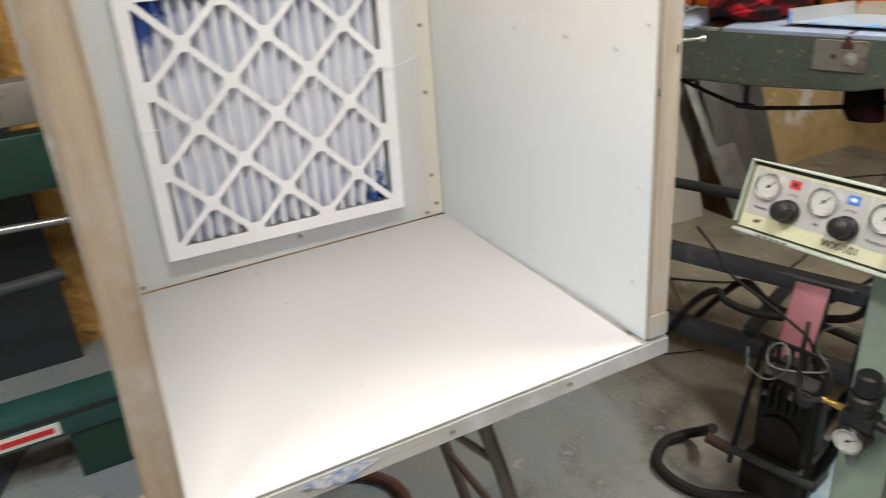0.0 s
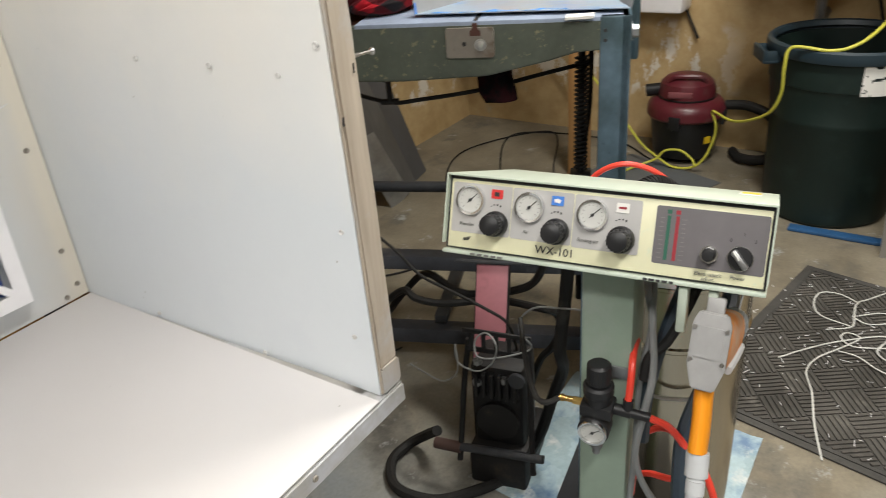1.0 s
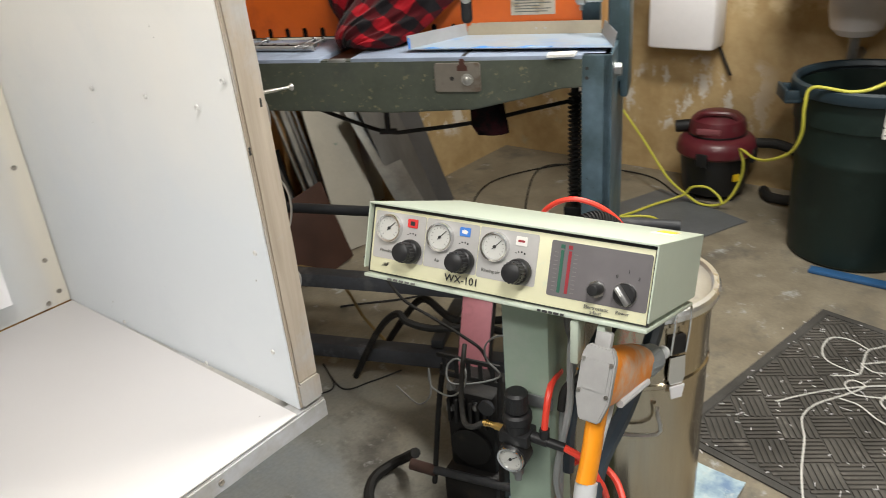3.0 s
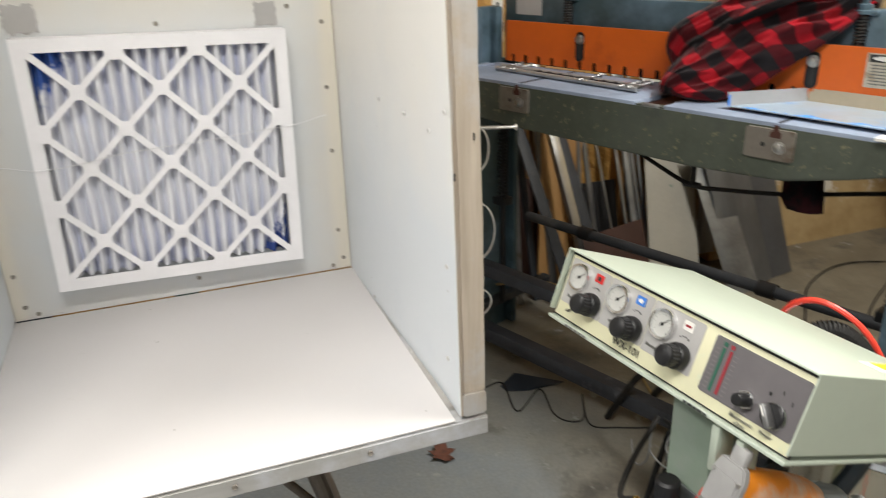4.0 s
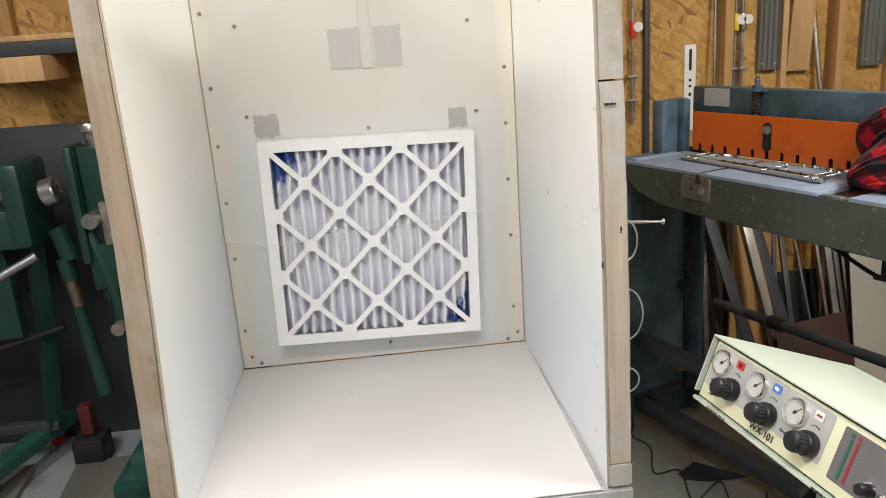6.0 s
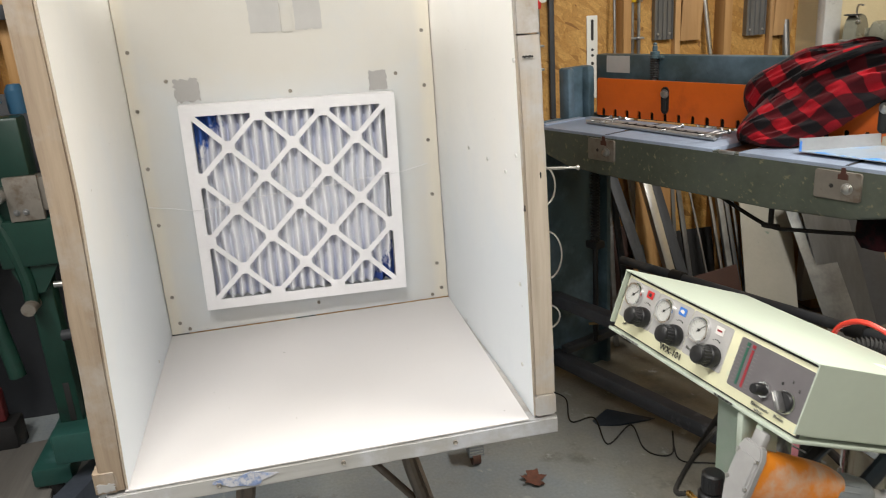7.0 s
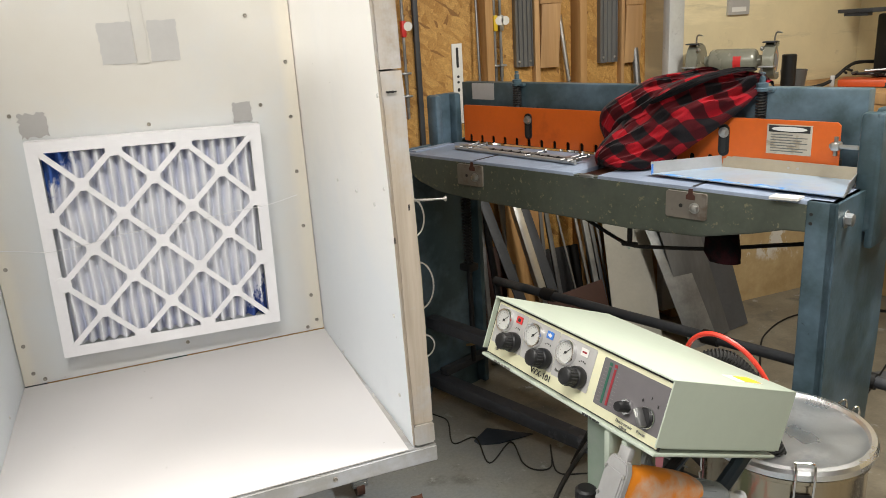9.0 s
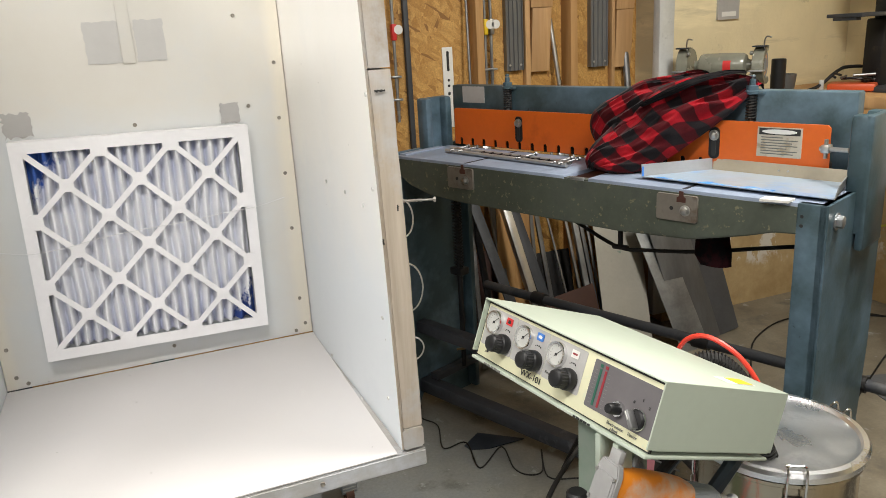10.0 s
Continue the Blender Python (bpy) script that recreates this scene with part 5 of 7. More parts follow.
corr = hose("corrugated_hose", [(0.19, 0.29, 0.86), (0.20, 0.33, 0.925), (0.23, 0.37, 0.94), (0.265, 0.40, 0.90), (0.285, 0.42, 0.82), (0.30, 0.45, 0.74)], 0.014, M_RUBBER, "black corrugated hose behind the control case")
line = curve_points([UNIT @ Vector(p) for p in CORR], 10)
for a, b in zip(line, line[1:]):
    part("hose_ring", cyl(B(), a, a.lerp(b, 0.5), 0.0168, seg=16), M_RUBBER, corr)
hose("grey_hose", [(0.262, 0.20, 0.90), (0.272, 0.13, 0.84), (0.285, 0.09, 0.76), (0.276, 0.075, 0.68), (0.268, 0.075, 0.60), (0.285, 0.09, 0.52), (0.32, 0.11, 0.45)], 0.0058, M_HOSE_GREY, "thin grey hose hanging beside the post")
hose("grey_hose", [(0.252, 0.18, 0.91), (0.262, 0.14, 0.87), (0.270, 0.15, 0.80), (0.262, 0.12, 0.72), (0.262, 0.11, 0.60), (0.258, 0.10, 0.45)], 0.0055, M_HOSE_GREY, "thin grey hose hanging beside the post")
hose("navy_powder_hose", [(0.32, 0.26, 0.90), (0.31, 0.20, 0.86), (0.29, 0.15, 0.79), (0.275, 0.12, 0.70), (0.272, 0.115, 0.60)], 0.0105, M_HOSE_NAVY, "dark blue powder hose")
hose("navy_powder_hose", [(0.37, 0.27, 0.865), (0.375, 0.21, 0.825), (0.36, 0.13, 0.74), (0.34, 0.07, 0.67), (0.345, 0.02, 0.60), (0.36, -0.02, 0.52)], 0.013, M_HOSE_NAVY, "dark blue powder hose under the spray gun")
hose("black_hose", [(0.34, 0.20, 0.90), (0.325, 0.15, 0.86), (0.30, 0.12, 0.80), (0.276, 0.10, 0.775), (0.272, 0.09, 0.74)], 0.008, M_RUBBER, "black hose bundled by a tie")
hose("black_cable", [(0.152, 0.056, 0.702), (0.13, 0.05, 0.690), (0.105, 0.07, 0.685), (0.07, 0.13, 0.70), (0.03, 0.22, 0.72)], 0.0048, M_RUBBER, "black air line on the brass connector")
# gun holder
for x in (0.327, 0.363):
    part("gun_hook", box(B(), (x, 0.010, 0.933), (0.012, 0.03, 0.066), 0.003), M_MINT, unit, "pale green gun hook")

gun = thing("powder_spray_gun", "orange and grey powder spray gun hung under the control case", "spray gun", UNIT @ Matrix.Translation((0.366, -0.030, 0.897)) @ pose(0, 0, -0, -22, 0, -5))
back = prism(B(), [(-0.017, 0.050), (0.017, 0.050), (0.023, 0.036), (0.023, -0.020), (0.014, -0.050), (-0.014, -0.050), (-0.023, -0.020), (-0.023, 0.036)][::-1], 0.012, pose(0, 0.006, 0, 90))
bmesh.ops.bevel(back, geom=back.edges[:], offset=0.002, segments=2, affect="EDGES", clamp_overlap=True)
bp = part("back_cover", back, M_GUN_GREY, gun, "grey back cover with screws")
part("cover_plate", prism(B(), rounded(0.034, 0.040, 0.003), 0.002, pose(0, -0.0055, 0.012, 90)), M_GUN_GREY, bp)
for x, z in ((-0.019, 0.030), (0.019, 0.030), (-0.019, -0.012), (0.019, -0.012)):
    part("cover_screw", cyl(B(), (x, -0.006, z), (x, -0.0085, z), 0.0028, seg=10), M_STEEL, bp)
part("hanger_tab", box(B(), (0, 0.004, 0.058), (0.022, 0.012, 0.022), 0.003), M_GUN_GREY, gun)
hull = B()
rings = [(0.005, 0.023, 0.038, 0.004), (0.035, 0.025, 0.038, 0.003), (0.08, 0.0255, 0.036, 0.002), (0.12, 0.0255, 0.034, 0.001), (0.150, 0.0245, 0.031, 0.0), (0.163, 0.0225, 0.027, 0.0)]
prev = None
for y, rx, rz, dz in rings:
    ring = [hull.verts.new((rx * math.copysign(abs(math.cos(a)) ** 0.7, math.cos(a)), y, dz + rz * math.copysign(abs(math.sin(a)) ** 0.7, math.sin(a)))) for a in [2 * math.pi * k / 24 for k in range(24)]]
    if prev:
        for k in range(24):
            hull.faces.new((prev[k], prev[(k + 1) % 24], ring[(k + 1) % 24], ring[k]))
    else:
        hull.faces.new(ring)
    prev = ring
hull.faces.new(prev[::-1])
part("gun_body", hull, M_GUN_ORANGE, gun, "powder-smeared orange gun body", 40)
YM = pose(0, 0, 0, -90)
part("barrel", lathe(B(), [(0, 0.155), (0.0245, 0.155), (0.0245, 0.200), (0.0225, 0.220), (0.015, 0.236), (0.0095, 0.243), (0, 0.243)], 24, YM), M_GUN_BARREL, gun, "ribbed grey barrel")
part("nozzle", lathe(B(), [(0, 0.240), (0.0095, 0.240), (0.0085, 0.258), (0.006, 0.262), (0.006, 0.270), (0.0105, 0.274), (0.0110, 0.281), (0, 0.284)], 22, YM), M_GUN_WHITE, gun, "white nozzle tip")
for k in range(16):
    part("barrel_rib", box(B(), (0, 0.178, 0.0245), (0.0022, 0.034, 0.0022), 0.0006, m=Matrix.Rotation(2 * math.pi * k / 16, 4, "Y")), M_GUN_BARREL, gun)
grip = tube(B(), [(0, 0.030, -0.025), (0, 0.026, -0.06), (0.004, 0.018, -0.10), (0.006, 0.010, -0.136)], 0.0190, 18, 6, flat=0.64)
part("grip", grip, surf("clean_orange_plastic", (0.86, 0.30, 0.010), 0.38, var=0.05, bump=0.03), gun, "orange grip")
part("white_guard", tube(B(), [(0.021, 0.045, -0.030), (0.023, 0.075, -0.024), (0.024, 0.11, -0.018), (0.023, 0.14, -0.016)], 0.006, 8, 5), M_GUN_WHITE, gun, "powder-white side seam")
part("trigger", tube(B(), [(0, 0.060, -0.025), (0, 0.062, -0.05), (0, 0.050, -0.085), (0, 0.047, -0.10)], 0.008, 10, 6), M_GUN_WHITE, gun, "pale trigger")
cone = cyl(B(), (0.007, 0.010, -0.134), (0.010, 0.007, -0.165), 0.0148, seg=22)
cyl(cone, (0.010, 0.007, -0.165), (0.0105, 0.006, -0.171), 0.0105, 0.012, seg=18)
cyl(cone, (0.0105, 0.006, -0.171), (0.012, 0.004, -0.188), 0.0122, seg=18)
cyl(cone, (0.012, 0.004, -0.188), (0.013, 0.001, -0.235), 0.0108, seg=18)
part("grip_connector", cone, M_GUN_WHITE, gun, "pale grip connector")
part("gun_cable", tube(B(), [(0.013, 0.001, -0.232), (0.005, 0.0, -0.30), (0.01, 0.03, -0.36), (0.03, 0.10, -0.42)], 0.0075), M_RUBBER, gun)

# ---- stainless hopper ----
hop = thing("powder_hopper", "round stainless steel powder hopper with a clamped lid", "hopper", pose(0.72, -0.865, 0.078))
part("hopper_body", lathe(B(), [(0, 0), (0.143, 0), (0.148, 0.006), (0.150, 0.08), (0.150, 0.505), (0.1535, 0.509), (0.1535, 0.517), (0.150, 0.521), (0.150, 0.642), (0.158, 0.648), (0.158, 0.655), (0, 0.655)], 64), M_STAINLESS, hop, "brushed stainless drum")
part("hopper_lid", lathe(B(), [(0.156, 0.656), (0.163, 0.660), (0.164, 0.672), (0.160, 0.679), (0.150, 0.680), (0.146, 0.673), (0.135, 0.671), (0.06, 0.676), (0, 0.677)], 64), surf("lid_stainless", (0.90, 0.91, 0.93), 0.3, 1.0, var=0.06, scale=8, fine=160, bump=0.03, stain=(0.66, 0.67, 0.70)), hop, "dished stainless lid")
for a in (236, 116, 356):
    lm = pose(0, 0, 0, 0, 0, a)
    lt = part("latch", box(B(), (0.153, 0, 0.605), (0.010, 0.036, 0.040), 0.003, m=lm), M_DARKIRON, hop, "over-centre latch")
    for s in (-0.016, 0.016):
        part("latch_wire", tube(B(), [lm @ Vector(p) for p in ((0.160, s, 0.59), (0.167, s, 0.645), (0.168, s, 0.682), (0.160, s, 0.692), (0.146, s, 0.686))], 0.0024, 8), M_CHROME, lt)
    part("latch_bar", tube(B(), [lm @ Vector(p) for p in ((0.146, -0.016, 0.686), (0.146, 0.016, 0.686))], 0.0024, 8, 0), M_CHROME, lt)
    part("latch_plate", prism(B(), [(-0.016, 0.582), (0.016, 0.582), (0.018, 0.535), (0.013, 0.520), (-0.013, 0.520), (-0.018, 0.535)], 0.003, lm @ Matrix(((0, 0, 1, 0.157), (1, 0, 0, 0), (0, 1, 0, 0), (0, 0, 0, 1)))), M_CHROME, lt, "bright latch plate")
    part("latch_tab", prism(B(), [(-0.016, 0.518), (0.016, 0.518), (0.011, 0.490), (-0.011, 0.490)], 0.003, lm @ Matrix(((0, 0, 1, 0.161), (1, 0, 0, 0), (0, 1, 0, 0), (0, 0, 0, 1)))), M_CARD, lt)
for a in (205,):
    hm = pose(0, 0, 0, 0, 0, a)
    part("handle", tube(B(), [hm @ Vector(p) for p in ((0.150, -0.05, 0.47), (0.162, -0.05, 0.465), (0.168, -0.05, 0.42), (0.168, 0.05, 0.42), (0.162, 0.05, 0.465), (0.150, 0.05, 0.47))], 0.004, 8, 4), M_STEEL, hop, "bent wire handle")
for a in (15, 135, 255):
    part("foot", cyl(B(), (0.13 * math.cos(radians(a)), 0.13 * math.sin(radians(a)), -0.003), (0.13 * math.cos(radians(a)), 0.13 * math.sin(radians(a)), 0.004), 0.016, seg=14), M_RUBBER, hop)
sheet = B()
rows = []
for j in range(19):
    row = []
    for i in range(19):
        x, y = 0.57 + 0.55 * i / 18, -1.03 + 0.56 * j / 18
        z = 0.004 + 0.012 * max(0, noise.noise(Vector((x * 9, y * 9, 0)))) + 0.006 * max(0, noise.noise(Vector((x * 25, y * 25, 4))))
        row.append(sheet.verts.new((x + 0.05 * (j / 18 - 0.5), y, z)))
    rows.append(row)
for p, q in zip(rows, rows[1:]):
    for i in range(18):
        sheet.faces.new((p[i], p[i + 1], q[i + 1], q[i]))
solid("plastic_dust_sheet", sheet, surf("pale_blue_plastic", (0.42, 0.55, 0.60), 0.28, var=0.2, stain=(0.16, 0.26, 0.42), sscale=6, samt=(0.52, 0.68), stain2=(0.62, 0.66, 0.66), s2scale=9, s2amt=(0.55, 0.65)), "crumpled pale blue plastic sheet under the coating unit", "dust sheet", smooth=60)


# ---- lumber and metal stock on the strand board wall ----
WY = NORTH - 0.001


def wx(x):
    return x + 0.09 * (x + 0.36) / 3.21


def hung(name, x0, x1, z0, z1, d, material, label, category, lean=0.0):
    x0, x1 = wx(x0), wx(x1)
    bm = box(B(), ((x0 + x1) / 2, WY - d / 2, (z0 + z1) / 2), (x1 - x0, d, z1 - z0), 0.002)
    for v in bm.verts:
        v.co.x += lean * (v.co.z - z0)
    return solid(name, bm, material, label, category, group="stock on the wall")


def grooved(x0, x1, z0, z1, label):
    ch = thing("steel_channel", label, "steel channel", pose(wx((x0 + x1) / 2), WY, z0), "stock on the wall")
    w = x1 - x0
    prof = [(-w / 2, 0), (-w / 2, -0.03)]
    for k in range(4):
        a = -w / 2 + w * (k + 0.5) / 4
        prof += [(a - 0.007, -0.03), (a - 0.004, -0.024), (a + 0.004, -0.024), (a + 0.007, -0.03)]
    prof += [(w / 2, -0.03), (w / 2, 0)]
    part("channel", prism(B(), prof, z1 - z0), M_GALV_DARK, ch, "dull grey ribbed channel")
    for s in (-1, 1):
        part("rivet", lathe(B(), [(0, 0.003), (0.004, 0.002), (0.006, 0)], 10, pose(s * w * 0.32, -0.0302, 0.025, 90)), M_STEEL, ch)


M_GALV_DARK = surf("dull_zinc", (0.20, 0.205, 0.21), 0.40, 0.6, var=0.2, scale=8, stretch=(1, 1, 0.1), bump=0.1)
hung("slotted_strap", 0.962, 1.012, 1.10, 1.462, 0.006, M_PAPER, "white slotted steel strap on the wall", "strap")
for z, h in ((1.40, 0.09), (1.315, 0.012), (1.29, 0.012), (1.255, 0.016)):
    solid("strap_slot", prism(B(), rounded(0.012, h, 0.0055), 0.0012, pose(wx(0.987), WY - 0.0062, z, 90)), M_INK, "dark slot in the white strap", "slot", group="stock on the wall")
grooved(1.268, 1.358, 1.335, 2.3, "dull ribbed steel channel hung on the wall")
grooved(1.715, 1.815, 1.322, 2.3, "dull ribbed steel channel hung on the wall")
hung("timber_plank", 1.392, 1.490, 1.322, 1.612, 0.03, M_PLANK, "short sawn pine plank hung on the wall", "plank", 0.06)
hung("timber_plank", 1.398, 1.512, 1.614, 2.2, 0.03, M_PLANK, "sawn pine plank hung on the wall", "plank", 0.05)
hung("timber_plank", 1.852, 1.945, 1.312, 1.585, 0.03, M_PLANK, "short sawn pine plank with a knot", "plank", 0.05)
hung("timber_plank", 1.860, 1.962, 1.587, 2.2, 0.03, M_PLANK, "sawn pine plank hung on the wall", "plank", 0.05)
hung("timber_batten", 1.365, 1.39, 0.7, 2.2, 0.035, M_PLANK, "rough pine batten standing on the wall", "batten")
hung("timber_batten", 1.832, 1.85, 0.7, 2.2, 0.035, M_PLANK, "rough pine batten standing on the wall", "batten")
hung("sheet_strip", 2.008, 2.045, 1.33, 2.3, 0.006, M_GALV_DARK, "dull grey sheet metal strip on the wall", "metal strip", -0.02)
for x, z0, z1, r, dx, mt, lab in ((1.60, 1.0, 1.56, 0.011, -0.045, M_STEEL, "bright steel tube leaning on the wall"), (1.10, 0.95, 1.9, 0.006, 0.02, M_DULL, "thin steel rod leaning on the wall"),
                                  (1.985, 0.9, 1.38, 0.017, 0.0, M_DULL, "short grey pipe leaning on the wall")):
    solid("metal_rod", cyl(B(), (x, WY - 0.09, z0), (x + dx, WY - 0.016, z1), r, seg=14), mt, lab, "rod", group="stock on the wall")
for x, mt, c in ((0.735, M_RED, 0), (1.165, M_YELLOW, 1), (1.195, M_STEEL, 1)):
    cl = thing("bar_clamp", "long slim bar clamp hung on the wall", "bar clamp", pose(wx(x), WY - 0.025, 1.15), "bar clamps")
    part("bar", cyl(B(), (0, 0, 0), (0.0, 0, 0.75), 0.007, seg=12), M_GALV, cl)
    for z in (0.10, 0.20):
        part("jaw", box(B(), (0, 0, z), (0.045, 0.03, 0.010), 0.003), M_GALV, cl)
        part("jaw_pin", cyl(B(), (0.0, 0, z), (0.0, 0, z - 0.05), 0.009, seg=12), M_DULL, cl)
    part("head", box(B(), (0, -0.004, 0.39), (0.022, 0.03, 0.07), 0.005), mt, cl, "painted clamp head")
    part("wall_hook", cyl(B(), (0, 0, 0.70), (0, 0.026, 0.70), 0.004, seg=8), M_DULL, cl)
    part("dial_disc", cyl(B(), (0.018, -0.012, 0.40), (0.018, -0.020, 0.40), 0.020, seg=20), M_PAPER, cl)
solid("steel_strip", box(B(), (0.83, WY - 0.012, 0.85), (0.022, 0.024, 1.7), 0.001), M_GREYPAINT, "dark steel strip leaning on the wall", "metal strip")
solid("white_corner_post", box(B(), (JOG_X - 0.018, YELLOW_Y + 0.02, 1.5), (0.085, 0.05, 2.9), 0.004), surf("white_metal_post", (0.62, 0.63, 0.62), 0.4, 0.2, var=0.1, stain=(0.35, 0.36, 0.36), sscale=14, samt=(0.6, 0.7)), "white metal post at the wall corner", "post")
solid("switch_plate", prism(B(), rounded(0.13, 0.17, 0.004), 0.012, pose(2.40, YELLOW_Y, 1.595, 90)), M_SILVERLBL, "grey metal switch plate on the yellow wall", "switch")
solid("label_strip", box(B(), (2.40, YELLOW_Y - 0.0135, 1.535), (0.085, 0.002, 0.022)), M_PAPER, "cream paper strip on the switch plate", "label")


def leaning(name, foot, top, w, t, material, label, category, twist=0.0):
    """A sheet or bar that stands at foot and leans to top."""
    a, b = Vector(foot), Vector(top)
    d = b - a
    zq = d.normalized()
    xq = Vector((math.cos(radians(twist)), math.sin(radians(twist)), 0))
    xq = (xq - zq * xq.dot(zq)).normalized()
    m = Matrix((xq, zq.cross(xq), zq)).transposed().to_4x4()
    m.translation = a
    return solid(name, box(B(), (0, 0, d.length / 2), (w, t, d.length), min(0.002, t / 3)), material, label, category, m, group="stock under the shear")


M_RUSTDK = surf("dark_rust", (0.055, 0.024, 0.017), 0.65, 0.2, var=0.3)
leaning("white_sheet", (1.70, 0.93, 0.0), (1.80, 1.30, 0.98), 0.26, 0.004, surf("cream_sheet", (0.44, 0.42, 0.365), 0.45, var=0.08, stain=(0.22, 0.28, 0.24), sscale=12, samt=(0.65, 0.7)), "cream painted steel sheet leaning on the wall", "metal sheet")
leaning("grey_sheet", (2.06, 0.84, 0.0), (1.88, 1.13, 0.98), 0.22, 0.003, M_GALV_DARK, "dull zinc sheet leaning on the wall", "metal sheet")
leaning("grey_sheet", (1.98, 0.80, 0.0), (1.86, 1.06, 0.62), 0.16, 0.003, M_GALV, "dull zinc offcut leaning on a sheet", "metal sheet")
leaning("dark_sheet", (2.22, 0.88, 0.0), (2.08, 1.13, 0.92), 0.20, 0.003, surf("grey_coated_sheet", (0.14, 0.145, 0.155), 0.4, 0.5, var=0.15), "dark grey coated sheet leaning on the wall", "metal sheet")
leaning("rust_sheet", (1.40, 0.86, 0.0), (1.35, 0.95, 0.36), 0.30, 0.004, M_RUSTDK, "rust-brown steel sheet leaning under the shear", "metal sheet")
leaning("steel_tube", (1.28, 0.92, 0.0), (1.13, 1.30, 1.05), 0.038, 0.038, M_STEEL, "bright steel tube leaning on the wall", "metal tube")
leaning("steel_tube", (1.36, 0.95, 0.0), (1.24, 1.30, 0.80), 0.05, 0.02, M_GREYPAINT, "flat steel bar leaning on the wall", "metal bar")
leaning("steel_tube", (1.18, 0.90, 0.0), (1.03, 1.30, 0.86), 0.05, 0.01, M_GREYPAINT, "flat steel bar leaning on the wall", "metal bar")
for k, (x, dx, w, mt) in enumerate(((1.52, -0.03, 0.014, M_DULL), (1.56, -0.02, 0.028, M_GALV), (1.60, -0.03, 0.02, M_GALV_DARK), (1.63, -0.02, 0.012, M_GALV), (1.48, -0.10, 0.01, M_DULL), (1.67, 0.10, 0.016, M_DULL))):
    leaning("steel_bar", (x, 0.98 + 0.01 * k, 0.0), (x + dx, 1.31, 0.98), w, w * 0.8, mt, "slim steel bar leaning on the wall", "metal bar")
for k, (x, dx, w, h) in enumerate(((0.92, 0.02, 0.16, 0.62), (1.10, -0.02, 0.20, 0.50), (1.48, 0.0, 0.24, 0.44))):
    leaning("dark_offcut", (x, 1.20 + 0.01 * k, 0.0), (x + dx, 1.33, h), w, 0.006, M_RUSTDK if k == 1 else M_DARKIRON, "dark rusty sheet offcut leaning on the wall", "metal sheet")
for k, (x, dx, w, h) in enumerate(((1.00, 0.05, 0.022, 0.95), (1.085, -0.03, 0.030, 0.9), (1.33, 0.03, 0.018, 1.0), (1.43, -0.06, 0.024, 0.92), (1.74, -0.03, 0.020, 0.9), (1.20, -0.05, 0.034, 0.93))):
    leaning("steel_bar", (x, 1.10 + 0.012 * k, 0.0), (x + dx, 1.33, h), w, w * 0.6, (M_DULL, M_GREYPAINT, M_GALV_DARK)[k % 3], "slim dark steel bar leaning on the wall", "metal bar")
leaning("brown_board", (1.22, 1.18, 0.0), (1.30, 1.32, 1.05), 0.20, 0.018, M_STUD, "brown timber board leaning on the wall", "board")

# ---- wooden bench in the corner ----
bench = thing("wooden_bench", "rough wooden corner workbench on a square post", "workbench", pose(2.9, 0.3, 0))
part("bench_top", box(B(), (0, 0.335, 1.135), (0.62, 1.03, 0.05), 0.004), M_PLANK, bench)
part("bench_wing", box(B(), (-0.55, 0.68, 1.135), (0.48, 0.34, 0.05), 0.004), M_PLANK, bench)
part("bench_apron", box(B(), (-0.285, 0.335, 1.075), (0.04, 1.01, 0.07), 0.003), M_STUD, bench)
part("bench_post", box(B(), (-0.28, -0.13, 0.555), (0.085, 0.085, 1.11), 0.005), M_STUD, bench)
GR = pose(2.182, 0.93, 1.1605, 0, 0, -58)
grind = thing("bench_grinder", "grey-green bench grinder with eye guards on the bench", "bench grinder", GR)
M_GRGREY = surf("grey_green_hammer_paint", (0.25, 0.25, 0.20), 0.24, 0.1, var=0.12, bump=0.15)
M_STONE = surf("grindstone", (0.24, 0.25, 0.27), 0.9, var=0.2)
AX = 0.152
part("motor", lathe(B(), [(0, -0.125), (0.022, -0.125), (0.026, -0.108), (0.046, -0.100), (0.053, -0.088), (0.054, 0.0), (0.053, 0.088), (0.046, 0.100), (0.026, 0.108), (0.022, 0.125), (0, 0.125)], 40, pose(0, 0, AX, 0, 90)), M_GRGREY, grind, "rounded grey-green motor")
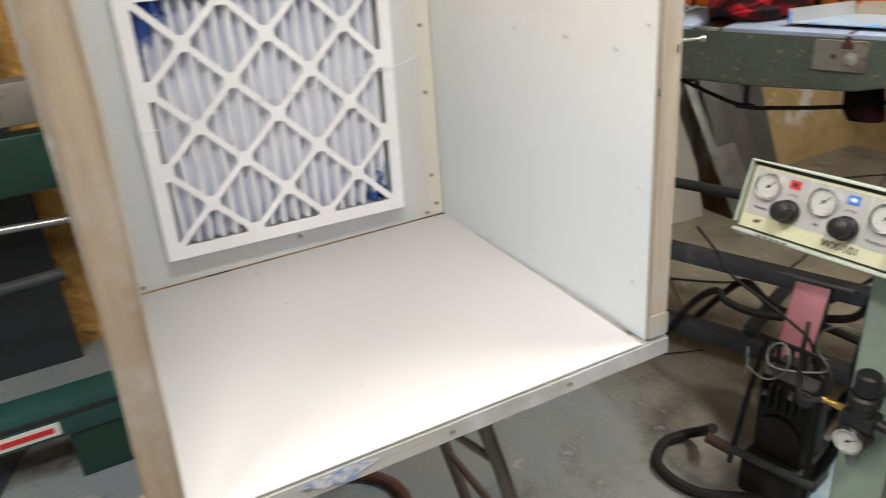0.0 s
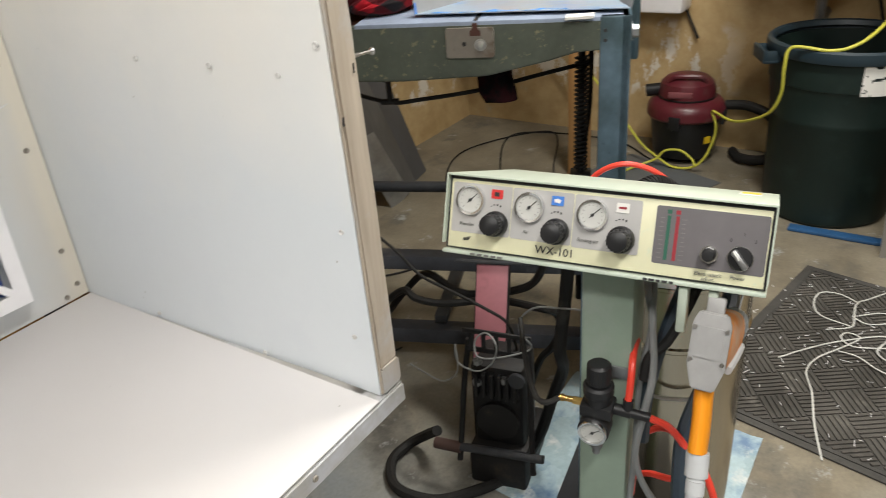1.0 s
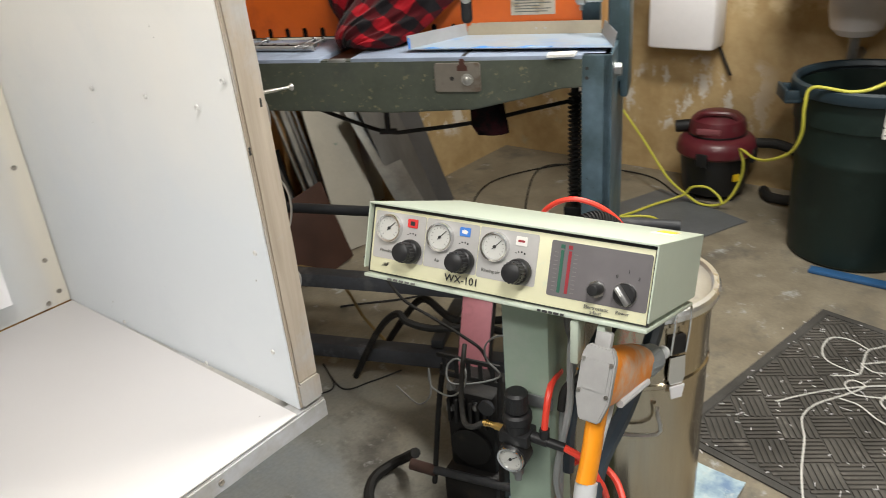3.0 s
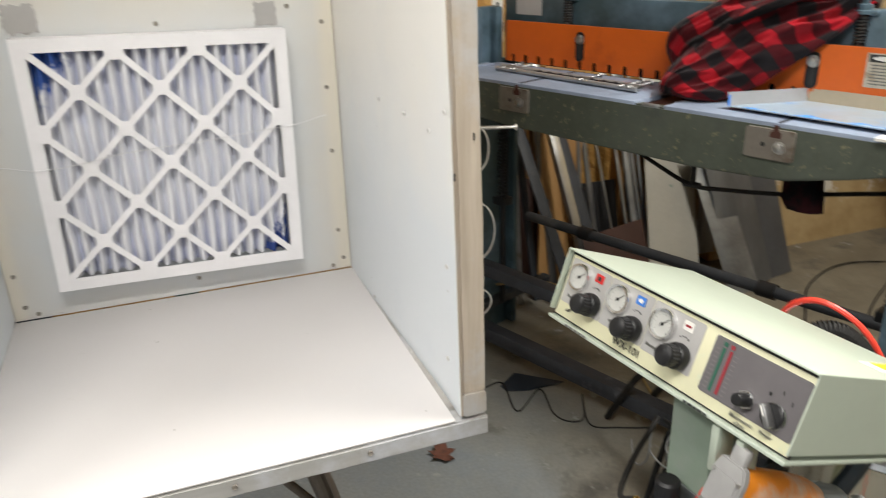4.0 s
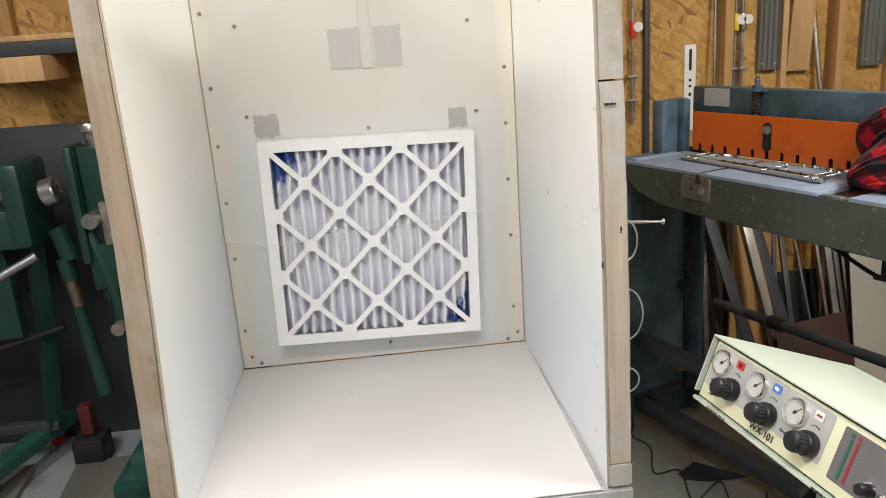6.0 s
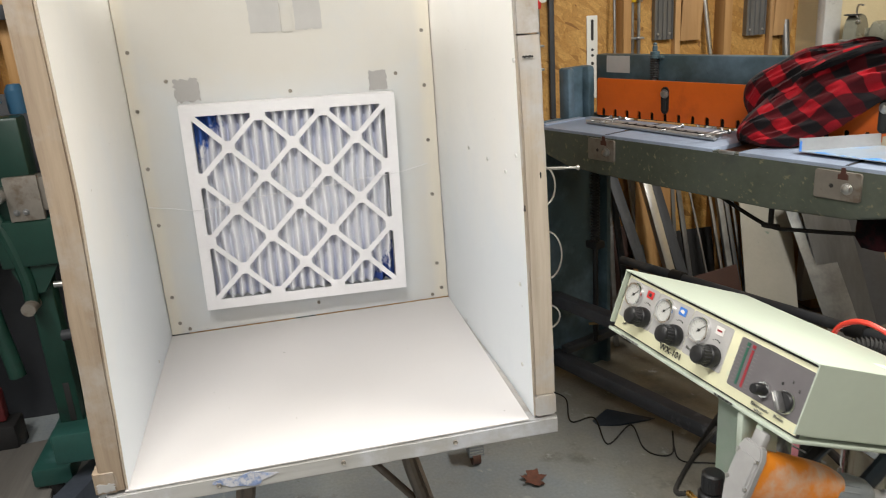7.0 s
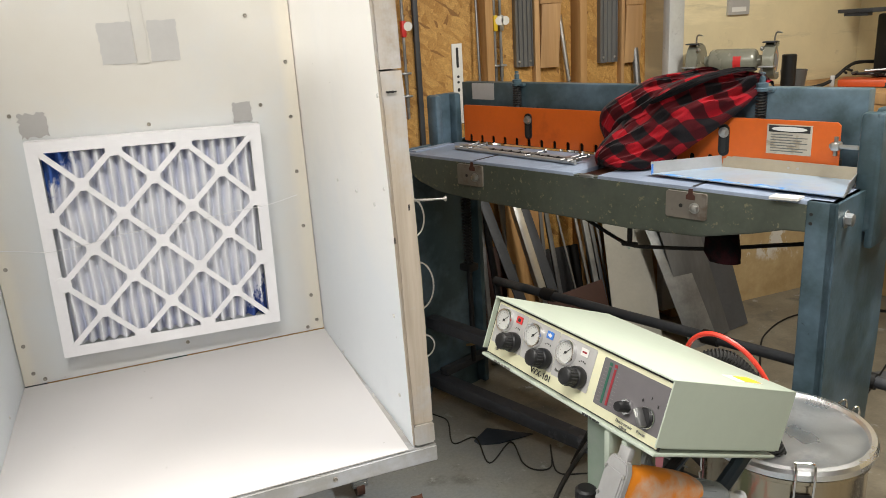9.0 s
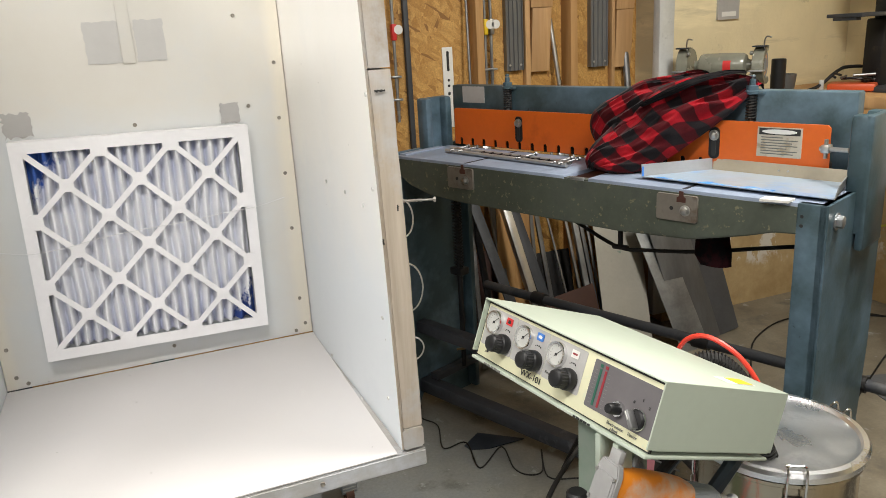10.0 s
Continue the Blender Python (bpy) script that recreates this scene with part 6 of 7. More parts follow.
for s_ in (-1, 1):
    arc = [(0.083 * math.cos(radians(a)), 0.083 * math.sin(radians(a))) for a in range(-118, 106, 12)]
    inner_arc = [(0.060 * math.cos(radians(a)), 0.060 * math.sin(radians(a))) for a in range(98, -119, -12)]
    GM = Matrix(((0, 0, 1, s_ * 0.168 - 0.023), (-1, 0, 0, 0), (0, 1, 0, AX), (0, 0, 0, 1)))
    g = prism(B(), [(-x, y) for x, y in arc + inner_arc], 0.046, GM @ Matrix.Diagonal((-1, 1, 1, 1)))
    cyl(g, (s_ * 0.142, 0, AX), (s_ * 0.149, 0, AX), 0.078, seg=36)
    gw = part("wheel_guard", g, M_GRGREY, grind, "round wheel guard open towards the front")
    part("wheel", lathe(B(), [(0, -0.017), (0.030, -0.017), (0.032, -0.013), (0.067, -0.013), (0.069, -0.010), (0.069, 0.010), (0.067, 0.013), (0.032, 0.013), (0.030, 0.017), (0, 0.017)], 40, pose(s_ * 0.168, -0.012, AX, 0, 90)), M_STONE, gw, "grey grinding wheel")
    part("wheel_label", cyl(B(), (s_ * 0.168 - 0.0135, -0.012, AX), (s_ * 0.168 + 0.0135, -0.012, AX), 0.050, seg=28), surf("tan_stone_label", (0.50, 0.30, 0.17), 0.8, var=0.1), gw)
    part("tool_rest", box(B(), (s_ * 0.168, -0.095, AX - 0.020), (0.062, 0.045, 0.005), 0.001), M_ZINC, gw, "bright tool rest")
    part("rest_bracket", tube(B(), [(s_ * 0.168 - 0.02, -0.095, AX - 0.024), (s_ * 0.168 - 0.02, -0.088, AX - 0.05), (s_ * 0.168 - 0.02, -0.06, AX - 0.062)], 0.005), M_GALV, gw)
    part("spark_shield", box(B(), (s_ * 0.168, -0.052, AX + 0.082), (0.056, 0.05, 0.006), 0.002, m=pose(0, 0, 0, 0, 0, 0)), M_GREYPAINT, gw)
    part("eye_guard_arm", tube(B(), [(s_ * 0.168 + 0.022, -0.060, AX + 0.070), (s_ * 0.168 + 0.024, -0.080, AX + 0.098), (s_ * 0.168 + 0.034, -0.092, AX + 0.122), (s_ * 0.168 + 0.056, -0.095, AX + 0.120)], 0.0035), M_STEEL, gw)
    for z in (-0.045, 0.055):
        part("wing_nut", lathe(B(), [(0, 0.012), (0.006, 0.010), (0.010, 0.0)], 10, pose(s_ * 0.168 - 0.030 * s_, -0.065, AX + z, 90)), M_STEEL, gw)
part("grinder_foot", prism(B(), [(-0.105, 0), (0.105, 0), (0.098, 0.03), (0.060, 0.108), (-0.060, 0.108), (-0.098, 0.03)], 0.13, pose(0, 0.065, 0.0, 90)), M_GRGREY, grind, "flared cast foot")
lab = B()
for k in range(7):
    a0, a1 = radians(-115 + 10 * k), radians(-105 + 10 * k)
    for y0, y1 in ((0.012, 0.046),):
        quad = [(y, 0.0546 * math.sin(a), AX - 0.0546 * math.cos(a)) for y, a in ((y0, a0), (y1, a0), (y1, a1), (y0, a1))]
        lab.faces.new([lab.verts.new(q) for q in quad])
part("red_label", lab, M_RED, grind, "small red label wrapped on the motor")
solid("black_can", lathe(B(), [(0, 0), (0.032, 0), (0.032, 0.16), (0.028, 0.165), (0, 0.165)], 24, pose(2.445, 0.86, 1.161)), M_BLACK, "slim black can on the bench", "can")
solid("steel_dish", lathe(B(), [(0, 0), (0.05, 0), (0.056, 0.05), (0.060, 0.085), (0.056, 0.085), (0.05, 0.01), (0, 0.01)], 28, pose(2.55, 0.93, 1.161)), M_GALV_DARK, "shallow grey metal dish on the bench", "dish")
tray = thing("orange_tool_tray", "orange plastic tray of small tools on the bench", "tool tray", pose(2.76, 0.72, 1.161, 0, 0, -58))
part("tray_shell", box(B(), (0, 0, 0.02), (0.20, 0.12, 0.035), 0.008), surf("orange_red_plastic", (0.62, 0.09, 0.02), 0.45, var=0.1), tray, "orange plastic tray")
rt = random.Random(5)
for k in range(9):
    a, x, y = rt.uniform(0, 3.1), rt.uniform(-0.08, 0.08), rt.uniform(-0.04, 0.04)
    part("small_tool", cyl(B(), (x - 0.05 * math.cos(a), y - 0.03 * math.sin(a), 0.046 + 0.004 * k), (x + 0.05 * math.cos(a), y + 0.03 * math.sin(a), 0.05 + 0.004 * k), 0.006, seg=8), (M_BLACK, M_DULL, M_DARKIRON)[k % 3], tray)
solid("parts_box", box(B(), (0, 0, 0.03), (0.02, 0.03, 0.05), 0.003), M_SILVERLBL, "small grey parts box on the bench", "box", pose(2.655, 0.80, 1.161, 0, 0, -50))
solid("bench_cable", tube(B(), [(2.42, 0.93, 1.17), (2.55, 0.83, 1.168), (2.64, 0.80, 1.19), (2.72, 0.78, 1.25), (2.82, 0.80, 1.265), (2.95, 0.78, 1.25), (3.1, 0.8, 1.17)], 0.008), M_RUBBER, "black cable across the bench", "cable")
press = thing("drill_press", "dark grey drill press standing on the bench", "drill press", pose(2.89, 0.66, 1.161))
part("press_base", box(B(), (-0.02, -0.01, 0.012), (0.22, 0.26, 0.024), 0.005), M_GREYPAINT, press)
part("press_column", box(B(), (0.0, 0.03, 0.17), (0.12, 0.10, 0.30), 0.012), M_DARKIRON, press)
part("press_neck", box(B(), (0.02, 0.03, 0.40), (0.09, 0.08, 0.20), 0.010), M_DARKIRON, press)
tb = box(B(), (-0.14, -0.02, 0.340), (0.36, 0.18, 0.016), 0.003)
box(tb, (-0.30, -0.02, 0.326), (0.03, 0.12, 0.014), 0.002)
part("press_table", tb, M_GREYPAINT, press, "dark cast table")
part("press_head", box(B(), (0.02, 0.0, 0.62), (0.16, 0.26, 0.24), 0.02), M_GREYPAINT, press)

# ---- east side: bin, vacuum, boards ----
bin_ = thing("rubbish_bin", "dark green plastic rubbish bin with a blue-grey rim", "bin", pose(2.69, -0.92, 0.0) @ Matrix.Scale(1.03, 4))
M_BIN = surf("dark_green_plastic", (0.0065, 0.016, 0.0135), 0.5, var=0.2, spec=0.35, stain=(0.014, 0.028, 0.025), sscale=6, samt=(0.55, 0.7), bump=0.12)
M_RIM = surf("blue_grey_plastic", (0.014, 0.030, 0.042), 0.45, var=0.15, bump=0.1)
part("bin_body", lathe(B(), [(0, 0.02), (0.225, 0.0), (0.235, 0.015), (0.250, 0.40), (0.2525, 0.405), (0.2535, 0.425), (0.2515, 0.43), (0.268, 0.55), (0.272, 0.552), (0.274, 0.665), (0.262, 0.665), (0.225, 0.03), (0, 0.03)], 56), M_BIN, bin_, "ribbed dark green bin body")
part("bin_rim", lathe(B(), [(0.262, 0.655), (0.288, 0.655), (0.293, 0.672), (0.290, 0.694), (0.280, 0.702), (0.268, 0.698), (0.262, 0.68)], 56), M_RIM, bin_, "rolled blue-grey rim")
for a in (118, -62):
    hm = pose(0, 0, 0, 0, 0, a)
    hb = B()
    box(hb, (0.300, 0, 0.630), (0.06, 0.14, 0.014), 0.005, m=hm)
    box(hb, (0.325, 0, 0.650), (0.014, 0.14, 0.05), 0.005, m=hm)
    box(hb, (0.29, 0.062, 0.65), (0.06, 0.014, 0.04), 0.004, m=hm)
    box(hb, (0.29, -0.062, 0.65), (0.06, 0.014, 0.04), 0.004, m=hm)
    part("bin_handle", hb, M_RIM, bin_, "moulded side handle")
lbl = B()
for i in range(24):
    for j in range(20):
        edge = min(i, 23 - i, j, 19 - j)
        torn = noise.noise(Vector((i * 0.23, j * 0.31, 3.7))) + 0.35 * noise.noise(Vector((i * 0.9, j * 0.9, 1)))
        if torn > 0.34 + 0.06 * edge or (abs(j - 9 - 0.15 * i) < 0.9 and 5 < i < 21):
            continue
        a0, a1, z0, z1 = radians(198 + i), radians(199.02 + i), 0.545 + j * 0.0054, 0.5505 + j * 0.0054
        lbl.faces.new([lbl.verts.new((0.2757 * math.cos(a), 0.2757 * math.sin(a), z)) for a, z in ((a0, z0), (a1, z0), (a1, z1), (a0, z1))])
part("torn_label", lbl, M_PAPER, bin_, "torn white label", 0)
vac = thing("shop_vacuum", "black and maroon wet and dry shop vacuum", "vacuum cleaner", pose(3.03, -0.215, 0, 0, 0, 15))
M_MAROON = surf("maroon_plastic", (0.11, 0.014, 0.022), 0.42, var=0.15, bump=0.1, stain=(0.10, 0.05, 0.05), sscale=9, samt=(0.55, 0.75))
part("tank", lathe(B(), [(0, 0.03), (0.142, 0.03), (0.150, 0.05), (0.165, 0.205), (0.168, 0.225), (0, 0.225)], 40), M_BLACK, vac, "black tank")
part("lid", lathe(B(), [(0.164, 0.218), (0.176, 0.220), (0.186, 0.232), (0.186, 0.262), (0.178, 0.286), (0.160, 0.304), (0.134, 0.314), (0, 0.318)], 44), M_MAROON, vac, "broad maroon lid")
head = lathe(B(), [(0.128, 0.312), (0.134, 0.322), (0.134, 0.352), (0.124, 0.386), (0.100, 0.408), (0.060, 0.420), (0, 0.423)], 44)
part("motor_head", head, M_MAROON, vac, "domed maroon motor head")
part("head_band", lathe(B(), [(0.130, 0.313), (0.137, 0.315), (0.137, 0.322), (0.130, 0.324)], 44), M_BLACK, vac, "dark seam under the motor head")
part("carry_handle", tube(B(), [(-0.065, 0.085, 0.398), (-0.08, 0.06, 0.425), (-0.085, 0, 0.430), (-0.08, -0.06, 0.425), (-0.065, -0.085, 0.398)], 0.013), M_MAROON, vac)
part("switch_panel", box(B(), (-0.126, 0.03, 0.350), (0.02, 0.11, 0.030), 0.006), surf("dusty_maroon", (0.20, 0.055, 0.065), 0.6, var=0.2), vac, "dusty raised switch panel")
part("hose_port", cyl(B(), (0.0, 0.12, 0.345), (0.0, 0.195, 0.335), 0.030, seg=20), M_BLACK, vac, "black hose port")
for a in (165, 255):
    part("latch", box(B(), (0.183, 0, 0.225), (0.020, 0.055, 0.065), 0.005, m=pose(0, 0, 0, 0, 0, a)), M_BLACK, vac)
part("yellow_mark", box(B(), (0.1645, 0, 0.13), (0.003, 0.035, 0.035), m=pose(0, 0, 0, 0, 0, 222)), M_YELLOW, vac)
for a in (45, 135, 225, 315):
    part("caster", cyl(B(), (0.12 * math.cos(radians(a)), 0.12 * math.sin(radians(a)), 0.0), (0.12 * math.cos(radians(a)), 0.12 * math.sin(radians(a)), 0.035), 0.018, seg=12), M_RUBBER, vac)
solid("vacuum_hose", tube(B(), [(3.08, -0.39, 0.27), (3.09, -0.50, 0.27), (3.07, -0.61, 0.23), (3.03, -0.66, 0.14), (3.00, -0.62, 0.05), (3.02, -0.50, 0.03), (3.10, -0.44, 0.03)], 0.024, 12), M_RUBBER, "black ribbed vacuum hose", "hose")
solid("yellow_extension_cord", tube(B(), [(2.80, -1.08, 1.05), (2.75, -1.069, 0.918), (2.66, -1.058, 0.833), (2.50, -1.023, 0.788), (2.425, -0.966, 0.745), (2.405, -0.889, 0.725), (2.41, -0.76, 0.728), (2.405, -0.742, 0.655), (2.42, -0.741, 0.553), (2.45, -0.704, 0.462), (2.55, -0.604, 0.383), (2.70, -0.50, 0.325), (2.835, -0.392, 0.312), (2.845, -0.41, 0.244), (2.84, -0.406, 0.171), (2.83, -0.374, 0.08), (2.83, -0.318, 0.025), (2.83, -0.23, 0.014), (2.84, -0.156, 0.044), (2.85, -0.067, 0.098), (2.87, 0.008, 0.168), (2.95, 0.15, 0.28), (3.05, 0.35, 0.42), (3.1, 0.52, 0.49), (3.13, 0.66, 0.50), (3.15, 0.80, 0.44), (3.2, 0.86, 0.55)], 0.006), M_CORD_YEL, "yellow extension cord draped over the bin and floor", "extension cord")
solid("yellow_extension_cord", tube(B(), [(2.82, -0.338, 0.037), (2.825, -0.317, 0.070), (2.83, -0.259, 0.103), (2.83, -0.186, 0.092), (2.825, -0.15, 0.05), (2.80, -0.10, 0.025), (2.72, -0.04, 0.012), (2.60, 0.0, 0.012), (2.46, 0.05, 0.012), (2.40, -0.04, 0.012), (2.47, -0.15, 0.018), (2.56, -0.20, 0.012), (2.48, -0.06, 0.022), (2.38, -0.13, 0.012), (2.44, -0.22, 0.02), (2.54, -0.12, 0.03), (2.46, 0.0, 0.034), (2.37, -0.08, 0.02)], 0.0058), M_CORD_YEL, "yellow cord looped loosely on the floor", "extension cord")
solid("floor_sheet", prism(B(), [(2.35, 0.25), (2.2, -0.25), (2.75, -0.48), (2.95, 0.02)], 0.004, pose(0, 0, 0.001)), surf("grey_floor_sheet", (0.13, 0.14, 0.15), 0.5, 0.2, var=0.2), "dark grey sheet lying under the yellow cord", "metal sheet")
leaning("stainless_panel", (2.305, -1.275, 0.0), (2.385, -1.245, 0.556), 0.190, 0.003, surf("brushed_panel", (0.37, 0.36, 0.34), 0.42, 0.6, var=0.08, fine=160, stretch=(1, 1, 0.05)), "brushed metal panel leaning upright beside the bin", "metal panel", -82)
knob = cyl(B(), (2.285, -1.275, 0.045), (2.305, -1.275, 0.05), 0.026, seg=20)
solid("small_wheel", knob, M_BLACK, "small black wheel at the panel foot", "wheel")
solid("panel_tag", box(B(), (2.281, -1.275, 0.05), (0.004, 0.04, 0.018), 0.001), M_PAPER, "small white tag on the black wheel", "tag")
leaning("timber_board", (2.50, -1.27, 0.0), (2.70, -1.25, 1.9), 0.045, 0.10, wood("orange_board", (0.34, 0.155, 0.05), (0.25, 0.105, 0.032)), "orange-brown timber board leaning upright", "board", 0)
leaning("timber_board", (2.47, -1.345, 0.0), (2.66, -1.33, 1.9), 0.03, 0.05, wood("brown_board", (0.20, 0.085, 0.03), (0.14, 0.06, 0.02)), "dark brown timber board leaning upright", "board", 0)
leaning("yellow_level", (2.46, -1.285, 0.0), (2.65, -1.265, 1.9), 0.02, 0.035, M_YELLOW, "yellow spirit level leaning against boards", "spirit level", 0)
solid("blue_block", box(B(), (2.452, -1.222, 0.55), (0.02, 0.045, 0.16), 0.003), M_BLUE, "blue plastic end of a tool", "tool")
ang = leaning("steel_angle", (2.343, -1.331, 0.0), (2.586, -1.373, 1.15), 0.078, 0.004, M_GALV_DARK, "grey punched steel bar leaning upright", "steel bar", -88)
for z in (0.42, 0.47, 0.60, 0.98):
    part("bolt_hole", cyl(B(), (0.018, -0.0024, z), (0.018, 0.0024, z), 0.005, seg=12), M_INK, ang)
part("edge_fold", box(B(), (0.039, 0.010, 0.6), (0.003, 0.022, 1.1), 0.001), M_GALV_DARK, ang)
solid("blue_board", box(B(), (2.405, -1.02, 0.0075), (0.05, 0.36, 0.013), 0.003), surf("dull_blue_paint", (0.02, 0.085, 0.21), 0.5, var=0.2), "blue painted bar lying at the foot of the bin", "bar")
stool = thing("metal_stool", "round grey metal stool with a bent tube leg", "stool", pose(2.55, -1.66, 0))
part("seat", lathe(B(), [(0, 0.42), (0.16, 0.42), (0.175, 0.43), (0.175, 0.445), (0, 0.448)], 36), M_GALV_DARK, stool)
for a in (60, 150, 240, 330):
    c, s = math.cos(radians(a)), math.sin(radians(a))
    part("leg", tube(B(), [(0.13 * c, 0.13 * s, 0.42), (0.16 * c, 0.16 * s, 0.2), (0.19 * c, 0.19 * s, 0.0)], 0.010), M_GALV, stool)
dry = thing("air_dryer", "white air filter canister with a brass valve on the stool", "air dryer", pose(2.52, -1.62, 0.449))
part("tray", lathe(B(), [(0, 0), (0.13, 0), (0.15, 0.05), (0.155, 0.08), (0.145, 0.08), (0.12, 0.01), (0, 0.01)], 32), M_RUBBER, dry, "black rubber tray")
part("canister", lathe(B(), [(0, 0.012), (0.08, 0.012), (0.095, 0.04), (0.098, 0.26), (0.09, 0.29), (0.06, 0.31), (0, 0.315)], 32), M_CARD, dry, "white canister")
part("valve_block", box(B(), (-0.06, 0.06, 0.34), (0.12, 0.07, 0.07), 0.01), M_CARD, dry, "pale valve block")
nb = cyl(B(), (-0.05, 0.10, 0.34), (-0.05, 0.15, 0.34), 0.011, seg=6)
part("brass_fitting", nb, M_BRASS, dry, "brass fitting")
part("valve_knob", cyl(B(), (-0.12, 0.06, 0.34), (-0.135, 0.06, 0.34), 0.018, seg=18), M_BLACK, dry)
part("data_label", box(B(), (-0.02, 0.0, 0.45), (0.10, 0.10, 0.12), 0.01), M_PAPER, dry, "white printed label")
for z in (0.42, 0.47):
    part("label_stripe", box(B(), (-0.0705, 0.0, z), (0.001, 0.09, 0.008)), M_RED, dry)
solid("white_hose", tube(B(), [(2.48, -1.55, 0.44), (2.40, -1.52, 0.33), (2.36, -1.47, 0.2), (2.37, -1.45, 0.1), (2.40, -1.52, 0.04), (2.46, -1.62, 0.03)], 0.0075), M_GUN_WHITE, "white plastic hose looping under the stool", "hose")
leaning("tan_board", (2.62, -1.46, 0.0), (2.68, -1.44, 0.55), 0.02, 0.12, wood("dark_offcut_timber", (0.16, 0.09, 0.045), (0.10, 0.055, 0.028)), "brown timber offcut standing by the stool", "board", 0)
sink = thing("wall_sink", "old white enamel wall sink with a drain trap", "sink", pose(3.05, -0.75, 0.80))
part("bowl", lathe(B(), [(0, 0), (0.07, 0.0), (0.10, 0.03), (0.115, 0.10), (0.12, 0.2), (0.11, 0.2), (0.09, 0.04), (0, 0.012)], 32), M_CARD, sink)
# unseen slab, added to keep light off the wall behind the bin
part("counter", box(B(), (-0.13, -0.22, 0.235), (0.58, 1.05, 0.05), 0.004), M_PLANK, sink, "unseen timber slab added over the sink to shade the wall")
part("trap", tube(B(), [(0, 0, 0.01), (0, 0, -0.09), (0.02, 0, -0.13), (0.06, 0, -0.12), (0.16, 0, -0.10)], 0.022, 12), M_DULL, sink, "dull metal drain trap")
solid("white_wall_box", box(B(), (3.13, 0.01, 0.83), (0.16, 0.33, 0.28), 0.02), M_CARD, "white plastic box fixed to the wall", "wall box")
for y0, y1, z0, z1 in ((0.0, -0.2, 0.55, 0.95), (-0.9, -1.0, 0.62, 0.95)):
    solid("wall_pipe", tube(B(), [(3.20, y0, z1), (3.20, (y0 + y1) / 2, (z0 + z1) / 2), (3.20, y1, z0)], 0.007), M_RUBBER, "thin dark pipe running down the wall", "pipe")

# ---- floor mat with string and clippings ----
MAT = pose(1.585, -1.185, 0, 0, 0, 168.6)
mat_ = thing("entrance_mat", "dark grey rubber-backed ribbed entrance mat on the concrete", "mat", MAT)
M_MAT = surf("charcoal_carpet", (0.080, 0.077, 0.072), 0.95, var=0.3, fine=220, stain=(0.085, 0.08, 0.074), sscale=6, spec=0.1, bump=0.4)
M_RIB = surf("dusty_carpet_rib", (0.095, 0.089, 0.080), 0.95, var=0.3, fine=260, stain=(0.15, 0.14, 0.125), sscale=11, spec=0.1, bump=0.5)
ML, MW = 0.95, 0.645
part("mat_base", box(B(), (0, 0, 0.004), (ML, MW, 0.006), 0.002), M_MAT, mat_)
for sx, sy, w, h in ((0, 1, ML - 0.02, 0.012), (0, -1, ML - 0.02, 0.012), (1, 0, 0.012, MW - 0.04), (-1, 0, 0.012, MW - 0.04)):
    part("mat_border", box(B(), (sx * (ML / 2 - 0.028), sy * (MW / 2 - 0.028), 0.0085), (w if sx else w - 0.04, h, 0.005), 0.002), M_MAT, mat_)
def clipped_rib(cx, cy, turn, half, hx, hy):
    """The stretch of one rib that lies inside the mat's border."""
    c, s, lo, hi = math.cos(radians(turn)), math.sin(radians(turn)), -half, half
    for p, d, h in ((cx, c, hx), (cy, s, hy)):
        a, b = sorted(((-h - p) / d, (h - p) / d))
        lo, hi = max(lo, a), min(hi, b)
    return lo, hi


PITCH = 0.100
for i in range(-9, 10):
    for j in range(-9, 10):
        x, y = (i - j) * PITCH * 0.7071, (i + j) * PITCH * 0.7071
        turn = 45 if (i + j) % 2 else 135
        block, n = B(), 0
        for k in range(6):
            o = (k - 2.5) * PITCH / 6
            cx, cy = x - o * math.sin(radians(turn)), y + o * math.cos(radians(turn))
            lo, hi = clipped_rib(cx, cy, turn, PITCH * 0.485, ML / 2 - 0.040, MW / 2 - 0.040)
            if hi - lo > 0.008:
                m = pose(cx, cy, 0.0088, 0, 0, turn)
                box(block, ((lo + hi) / 2, 0, 0), (hi - lo, PITCH / 6 * 0.60, 0.0055), m=m)
                n += 1
        if n:
            part("rib_block", block, M_RIB, mat_, "", 0)
M_STRING = surf("white_string", (0.56, 0.56, 0.53), 0.7, var=0.08, bump=0)
rs = random.Random(11)
STRANDS = (
    ((2.049, -1.258), (1.948, -1.188), (1.897, -1.154), (1.809, -1.157), (1.744, -1.157), (1.695, -1.09)),
    ((1.744, -1.157), (1.771, -1.064), (1.838, -1.03), (1.918, -1.038), (1.936, -1.094), (1.905, -1.154)),
    ((1.811, -1.161), (1.865, -1.23), (1.851, -1.271), (1.807, -1.251), (1.779, -1.199), (1.80, -1.157)),
    ((1.47, -0.991), (1.542, -1.046), (1.627, -1.124), (1.722, -1.246), (1.695, -1.282), (1.629, -1.313), (1.593, -1.278), (1.631, -1.243), (1.706, -1.264)),
    ((1.087, -1.177), (1.202, -1.138), (1.34, -1.108), (1.433, -1.077), (1.516, -1.092), (1.61, -1.151), (1.682, -1.189), (1.697, -1.152), (1.662, -1.138), (1.626, -1.176), (1.65, -1.25)),
    ((1.65, -1.25), (1.68, -1.341), (1.641, -1.374), (1.567, -1.367), (1.517, -1.321), (1.531, -1.257), (1.575, -1.196), (1.581, -1.141)))
coil = B()
